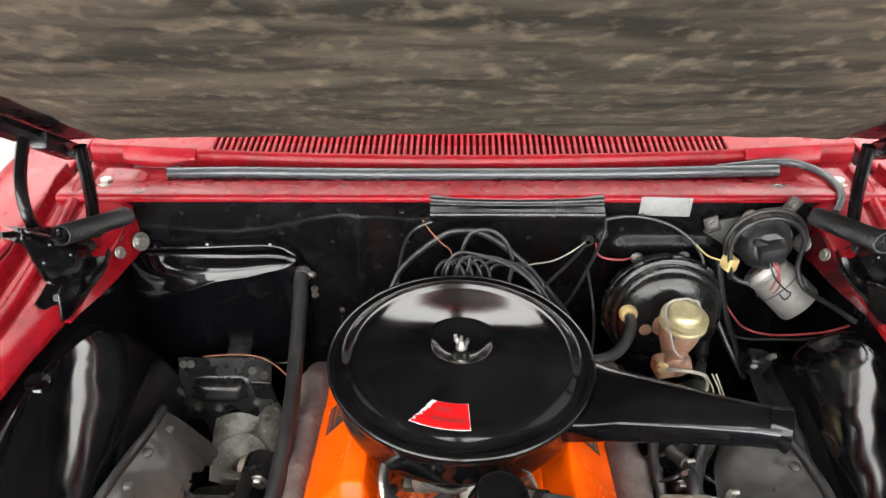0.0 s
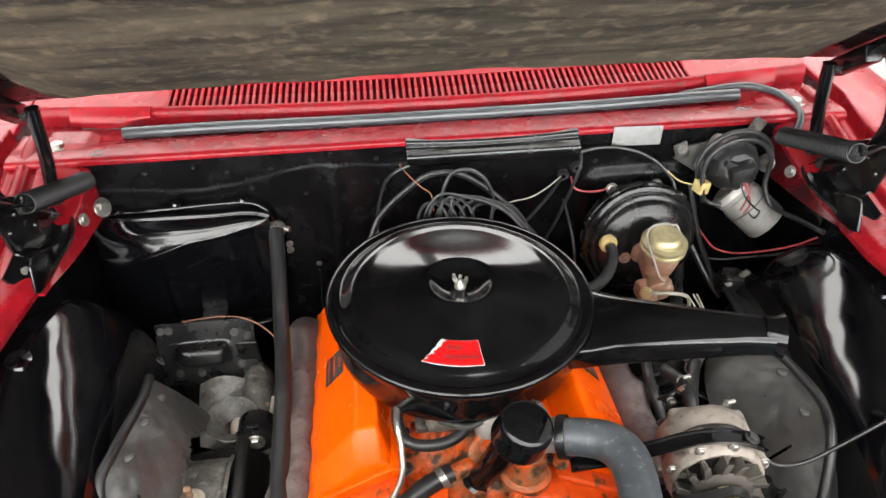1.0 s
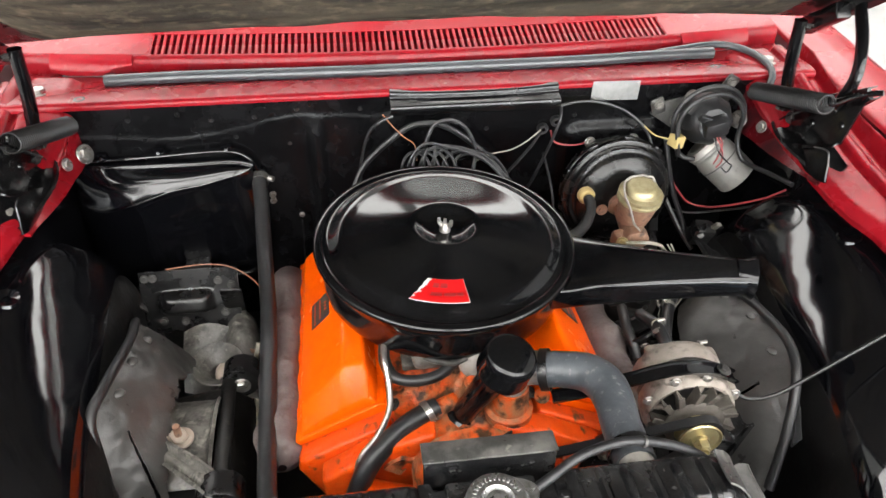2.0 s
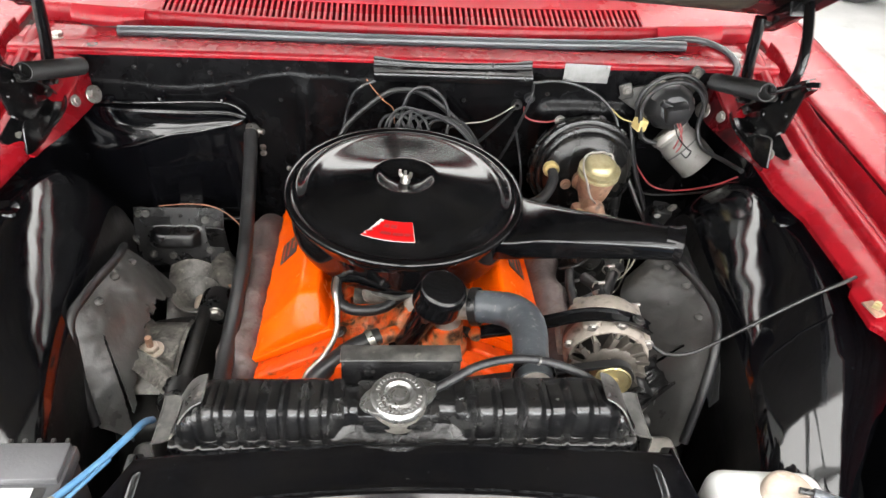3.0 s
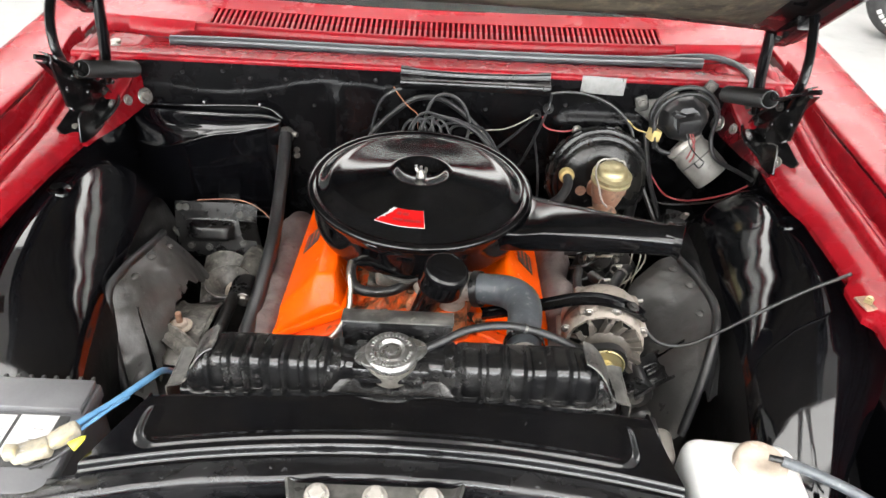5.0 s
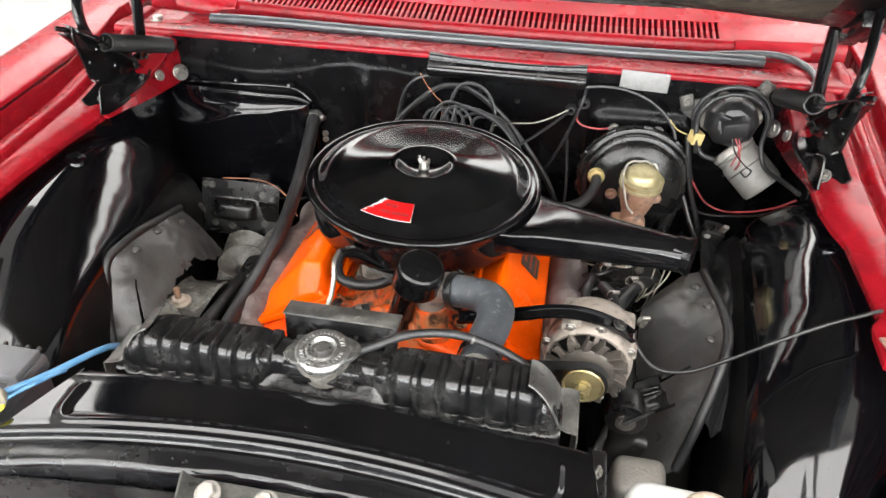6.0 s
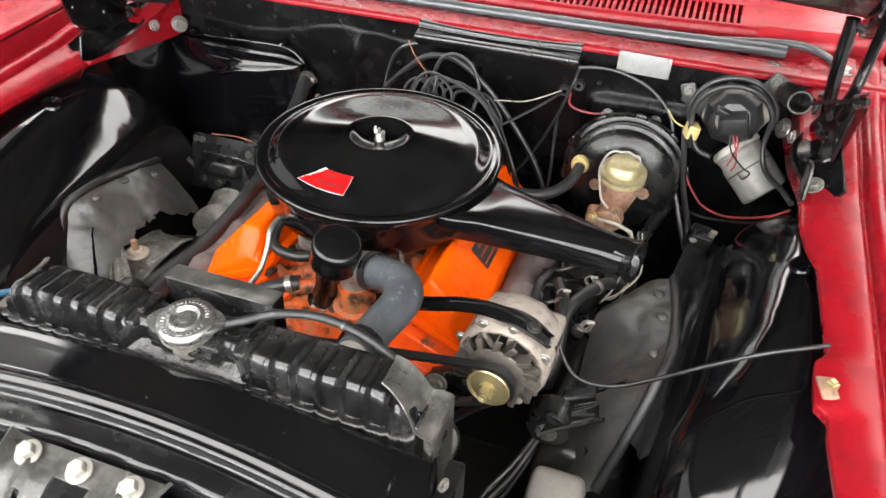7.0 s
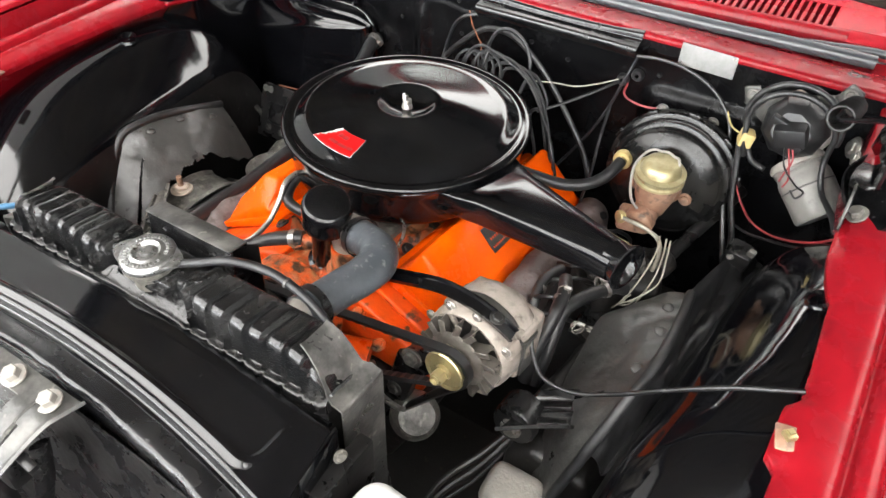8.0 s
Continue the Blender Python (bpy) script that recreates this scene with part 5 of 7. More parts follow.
    for u0, u1, v0, v1 in ((0.28, 0.42, 0.2, 0.38), (0.46, 0.62, 0.2, 0.38), (0.3, 0.52, 0.6, 0.74), (0.56, 0.78, 0.6, 0.74), (0.8, 0.92, 0.6, 0.74)):
        part("print_bar", sheet(lambda u, v: Vector(decal(u0 + (u1 - u0) * u, v0 + (v1 - v0) * v)) + Vector((0, 0, 0.0014)), 4, 2, 0.0006), DECAL_DARK, dec)
    return ac


air_cleaner()


def oil_filler():
    of = thing("oil_filler", (0.0, 0.60, 0.76), "black oil filler tube with a glossy push-on cap", "oil filler")
    p, q = Vector((-0.018, 0.612, 0.748)), Vector((0.0415, 0.571, 0.918))
    d = Vector((0.0415, -0.033, 0.156)).normalized()
    part("tube", lathe([(0.025, 0.0), (0.025, 0.006), (0.0185, 0.009), (0.0185, 0.05), (0.0225, 0.11), (0.024, 0.15)], axis(p, q), 24), SATIN, of)
    part("cap", lathe([(0.0, 0.0), (0.029, -0.0005), (0.034, -0.003), (0.0365, -0.008), (0.0372, -0.016), (0.037, -0.036), (0.0385, -0.042), (0.038, -0.045), (0.031, -0.045), (0.031, -0.038)], axis(q, q + d), 48), SATIN, of, "glossy black round cap")


oil_filler()


def radiator_hose():
    rh = thing("radiator_hose", (0.13, 0.5, 0.87), "weathered grey-black upper radiator hose with a sharp bend", "hose")
    part("tube", tube([(0.085, 0.583, 0.868), (0.112, 0.573, 0.876), (0.142, 0.557, 0.883), (0.158, 0.53, 0.888), (0.16, 0.495, 0.892), (0.154, 0.45, 0.897), (0.15, 0.39, 0.904)], 0.0275, steps=10, segs=24, radii=(0.0255, 0.025, 0.0265, 0.0275, 0.026, 0.025, 0.0255)), HOSE_GREY, rh)
    for p, q in (((0.092, 0.58, 0.87), (0.112, 0.573, 0.876)), ((0.151, 0.41, 0.902), (0.15, 0.39, 0.904))):
        cl = lathe([(0.028, -0.006), (0.0298, -0.006), (0.0298, 0.006), (0.028, 0.006)], axis(Vector(p), Vector(q)), 28)
        part("clamp", cl, DULL, rh)
    bp = thing("bypass_hose", (-0.05, 0.56, 0.8), "black heater hose clamped to the front of the intake", "hose")
    part("tube", tube([(-0.055, 0.611, 0.775), (-0.072, 0.604, 0.773), (-0.112, 0.587, 0.760), (-0.158, 0.556, 0.732), (-0.185, 0.530, 0.68), (-0.195, 0.50, 0.62)], 0.0155, segs=16), HOSE_BLACK, bp)
    part("clamp", lathe([(0.015, -0.005), (0.0165, -0.005), (0.0165, 0.005), (0.015, 0.005)], axis(Vector((-0.069, 0.605, 0.773)), Vector((-0.112, 0.587, 0.760))) @ Matrix.Diagonal((1.08, 1.08, 1, 1)), 20), STEEL, bp)
    part("nipple", rod((-0.025, 0.625, 0.772), (-0.060, 0.609, 0.771), 0.0125), ORANGE_DIRTY, bp, "orange hose nipple")
    fl = thing("fuel_pipe", (-0.12, 0.58, 0.8), "bent bright metal fuel pipe in front of the valve cover", "pipe")
    part("pipe", tube([(-0.125, 0.70, 0.838), (-0.128, 0.66, 0.834), (-0.124, 0.635, 0.812), (-0.126, 0.607, 0.785), (-0.145, 0.585, 0.757), (-0.172, 0.565, 0.735), (-0.185, 0.55, 0.69)], 0.0046), STEEL, fl)
    vh = thing("breather_hose", (-0.09, 0.68, 0.82), "black rubber breather hose looping under the air cleaner", "hose")
    part("tube", tube([(-0.125, 0.70, 0.835), (-0.127, 0.67, 0.822), (-0.115, 0.645, 0.812), (-0.085, 0.635, 0.81), (-0.05, 0.64, 0.812), (-0.02, 0.66, 0.82)], 0.009), RUBBER, vh)


radiator_hose()


def alternator():
    al = thing("alternator", (0.3, 0.56, 0.74), "cast aluminium alternator with a steel fan and zinc pulley", "alternator")
    a = Vector((0.296, 0.484, 0.80))
    d = Vector((0.09, 1.0, 0.0)).normalized()
    m = axis(a, a + d) @ Matrix.Diagonal((0.88, 0.88, 1.0, 1.0))

    def turned(bm, ang):
        bmesh.ops.transform(bm, matrix=m @ pose(0, 0, 0, 0, 0, ang), verts=bm.verts)
        return bm
    pul = part("pulley", lathe([(0, -0.002), (0.013, -0.002), (0.014, 0.003), (0.03, 0.005), (0.034, 0.002), (0.0355, 0.004), (0.03, 0.010), (0.027, 0.013), (0.03, 0.017), (0.0355, 0.022), (0.034, 0.024), (0.0, 0.025)], m, 48), ZINC, al, "yellow zinc pulley")
    nb = lathe([(0.006, -0.016), (0.011, -0.014), (0.0125, -0.011), (0.0125, -0.002)], m, 6)
    lathe([(0, -0.012), (0.004, -0.012), (0.0065, -0.018), (0.0075, -0.018), (0.0075, -0.002)], m, 16, nb)
    part("nut", nb, ZINC, pul, "zinc hexagon nut", angle=30)
    part("fan_disc", lathe([(0.02, 0.029), (0.046, 0.030), (0.050, 0.033), (0.02, 0.034)], m, 36), FAN, al)
    for k in range(14):
        b = box((0.040, 0.0022, 0.020), (0.051, 0, 0.041), (0, 0, 24), 0.0005, segs=1)
        box((0.040, 0.010, 0.002), (0.051, 0.005, 0.0325), (8, 0, 24), 0.0005, b, 1)
        part("fan_blade", turned(b, k * 360 / 14 + (3 if k % 2 else 0)), FAN, al)
    # dark disc stands in for the shade inside the housing
    part("rotor_shade", lathe([(0.0, 0.062), (0.064, 0.062), (0.064, 0.066), (0, 0.066)], m, 36), IRON, al, "dark disc put in for the shaded inside behind the fan")
    part("front_ring", lathe([(0.063, 0.056), (0.065, 0.050), (0.070, 0.049), (0.074, 0.054), (0.0755, 0.062), (0.0755, 0.085), (0.073, 0.088), (0.064, 0.088), (0.063, 0.056)], m, 48), ALTERNATOR, al, "cast aluminium front ring")
    rear = box((0.108, 0.062, 0.096), (0.3125, 0.606, 0.790), (0, 4, -5), 0.009, segs=3)
    box((0.040, 0.040, 0.030), (0.279, 0.615, 0.832), (0, -6, -5), 0.008, rear, 3)
    box((0.030, 0.036, 0.026), (0.325, 0.612, 0.838), (0, 12, -5), 0.007, rear, 3)
    box((0.030, 0.022, 0.034), (0.345, 0.575, 0.825), (0, 25, -5), 0.005, rear, 2)
    part("regulator_end", rear, ALTERNATOR, al, "square cast rear end")
    part("seam", box((0.004, 0.03, 0.07), (0.3675, 0.590, 0.785), (0, 4, -5), 0.001, segs=1), DARK_STEEL, al)
    for k in range(8):
        part("spoke", turned(box((0.034, 0.008, 0.006), (0.048, 0, 0.058), (0, 0, 0), 0.0015), k * 45 + 10), ALTERNATOR, al)
    part("stator", lathe([(0.0725, 0.088), (0.0725, 0.100), (0.0, 0.100)], m, 48), DARK_STEEL, al)
    part("rear_housing", lathe([(0.074, 0.100), (0.0755, 0.103), (0.0755, 0.122), (0.072, 0.134), (0.062, 0.141), (0, 0.143)], m, 48), ALTERNATOR, al, "cast aluminium rear housing")
    # cast lugs and the squared shoulder of the housing
    for ang, rr, w, dd, z0 in ((62, 0.070, 0.034, 0.034, 0.075), (255, 0.078, 0.035, 0.05, 0.08), (-15, 0.07, 0.024, 0.05, 0.105), (155, 0.068, 0.022, 0.03, 0.07)):
        part("lug", turned(box((0.03, w, dd), (rr, 0, z0), (0, 0, 0), 0.006, segs=3), ang), ALTERNATOR, al)
    for ang in (62, 100, 150, 20):
        p = m @ pose(0, 0, 0, 0, 0, ang) @ Vector((0.077, 0, 0.057))
        bolt(al, p, -d, 0.0055, material=STEEL)
    # slotted adjusting arm over the top
    line = curve_points([(0.10, 0.56, 0.835), (0.15, 0.552, 0.853), (0.203, 0.545, 0.874), (0.237, 0.543, 0.886), (0.273, 0.543, 0.890), (0.312, 0.545, 0.882), (0.343, 0.547, 0.867), (0.362, 0.55, 0.852)], 6)
    arm = bmesh.new()
    rows = []
    for i, p in enumerate(line):
        t = (line[min(i + 1, len(line) - 1)] - line[max(i - 1, 0)]).normalized()
        u = Vector((0, 1, 0.35)).normalized()
        n = t.cross(u).normalized()
        rows.append([arm.verts.new(p + u * w + n * h) for w, h in ((-0.0095, -0.004), (-0.0095, 0.004), (-0.0072, 0.004), (-0.0062, -0.001), (0.0062, -0.001), (0.0072, 0.004), (0.0095, 0.004), (0.0095, -0.004))])
    for p, q in zip(rows, rows[1:]):
        for i in range(8):
            arm.faces.new((p[i], q[i], q[(i + 1) % 8], p[(i + 1) % 8]))
    arm.faces.new(rows[0])
    arm.faces.new(rows[-1][::-1])
    br = thing("alternator_bracket", (0.24, 0.545, 0.88), "curved black slotted alternator adjusting bracket", "bracket")
    part("arm", arm, SATIN, br, angle=25)
    bolt(br, (0.338, 0.546, 0.875), (0.3, -0.1, 1), 0.007, material=IRON)
    be = thing("fan_belt", (0.13, 0.49, 0.75), "black ribbed rubber fan belt to the alternator pulley", "belt")
    c1, r1, c2, r2 = Vector((CX, 0.484, 0.715)), 0.075, Vector((0.2975, 0.497, 0.80)), 0.031
    ln = c2 - c1
    th = math.atan2(ln.z, ln.x)
    pts = [c2 + Vector((r2 * math.cos(th + q), 0, r2 * math.sin(th + q))) for q in np.linspace(-1.6, 1.6, 12)]
    pts += [c1 + Vector((r1 * math.cos(th + q), 0, r1 * math.sin(th + q))) for q in np.linspace(1.6, 4.68, 16)]
    bm = bmesh.new()
    rings = []
    full = []
    for i, p in enumerate(pts):
        q = pts[(i + 1) % len(pts)]
        n = max(1, int((q - p).length / 0.008))
        for k in range(n):
            full.append((p.lerp(q, k / n), c2 if i < 12 else c1))
    for i, (p, c) in enumerate(full):
        t = (full[(i + 1) % len(full)][0] - full[i - 1][0]).normalized()
        o = Vector((t.z, 0, -t.x))
        if o.dot(p - c) < 0:
            o = -o
        cog = 0.0015 * (i % 2)
        rings.append([bm.verts.new(p + Vector((0, y, 0)) + o * h) for y, h in ((-0.005, -0.004 + cog), (0.005, -0.004 + cog), (0.0065, 0.004), (-0.0065, 0.004))])
    for i in range(len(rings)):
        p, q = rings[i], rings[(i + 1) % len(rings)]
        for k in range(4):
            bm.faces.new((p[k], p[(k + 1) % 4], q[(k + 1) % 4], q[k]))
    part("belt", bm, RUBBER, be, angle=20)
    co = thing("alternator_lead", (0.45, 0.55, 0.85), "black wire draped from the alternator to the fender ledge", "wire")
    part("sheath", tube([(0.365, 0.60, 0.82), (0.378, 0.582, 0.80), (0.405, 0.565, 0.783), (0.45, 0.566, 0.782), (0.50, 0.57, 0.81), (0.56, 0.572, 0.858), (0.62, 0.576, 0.9), (0.665, 0.583, 0.92), (0.69, 0.593, 0.924)], 0.0031), WIRE, co)


alternator()


# ---- firewall equipment ----
def booster():
    bo = thing("brake_booster", (0.381, 1.13, 0.78), "aged black round brake booster with a rusty master cylinder", "brake booster")
    c = Vector((0.381, 1.165, 0.788))
    d = Vector((0.02, -1.0, 0.10)).normalized()
    m = axis(c, c + d)
    part("rear_shell", lathe([(0, -0.02), (0.06, -0.02), (0.10, 0.0), (0.112, 0.02), (0.1165, 0.036), (0.1185, 0.040), (0.1185, 0.049), (0.1165, 0.051)], m, 64), BOOST, bo)
    part("front_shell", lathe([(0.1135, 0.05), (0.1145, 0.0535), (0.1165, 0.055), (0.1165, 0.0605), (0.1115, 0.0615), (0.1085, 0.064), (0.1075, 0.070), (0.1055, 0.0735), (0.099, 0.0745), (0.096, 0.077), (0.0945, 0.083), (0.091, 0.0875), (0.084, 0.0895), (0.081, 0.0925), (0.064, 0.097), (0.045, 0.099), (0.0, 0.10)], m, 64), BOOST, bo, "black pressed front shell")
    for k in range(10):
        b = box((0.008, 0.02, 0.012), (0.1175, 0, 0.049), (0, 0, 0), 0.002)
        bmesh.ops.transform(b, matrix=m @ pose(0, 0, 0, 0, 0, 36 * k + 12), verts=b.verts)
        part("crimp", b, BOOST, bo)
    g = Vector((0.303, 1.068, 0.818))
    part("check_valve", lathe([(0.017, -0.008), (0.0175, 0.002), (0.015, 0.006), (0.010, 0.007), (0.010, 0.014), (0.0, 0.014)], axis(g, g + d), 28), YELLOW, bo, "yellow check valve grommet")
    # master cylinder
    o = Vector((0.385, 1.068, 0.795))
    mc = part("master_cylinder", lathe([(0.034, 0.0), (0.034, 0.01), (0.024, 0.014), (0.023, 0.08), (0.026, 0.084), (0.026, 0.10), (0.018, 0.106), (0.0, 0.106)], axis(o, o + Vector((-0.06, -1, -0.25))), 28), RUST, bo, "rust-brown cast master cylinder")
    part("reservoir", lathe([(0.024, -0.01), (0.027, 0.0), (0.033, 0.02), (0.0375, 0.045), (0.038, 0.06)], axis(Vector((0.384, 1.018, 0.785)), Vector((0.3875, 1.010, 0.86))), 32), RUST, mc)
    q = axis(Vector((0.3866, 1.0115, 0.8415)), Vector((0.389, 1.006, 0.90)))
    part("reservoir_cap", lathe([(0.0385, 0.0), (0.0425, 0.002), (0.0425, 0.006), (0.0395, 0.008), (0.0395, 0.012), (0.0425, 0.014), (0.0425, 0.018), (0.039, 0.020), (0.0345, 0.021), (0.0325, 0.027), (0.029, 0.034), (0.022, 0.0375), (0.0, 0.039)], q, 40), CAP_PLATED, mc, "pale yellow plated reservoir cap")
    bail = tube([(0.416, 1.012, 0.868), (0.410, 1.02, 0.884), (0.401, 1.024, 0.884), (0.390, 1.020, 0.891), (0.378, 1.025, 0.886), (0.366, 1.02, 0.888), (0.354, 1.016, 0.879), (0.348, 0.99, 0.868), (0.353, 0.968, 0.852), (0.362, 0.958, 0.825), (0.376, 0.958, 0.808)], 0.0022, segs=6)
    part("bail_wire", bail, GREASE, mc, "bent wire bail over the cap")
    for x in (-0.045, 0.045):
        p = Vector((0.383 + x, 1.063, 0.79 - 0.005))
        bolt(mc, p, d, 0.008, material=RUST)
    part("outlet", box((0.045, 0.04, 0.035), (0.362, 0.985, 0.765), (10, 0, 12), 0.008), RUST, mc)
    bolt(mc, (0.35, 0.966, 0.775), (-0.4, -1, 0.3), 0.008, material=ZINC)
    vh = thing("vacuum_hose", (0.27, 1.0, 0.8), "dark rubber vacuum hose curving from the booster valve", "hose")
    part("tube", tube([g + d * 0.012, g + d * 0.035 + Vector((-0.002, 0, -0.004)), (0.292, 1.012, 0.806), (0.272, 0.985, 0.80), (0.24, 0.962, 0.80), (0.195, 0.945, 0.808), (0.14, 0.93, 0.82)], 0.0105, segs=14), HOSE_BLACK, vh)
    bl = thing("brake_line", (0.4, 0.95, 0.78), "pale coiled brake pipe under the master cylinder", "pipe")
    part("pipe", tube([(0.352, 0.968, 0.772), (0.37, 0.95, 0.785), (0.40, 0.945, 0.785), (0.425, 0.948, 0.77), (0.432, 0.952, 0.735), (0.425, 0.955, 0.68)], 0.0035), WIRE_WHITE, bl)


booster()


def wiper():
    wi = thing("wiper_motor", (0.57, 1.15, 0.86), "grey wiper motor with a black washer pump and bracket", "wiper motor")
    a, b = Vector((0.574, 1.147, 0.868)), Vector((0.641, 1.104, 0.812))
    L = (b - a).length
    part("motor_can", lathe([(0, -0.004), (0.034, 0.0), (0.041, 0.004), (0.0425, 0.010), (0.0405, 0.013), (0.0405, 0.020), (0.0425, 0.023), (0.0430, 0.040), (0.0425, L - 0.006), (0.039, L - 0.001), (0.030, L + 0.0005), (0.012, L + 0.001), (0, L + 0.001)], axis(a, b), 40), CAN, wi, "dull grey motor can")
    can = axis(a, b)
    part("can_band", lathe([(0.0431, 0.040), (0.0440, 0.0405), (0.0440, 0.0425), (0.0431, 0.043)], can, 40), DARK_STEEL, wi)
    for q in range(5):
        smear = box((0.003, 0.010 + 0.004 * (q % 3), 0.005), (0.0420, -0.012 + 0.007 * q, 0.03 + 0.004 * (q % 2)), (0, 0, 0), 0.001, segs=1)
        bmesh.ops.transform(smear, matrix=can @ pose(0, 0, 0, 0, 0, -100 + 12 * q), verts=smear.verts)
        part("printed_mark", smear, INK, wi)
    part("gearbox", box((0.10, 0.045, 0.085), (0.558, 1.172, 0.925), (0, 25, 0), 0.014, segs=3), ALU, wi)
    part("bracket", prism([(0.455, 0.93), (0.475, 0.955), (0.53, 0.965), (0.590, 0.985), (0.622, 0.98), (0.622, 0.955), (0.60, 0.90), (0.58, 0.86), (0.545, 0.87), (0.50, 0.90)], 1.184, 1.189, 0.0015), DARK_STEEL, wi, "dull steel mounting bracket")
    part("end_frame", lathe([(0.030, -0.012), (0.040, -0.010), (0.0445, -0.004), (0.0445, 0.003), (0.041, 0.005)], can, 40), ALU, wi, "cast end frame of the motor")
    pump = part("washer_pump", lathe([(0, 0.056), (0.030, 0.056), (0.038, 0.050), (0.046, 0.040), (0.052, 0.024), (0.052, 0.0), (0, 0)], axis(Vector((0.552, 1.15, 0.935)), Vector((0.547, 1.05, 0.96))), 9), RUBBER, wi, "black angular washer pump cover", angle=25)
    part("pump_block", box((0.050, 0.030, 0.040), (0.552, 1.094, 0.944), (14, -14, 0), 0.008), RUBBER, pump)
    part("connector", box((0.036, 0.016, 0.02), (0.556, 1.092, 0.93), (15, 20, 0), 0.003), RUBBER, pump)
    part("ridge", box((0.06, 0.012, 0.014), (0.545, 1.096, 0.955), (10, 18, 0), 0.003), RUBBER, pump)
    for p, r in (((0.608, 1.178, 0.992), 30), ((0.468, 1.182, 0.948), -20)):
        bm = box((0.028, 0.005, 0.036), p, (0, r, 0), 0.004)
        part("mount_tab", bm, DARK_STEEL, wi, "dull steel mounting tab")
        bolt(wi, Vector(p) + Vector((0, -0.005, 0.004)), (0, -1, 0.2), 0.007, material=GRIME)
    part("plug", box((0.022, 0.026, 0.026), (0.487, 1.11, 0.908), (0, 10, 20), 0.003), YELLOW, wi, "yellow plastic wiring plug")
    for k, r0 in enumerate((0.066, 0.072)):
        h = thing("pump_hose", (0.54, 1.12, 0.95), "black washer hose coiled round the pump", "hose", "coiled washer hoses")
        c = Vector((0.547, 1.105 + 0.012 * k, 0.945 + 0.004 * k))
        pts = []
        for q in np.linspace(205 - 6 * k, -12, 14):
            pts.append(c + Vector((r0 * math.cos(radians(q)), 0.0, r0 * 0.95 * math.sin(radians(q)))))
        if k == 0:
            pts = [Vector((0.492, 1.10, 0.88)), Vector((0.486, 1.10, 0.905))] + pts[1:] + [Vector((0.612, 1.10, 0.90)), Vector((0.625, 1.08, 0.87)), Vector((0.65, 1.02, 0.875)), Vector((0.662, 0.965, 0.885))]
        elif k == 1:
            pts = [Vector((0.53, 1.10, 0.868)), Vector((0.505, 1.11, 0.872)), Vector((0.488, 1.118, 0.90))] + pts[1:]
        part("tube", tube(pts, 0.0048, steps=4), RUBBER, h)
    w = thing("motor_leads", (0.57, 1.09, 0.9), "thin red and dark leads hanging from the wiper plug", "wire")
    part("red_lead", tube([(0.562, 1.085, 0.925), (0.568, 1.078, 0.91), (0.563, 1.075, 0.885), (0.56, 1.078, 0.868)], 0.0016, segs=6), WIRE_RED, w)
    part("red_lead", tube([(0.556, 1.085, 0.925), (0.566, 1.072, 0.905), (0.572, 1.072, 0.88), (0.568, 1.078, 0.86)], 0.0016, segs=6), WIRE_RED, w)
    part("dark_lead", tube([(0.55, 1.086, 0.925), (0.56, 1.072, 0.90), (0.585, 1.07, 0.875), (0.6, 1.078, 0.862), (0.592, 1.076, 0.848), (0.58, 1.078, 0.858)], 0.0016, segs=6), WIRE, w)


wiper()


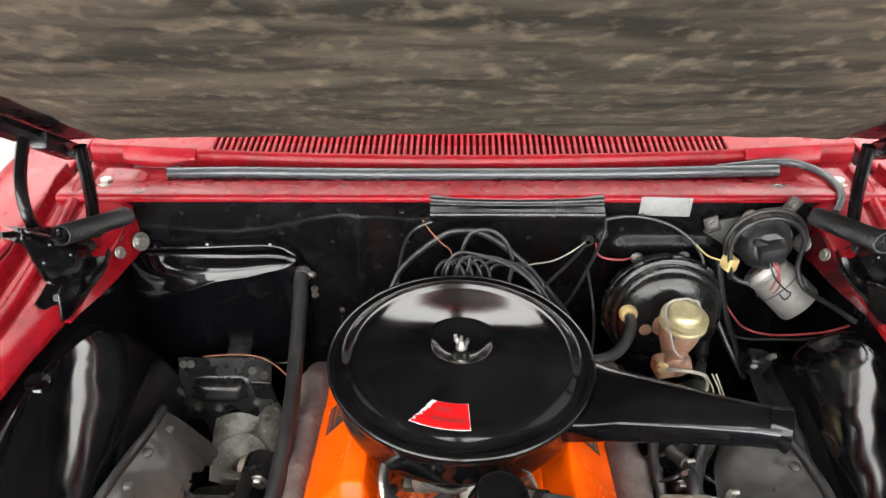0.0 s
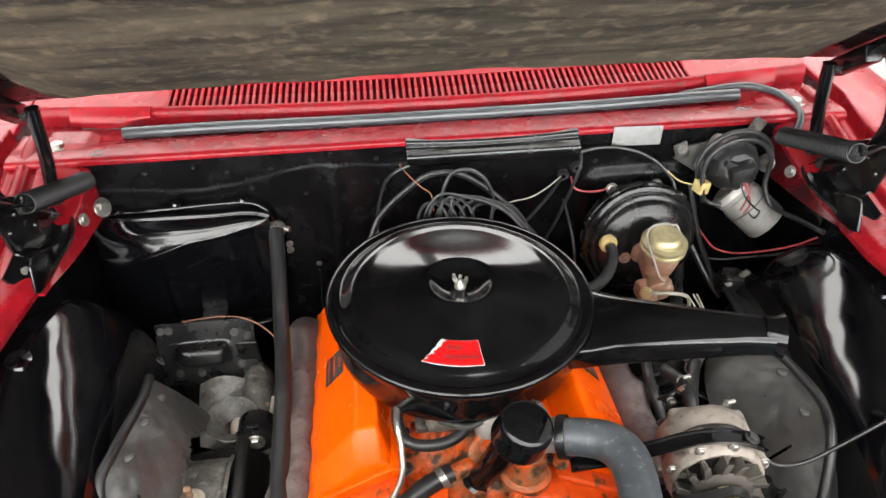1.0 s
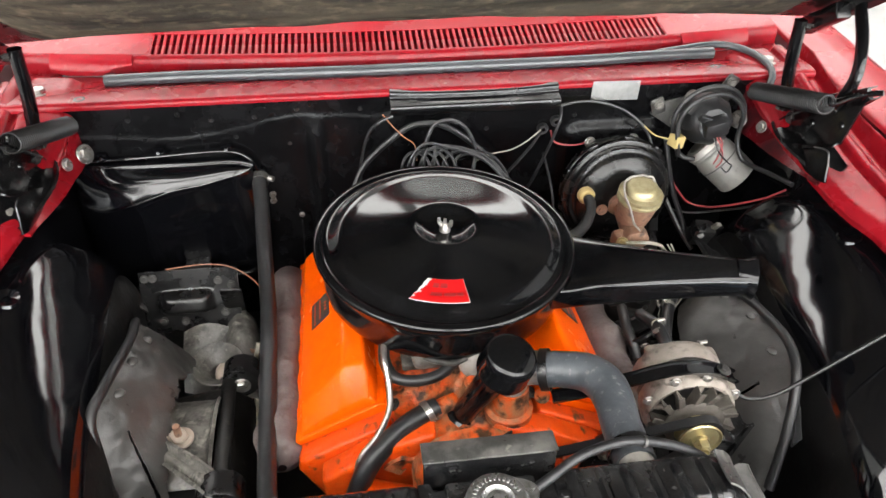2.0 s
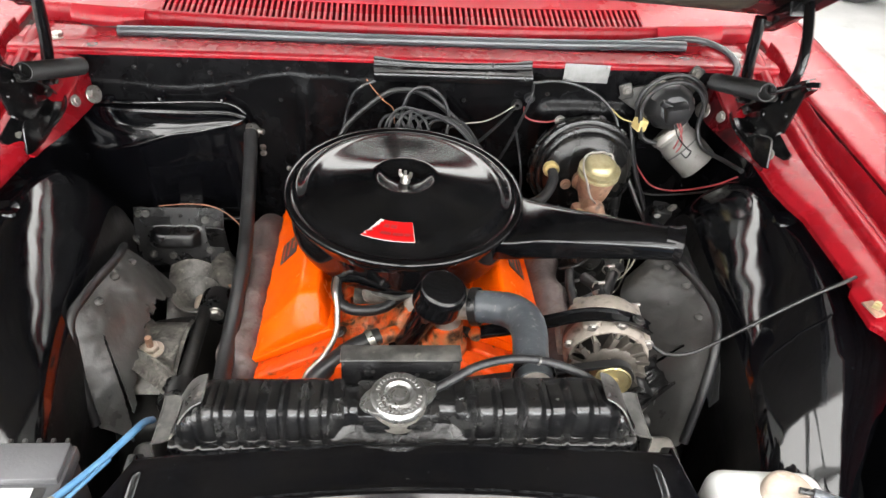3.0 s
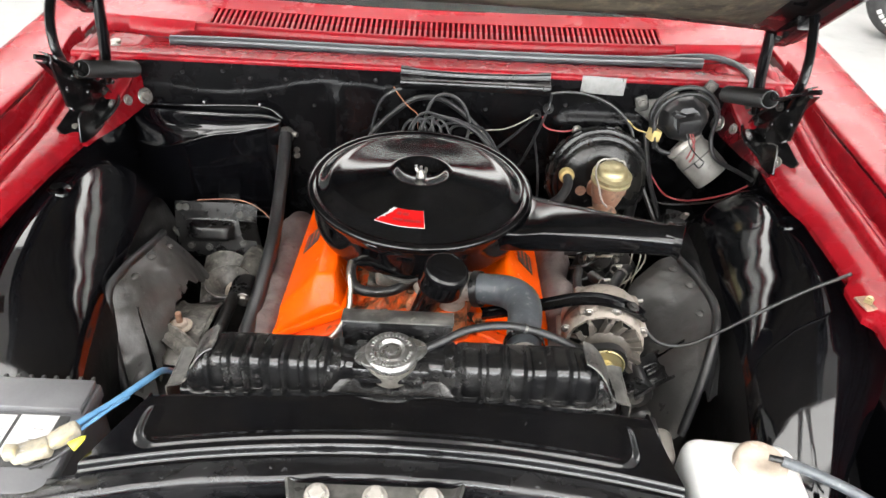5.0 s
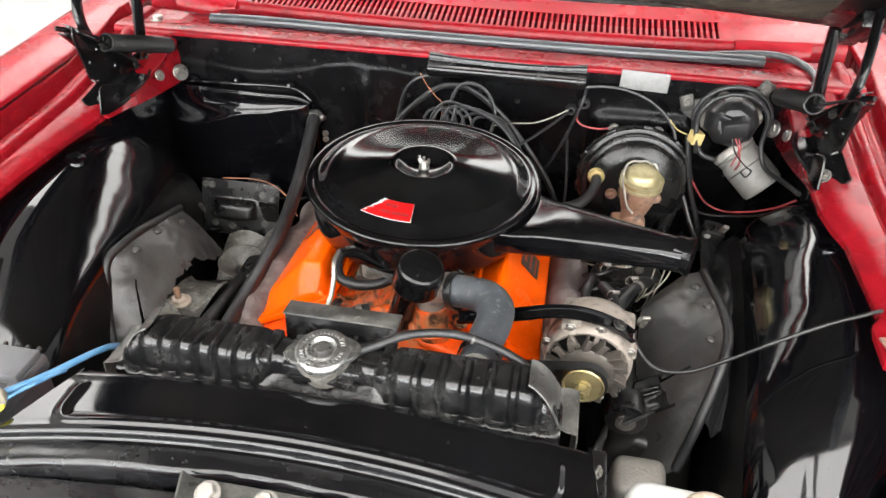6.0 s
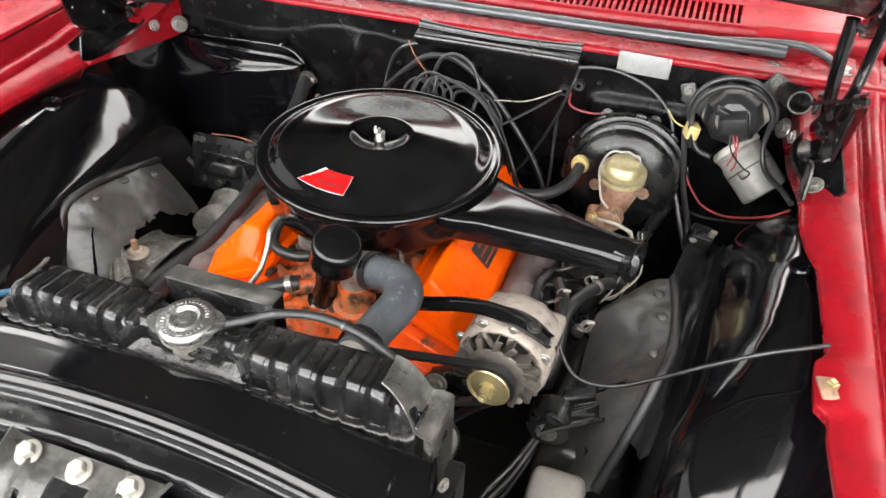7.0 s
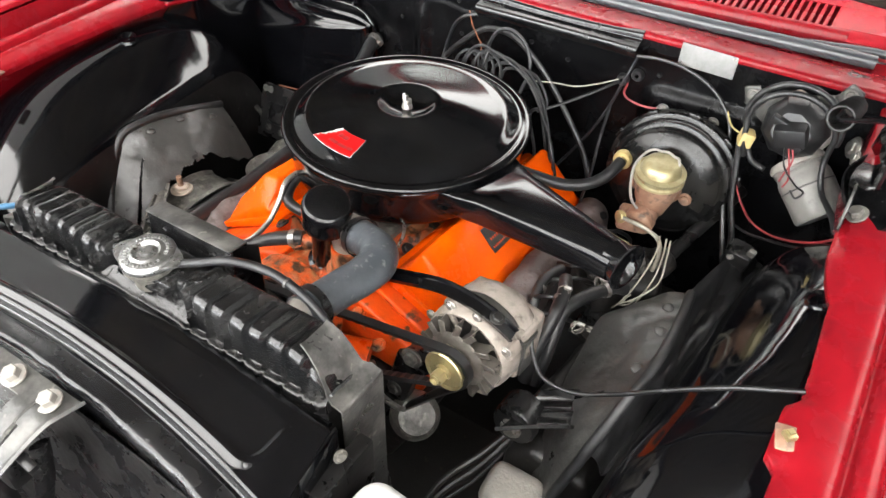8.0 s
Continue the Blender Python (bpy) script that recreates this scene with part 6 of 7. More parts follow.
def heater_box():
    hb = thing("heater_box", (-0.5, 1.15, 0.6), "gloss black heater box bolted to the firewall", "heater box")
    prof = []
    for x in (-0.672, -0.655, -0.62, -0.56, -0.50, -0.44, -0.40, -0.372, -0.352, -0.345):
        r = max(0, (x + 0.40) / 0.055)
        e = math.sqrt(max(0.0, 1 - min(1, r) ** 2)) if x > -0.40 else 1 - 0.5 * max(0, (-0.62 - x) / 0.052) ** 2
        k = min(1, max(0, (x + 0.62) / 0.22))
        f = float(np.interp(x, (-0.67, -0.62, -0.56, -0.48, -0.40, -0.345), (0.12, 0.125, 0.118, 0.095, 0.06, 0.045))) * e + 0.004
        zt = 0.882 - 0.012 * min(1, r) ** 2
        zb = 0.813 + 0.044 * k + 0.004 * math.sin(x * 34)
        prof.append([(x, 1.196, zt), (x, 1.180, zt - 0.001), (x, 1.175, zt - 0.006), (x, 1.172, zt - 0.009), (x, 1.172 - f * 0.17, zt - (zt - zb) * 0.45), (x, 1.172 - f * 0.3, zb + 0.004), (x, 1.172 - f * 0.34, zb - 0.003), (x, 1.172 - f * 0.3, zb - 0.02), (x, 1.172 - f * 0.28, 0.72), (x, 1.172 - f * 0.26, 0.65), (x, 1.172 - f * 0.15, 0.615), (x, 1.196, 0.61)])

    def face(u, v):
        p = loft(None, prof, u, v)
        return p + Vector((0, -0.002 * noise.noise(p * 12), 0.003 * noise.noise(p * 10)))
    part("shell", sheet(face, 70, 70, 0.003, side=-1), BLACK, hb, angle=60)
    part("flange", tube([(-0.668, 1.186, 0.888), (-0.58, 1.184, 0.892), (-0.52, 1.184, 0.894), (-0.44, 1.184, 0.898), (-0.385, 1.184, 0.897), (-0.355, 1.184, 0.882), (-0.338, 1.184, 0.85), (-0.334, 1.184, 0.78), (-0.334, 1.184, 0.66)], 0.0065, flat=0.7), BLACK, hb, "black clamped flange")
    for x, z in ((-0.515, 0.902), (-0.39, 0.902), (-0.62, 0.896)):
        part("flange_tab", box((0.022, 0.014, 0.02), (x, 1.186, z), (20, 0, 0), 0.005), BLACK, hb)
        bolt(hb, (x, 1.176, z + 0.002), (0, -1, 0.4), 0.004, material=BLACK, washer=False)
    part("lower_lip", tube([(-0.67, 1.13, 0.628), (-0.55, 1.13, 0.625), (-0.40, 1.14, 0.625), (-0.35, 1.16, 0.625)], 0.006), BLACK, hb)
    hh = thing("heater_hose", (-0.32, 0.9, 0.75), "long black heater hose from the firewall along the engine", "hose")
    part("tube", tube([(-0.335, 1.190, 0.835), (-0.336, 1.168, 0.83), (-0.333, 1.12, 0.80), (-0.328, 1.02, 0.752), (-0.32, 0.90, 0.722), (-0.315, 0.76, 0.712), (-0.31, 0.62, 0.715), (-0.305, 0.52, 0.71), (-0.295, 0.46, 0.66)], 0.0145, steps=10, segs=18), HOSE_BLACK, hh)
    for p, q in (((-0.3355, 1.178, 0.832), (-0.336, 1.165, 0.828)), ((-0.30, 0.505, 0.705), (-0.29, 0.47, 0.68))):
        part("clamp", lathe([(0.016, -0.006), (0.018, -0.006), (0.018, 0.006), (0.016, 0.006)], axis(Vector(p), Vector(q)), 24), STEEL, hh)
    part("clamp_screw", rod((-0.318, 1.17, 0.838), (-0.308, 1.165, 0.838), 0.006), STEEL, hh)
    for z in (0.79, 0.775):
        bolt(hb, (-0.316, 1.184, z), (0.3, -1, 0), 0.005, material=GRIME)


heater_box()


# ---- hinges ----
def hinge(s, tip, foot, spring_a, spring_b, label):
    """A hood hinge: foot plate, two folded links, two straps to the hood and a coil spring."""
    def foot_plate(u, v):
        y = 0.915 + 0.20 * u
        w = 0.036 + 0.030 * math.sin(math.pi * min(1, u * 1.1))
        rim = 0.007 * max(0, abs(2 * v - 1) - 0.8) / 0.2
        return (s * (0.716 - 0.012 * u - w * v), y, ledge(y) + 0.012 + 0.008 * math.sin(4 * u) - 0.02 * v + rim)
    hi = part("hood_hinge", sheet(foot_plate, 18, 8, 0.005, side=s), HINGE, HOOD, label)
    bolt(hi, Vector(foot) + Vector((0, 0, 0.006)), (-s * 0.5, -0.4, 1), 0.010, material=GRIME, h=0.9)
    t = Vector(tip)
    k = Vector((s * 0.70, 1.065, 0.968))

    def link(a, b, w0, w1, off, name="link"):
        """A folded strip with upturned edges."""
        a, b = Vector(a), Vector(b)
        d = (b - a).normalized()
        side = d.cross(Vector((s, 0, 0.25))).normalized()
        n = side.cross(d).normalized()
        bm = bmesh.new()
        rows = []
        for i in range(7):
            f = i / 6
            w = w0 + (w1 - w0) * f
            p = a.lerp(b, f) + Vector((off, 0, 0))
            rows.append([bm.verts.new(p + side * x + n * h) for x, h in ((-w, 0.016), (-w, 0), (-w * 0.3, -0.004), (w * 0.3, -0.004), (w, 0), (w, 0.016), (w * 0.82, 0.016), (w * 0.75, 0.004), (0, 0.006), (-w * 0.75, 0.004), (-w * 0.82, 0.016))])
        for p, q in zip(rows, rows[1:]):
            for i in range(11):
                bm.faces.new((p[i], q[i], q[(i + 1) % 11], p[(i + 1) % 11]))
        bm.faces.new(rows[0])
        bm.faces.new(rows[-1][::-1])
        part(name, bm, HINGE, hi, "black folded hinge link", angle=25)
    link(k, t, 0.036, 0.010, 0.0)
    turn = pose(0, 0, 0, 0, 0, 90)

    def plate(outline, x, thick, bm=None):
        a, b = sorted((-s * x, -s * (x + thick)))
        return prism(outline, a, b, 0.0015, bm, m=turn)
    web = [(1.088, 0.922), (1.092, 0.956), (0.935, 1.090), (0.898, 1.108), (0.893, 1.092), (0.912, 1.000), (0.926, 0.996), (1.030, 0.924)]
    ch = plate(web, 0.682, 0.005)
    # turned-in flanges along both edges of the channel
    for (y0, z0), (y1, z1), w in (((1.090, 0.955), (0.905, 1.104), 0.022), ((1.030, 0.925), (0.915, 0.999), 0.026)):
        bmx = sheet(lambda u, v: (s * (0.684 - w * v * (0.4 + 0.6 * min(1, 4 * u, 4 * (1 - u)))), y0 + (y1 - y0) * u, z0 + (z1 - z0) * u - 0.006 * v * v), 20, 8, 0.003)
        part("channel_flange", bmx, HINGE, hi, angle=40)
    part("channel", ch, HINGE, hi, "black folded hinge channel", angle=25)
    fp = plate([(0.884, 0.941), (0.898, 0.984), (0.912, 0.992), (0.945, 0.980), (1.045, 0.932), (1.030, 0.918), (0.905, 0.932)], 0.660, 0.004)
    part("side_plate", fp, HINGE, hi, "black hinge side plate", angle=25)
    if s > 0:
        part("plate_edge", tube([(s * 0.661, 0.886, 0.943), (s * 0.661, 0.899, 0.984), (s * 0.661, 0.913, 0.991), (s * 0.661, 0.944, 0.979)], 0.0016, segs=6), WORN, hi, "rubbed bright edge")
    for y, z in ((0.955, 1.045), (1.0, 0.995), (1.05, 0.955), (0.925, 1.03)):
        part("rivet", lathe([(0, 0.004), (0.006, 0.003), (0.008, 0)], axis(Vector((s * 0.682, y, z)), Vector((0, y, z))), 14), HINGE, hi)
    part("tip_lug", tube([t + Vector((0, 0.012, -0.012)), t, t + Vector((s * 0.012, -0.014, 0.008))], 0.005, segs=8), SATIN, hi)
    part("strap", tube([t + Vector((0.0, 0.065, -0.055)), t + Vector((s * 0.006, 0.052, 0.0)), t + Vector((s * 0.014, 0.075, 0.05)), (s * 0.706, 1.015, 1.205)], 0.0125, segs=10, flat=0.6), SATIN, hi, "black curved lifting strap")
    part("strap", tube([(s * 0.695, 1.11, 0.955), (s * 0.69, 1.112, 1.0), (s * 0.684, 1.118, 1.06), (s * 0.682, 1.125, 1.14)], 0.014, segs=10, flat=0.8), SATIN, hi, "black curved lifting strap")
    for p in (k, k + Vector((0, 0.045, -0.008)), (s * 0.69, 1.11, 0.985), t.lerp(k, 0.45)):
        bolt(hi, Vector(p) + Vector((-s * 0.016, 0, 0.004)), (-s, -0.2, 0.3), 0.008, material=IRON)
    # coil spring
    a, b = Vector(spring_a), Vector(spring_b)
    m = axis(a, b)
    L = (b - a).length
    turns = 34
    pts = [m @ Vector((0.0155 * math.cos(2 * math.pi * q), 0.0155 * math.sin(2 * math.pi * q), L * q / turns)) for q in np.linspace(0, turns, turns * 12)]
    bm = bmesh.new()
    rings = []
    for i, p in enumerate(pts):
        tt = (pts[min(i + 1, len(pts) - 1)] - pts[max(i - 1, 0)]).normalized()
        u = (p - (m @ Vector((0, 0, L * i / len(pts))))).normalized()
        w = tt.cross(u)
        rings.append([bm.verts.new(p + 0.0022 * (u * math.cos(h) + w * math.sin(h))) for h in (0, 1.26, 2.51, 3.77, 5.03)])
    for p, q in zip(rings, rings[1:]):
        for i in range(5):
            bm.faces.new((p[i], p[(i + 1) % 5], q[(i + 1) % 5], q[i]))
    part("spring", bm, SPRING, hi, "black close-wound coil spring", angle=80)
    part("spring_hook", tube([a + Vector((0, 0.0, 0.012)), a - (b - a).normalized() * 0.012, t.lerp(a, 0.4), t], 0.003, segs=6), SATIN, hi)
    part("spring_hook", tube([b, b + (b - a).normalized() * 0.02 + Vector((0, 0, -0.008)), (s * 0.672, b.y + 0.03, b.z - 0.02)], 0.0032, segs=6), SATIN, hi)
    gu = thing("hinge_gusset", (s * 0.655, 1.05, 0.88), "worn red steel gusset below the hood hinge" if s < 0 else "red steel gusset darkened for the shade below the hinge", "gusset", "hinge gussets")

    def gus(u, v):
        y = 0.90 + 0.305 * u
        low = float(np.interp(u, (0, 0.35, 0.8, 0.93, 1), (0.930, 0.912, 0.892, 0.890, 0.91)))
        z = low + (ledge(y) - 0.004 - low) * v
        x = 0.658 - 0.010 * math.sin(math.pi * u) * (1 - v) + 0.010 * v - 0.03 * max(0, u - 0.7)
        return (s * x, y, z)
    # only the driver side plate has the hinge's shade put into its colour
    part("plate", sheet(gus, 30, 12, 0.004, side=-s), RED_WORN_SHADED if s < 0 else RED_HINGE_SHADE, gu)
    bolt(gu, (s * 0.643, 1.168, 0.915), (-s, -0.5, 0.4), 0.0125)
    bolt(gu, (s * 0.650, 1.095, 0.937), (-s, -0.3, 0.4), 0.008)


hinge(-1, (-0.689, 0.892, 1.103), (-0.698, 0.946, 0.931), (-0.665, 0.961, 1.058), (-0.646, 1.149, 0.985), "black hood hinge with a coil spring on the passenger side")
hinge(1, (0.677, 0.884, 1.110), (0.677, 0.931, 0.939), (0.612, 0.888, 1.093), (0.62, 1.105, 1.011), "black hood hinge with a coil spring by the wiper motor")


# ---- below and beside the engine ----
def splash_shield(s, outer, inner, torn, label):
    sh = thing("splash_shield", tuple((Vector(outer[2]) + Vector(inner[2])) / 2), label, "splash shield", "splash shields")

    def face(u, v):
        a = loft(None, [[Vector(q) for q in outer]] * 2, 0, u)
        b = loft(None, [[Vector(q) for q in inner]] * 2, 0, u)
        q = a.lerp(b, v)
        q.z += 0.012 * math.sin(math.pi * v) + 0.008 * noise.noise(q * 14) + 0.003 * noise.noise(q * 40)
        return q
    part("sheet", sheet(face, 120, 60, 0.003, side=-s, keep=torn), FLAP if s < 0 else SHIELD, sh, angle=70)
    part("edge_bead", tube([Vector(q) + Vector((s * 0.004, 0, 0.002)) for q in outer], 0.008, segs=12), RUBBER, sh, "black rolled edge")
    for u, v in ((0.12, 0.2), (0.3, 0.12), (0.5, 0.15)):
        p = face(u, v)
        part("stud", lathe([(0, 0.004), (0.006, 0.003), (0.009, 0), (0.009, -0.003)], Matrix.Translation(p + Vector((0, 0, 0.002))), 14), FLAP if s < 0 else SHIELD, sh)
    if s > 0:
        # crumpled rubber folds that close the gap to the wheel housing
        near = [(0.545, 1.10, 0.70), (0.525, 1.0, 0.73)] + list(outer[:6])
        far = [(0.625, 1.10, 0.70), (0.605, 1.0, 0.735), (0.578, 0.87, 0.745), (0.567, 0.80, 0.745), (0.556, 0.73, 0.742), (0.548, 0.66, 0.738), (0.540, 0.605, 0.722), (0.532, 0.555, 0.68)]

        def folds(u, v):
            a = loft(None, [[Vector(q) for q in near]] * 2, 0, u)
            b = loft(None, [[Vector(q) for q in far]] * 2, 0, u)
            q = a.lerp(b, v)
            q.z += -0.022 * math.sin(math.pi * v) + 0.007 * math.sin(3 * math.pi * v + 5 * u) * math.sin(math.pi * v) + (0.014 * noise.noise(Vector((q.x * 44, q.y * 13, 2))) + 0.006 * noise.noise(Vector((q.x * 120, q.y * 20, 5)))) * math.sin(math.pi * v)
            return q
        part("gap_folds", sheet(folds, 110, 26, 0.003, side=-s), RUBBER, sh, "crumpled black rubber folds", angle=60)


splash_shield(-1, [(-0.540, 0.893, 0.735), (-0.529, 0.82, 0.762), (-0.531, 0.75, 0.781), (-0.540, 0.695, 0.784), (-0.551, 0.648, 0.770), (-0.538, 0.60, 0.713), (-0.512, 0.55, 0.63)],
              [(-0.460, 0.886, 0.635), (-0.450, 0.83, 0.645), (-0.438, 0.77, 0.668), (-0.438, 0.71, 0.652), (-0.438, 0.65, 0.63), (-0.44, 0.60, 0.60), (-0.445, 0.55, 0.55)],
              lambda u, v: not (v > max(0.74, 1.0 - 0.95 * max(0, u - 0.05)) + 0.02 * math.sin(u * 61) + 0.06 * (0.36 < u < 0.41)) and not (u > 0.64 and abs(v - 0.34 - 1.3 * (u - 0.64)) < 0.012 + 0.13 * (u - 0.64)),
              "torn dusty grey rubber splash shield on the passenger side")
splash_shield(1, [(0.508, 0.87, 0.752), (0.515, 0.80, 0.767), (0.519, 0.73, 0.782), (0.519, 0.66, 0.789), (0.508, 0.605, 0.772), (0.487, 0.555, 0.708), (0.46, 0.51, 0.62)],
              [(0.435, 0.855, 0.70), (0.405, 0.79, 0.712), (0.40, 0.73, 0.69), (0.40, 0.67, 0.66), (0.405, 0.61, 0.625), (0.415, 0.56, 0.58), (0.42, 0.51, 0.54)],
              lambda u, v: not (abs(u - 0.6) < 0.012 * (v - 0.2) * 2 and v > 0.25),
              "dusty grey rubber splash shield on the driver side")


def suspension(s):
    fr = thing("frame_rail", (s * 0.40, 0.7, 0.3), "black boxed steel frame rail beside the engine", "frame rail", "frame rails")
    part("rail", box((0.09, 1.5, 0.13), (s * 0.40, 0.55, 0.40), (0, 0, 0), 0.012), IRON, fr)
    part("spring_tower", prism([(s * 0.35, 0.36), (s * 0.36, 0.58), (s * 0.40, 0.62), (s * 0.50, 0.60), (s * 0.53, 0.36)][::s], 0.56, 0.84, 0.015), IRON, fr)
    # driver side is coloured paler for the light its flat steel reflects
    part("bump_stop", box((0.085, 0.07, 0.17), (s * 0.41, 0.515, 0.535), (14, 0, 0), 0.018, segs=4), WORN if s < 0 else GREASE, fr, "worn grey steel bump stop bracket")
    ar = thing("control_arm", (s * 0.43, 0.66, 0.62), "grimy black upper control arm with a pivot bolt", "control arm", "control arms")
    part("shaft", rod((s * 0.382, 0.55, 0.675), (s * 0.40, 0.86, 0.615), 0.013), IRON, ar)
    for y, z, e in ((0.558, 0.676, 1), (0.85, 0.615, -1)):
        part("bushing", lathe([(0, 0.016), (0.014, 0.016), (0.016, 0.012), (0.031, 0.011), (0.034, 0.006), (0.034, -0.03), (0, -0.03)], axis(Vector((s * 0.378, y, z)), Vector((s * 0.373, y - 0.2, z + 0.01))), 28), DULL, ar)
        bolt(ar, (s * 0.3775, y - 0.016, z + 0.001), (0, -1, 0.05), 0.011)

        def web(u, v):
            w = (0.036 if s < 0 else 0.046) - 0.008 * u
            k = 2 * v - 1
            rim = 0.012 * max(0, (abs(k) - 0.6) / 0.4) ** 2 + 0.004 * math.exp(-(k / 0.2) ** 2)
            x = 0.378 + (0.10 if s < 0 else 0.125) * u + 0.25 * e * w * k
            return (s * x, y + e * 0.10 * u + w * k, z + 0.018 - 0.022 * u + rim + 0.004 * math.sin(4 * u))
        if s < 0 and e < 0:
            continue
        part("arm", sheet(web, 22, 18, 0.005), HINGE if s > 0 else GRIME, ar, "stamped steel arm with turned-up edges", angle=50)
    bolt(ar, (s * 0.455, 0.685, 0.668), (0, 0, 1), 0.015, material=CAP_PLASTIC)
    part("stud", rod((s * 0.455, 0.685, 0.668), (s * 0.455, 0.685, 0.70), 0.006), RUST, ar)

    def saddle(u, v):
        k = 2 * u - 1
        q = 2 * v - 1
        return (s * (0.445 + 0.042 * k), 0.70 + 0.085 * q, 0.652 + 0.012 * max(0, (abs(k) - 0.7) / 0.3) ** 2 + 0.010 * math.exp(-((k * k + q * q * 2) / 0.12)) - 0.02 * abs(q) ** 3)
    part("ball_joint_saddle", sheet(saddle, 24, 28, 0.006), GRIME if s < 0 else DULL, ar, "dusty pressed ball joint saddle", angle=60)


suspension(-1)
suspension(1)


def passenger_side():
    br = thing("body_mount_bracket", (-0.47, 1.05, 0.6), "bolted black steel bracket below the heater box", "bracket")

    def pl(u, v):
        rim = 0.020 / (1 + math.exp((abs(v - 0.50) - 0.13) * 70)) / (1 + math.exp((abs(u - 0.45) - 0.24) * 50))
        return (-0.575 + 0.185 * u, 1.06 - 0.05 * v - rim, 0.712 - 0.115 * v)
    part("plate", sheet(pl, 60, 50, 0.004), DULL, br, angle=60)
    part("edge_strip", box((0.004, 0.012, 0.13), (-0.573, 1.02, 0.660), (24, -16, 0), 0.001), WORN, br)
    part("tab", box((0.04, 0.006, 0.11), (-0.40, 1.015, 0.66), (24, 4, 0), 0.004), DULL, br)
    for u, v in ((0.06, 0.1), (0.14, 0.1), (0.20, 0.80), (0.42, 0.82), (0.80, 0.2), (0.93, 0.28), (0.84, 0.72)):
        p = Vector(pl(u, v))
        bolt(br, p + Vector((0, -0.006, 0.002)), (0, -0.9, 0.4), 0.0055, material=DARK_STEEL)
    part("strut", box((0.05, 0.14, 0.02), (-0.48, 1.13, 0.66), (0, 0, 0), 0.004), DULL, br)
    ca = thing("grimy_casting", (-0.40, 0.95, 0.5), "grimy grey casting beside the exhaust manifold", "casting")

    def hump(u, v):
        a = math.pi * v
        r = 0.045 * (0.7 + 0.3 * math.sin(math.pi * u))
        return (-0.395 - r * math.cos(a) * 0.9 + 0.02 * u, 1.03 - 0.19 * u, 0.575 + r * math.sin(a) * (1.5 - 0.5 * u) - 0.03 * u + 0.006 * noise.noise(Vector((u * 6, v * 6, 0))))
    part("body", sheet(hump, 24, 18, 0.004), GRIME, ca, angle=70)

    def skirt(u, v):
        return (-0.50 + 0.12 * u, 1.0 - 0.1 * v, 0.60 - 0.08 * v + 0.02 * math.sin(4 * u + 2 * v))
    part("skirt", sheet(skirt, 12, 12, 0.004), GRIME, ca)

    cup = axis(Vector((-0.425, 0.892, 0.612)), Vector((-0.418, 0.872, 0.75)))
    part("cup", lathe([(0.018, -0.018), (0.026, -0.010), (0.040, 0.004), (0.0475, 0.008), (0.0495, 0.0065), (0.041, 0.001), (0.027, -0.014), (0.018, -0.022)], cup, 36), GRIME, ca, "dusty dished cup with a thin rim")
    cs = thing("steering_link", (-0.41, 0.75, 0.55), "grimy black rod with a brassy joint beside the frame", "rod")
    part("rod", tube([(-0.412, 0.875, 0.588), (-0.413, 0.80, 0.606), (-0.414, 0.70, 0.63), (-0.415, 0.58, 0.65)], 0.0100, segs=16), HINGE, cs)
    part("joint", lathe([(0, 0.022), (0.016, 0.020), (0.022, 0.012), (0.0235, 0.0), (0.021, -0.012), (0, -0.016)], axis(Vector((-0.411, 0.892, 0.586)), Vector((-0.40, 0.95, 0.64))), 24), CAP_PLASTIC, cs, "dirty brass-coloured joint")
    part("collar", lathe([(0.0102, -0.008), (0.013, -0.007), (0.013, 0.006), (0.0102, 0.008)], axis(Vector((-0.4125, 0.868, 0.5895)), Vector((-0.413, 0.80, 0.606))), 20), DARK_STEEL, cs)
    part("fitting", rod((-0.392, 0.868, 0.588), (-0.388, 0.85, 0.565), 0.0065), ZINC, cs)
    for k, (x, z) in enumerate(((-0.365, 0.56), (-0.352, 0.575))):
        part("pipe", tube([(x, 0.93, z + 0.05), (x - 0.008, 0.90, z + 0.02), (x - 0.006, 0.84, z - 0.01), (x, 0.76, z - 0.04)], 0.005, segs=8), CORRODED if k else RUST, cs)
    wi = thing("sensor_wire", (-0.45, 1.08, 0.72), "thin orange wire hanging below the heater box", "wire")
    part("sheath", tube([(-0.52, 1.05, 0.722), (-0.45, 1.05, 0.728), (-0.40, 1.045, 0.722), (-0.36, 1.03, 0.70), (-0.335, 1.01, 0.67)], 0.0014, segs=6), WIRE_ORANGE, wi)
    ew = thing("earth_wire", (-0.26, 1.15, 0.7), "thin dark earth wire with a ring terminal", "wire")
    part("sheath", tube([(-0.262, 1.165, 0.735), (-0.262, 1.16, 0.70), (-0.264, 1.15, 0.66), (-0.262, 1.14, 0.62)], 0.002, segs=6), WIRE, ew)
    bolt(ew, (-0.262, 1.178, 0.74), (0, -1, 0), 0.004)


passenger_side()


# ---- wires ----
def wire(label, pts, r=0.0032, material=None, category="wire", group=""):
    w = thing("wire", pts[len(pts) // 2], label, category, group)
    part("sheath", tube(pts, r, steps=8, segs=8), material or WIRE, w)
    return w


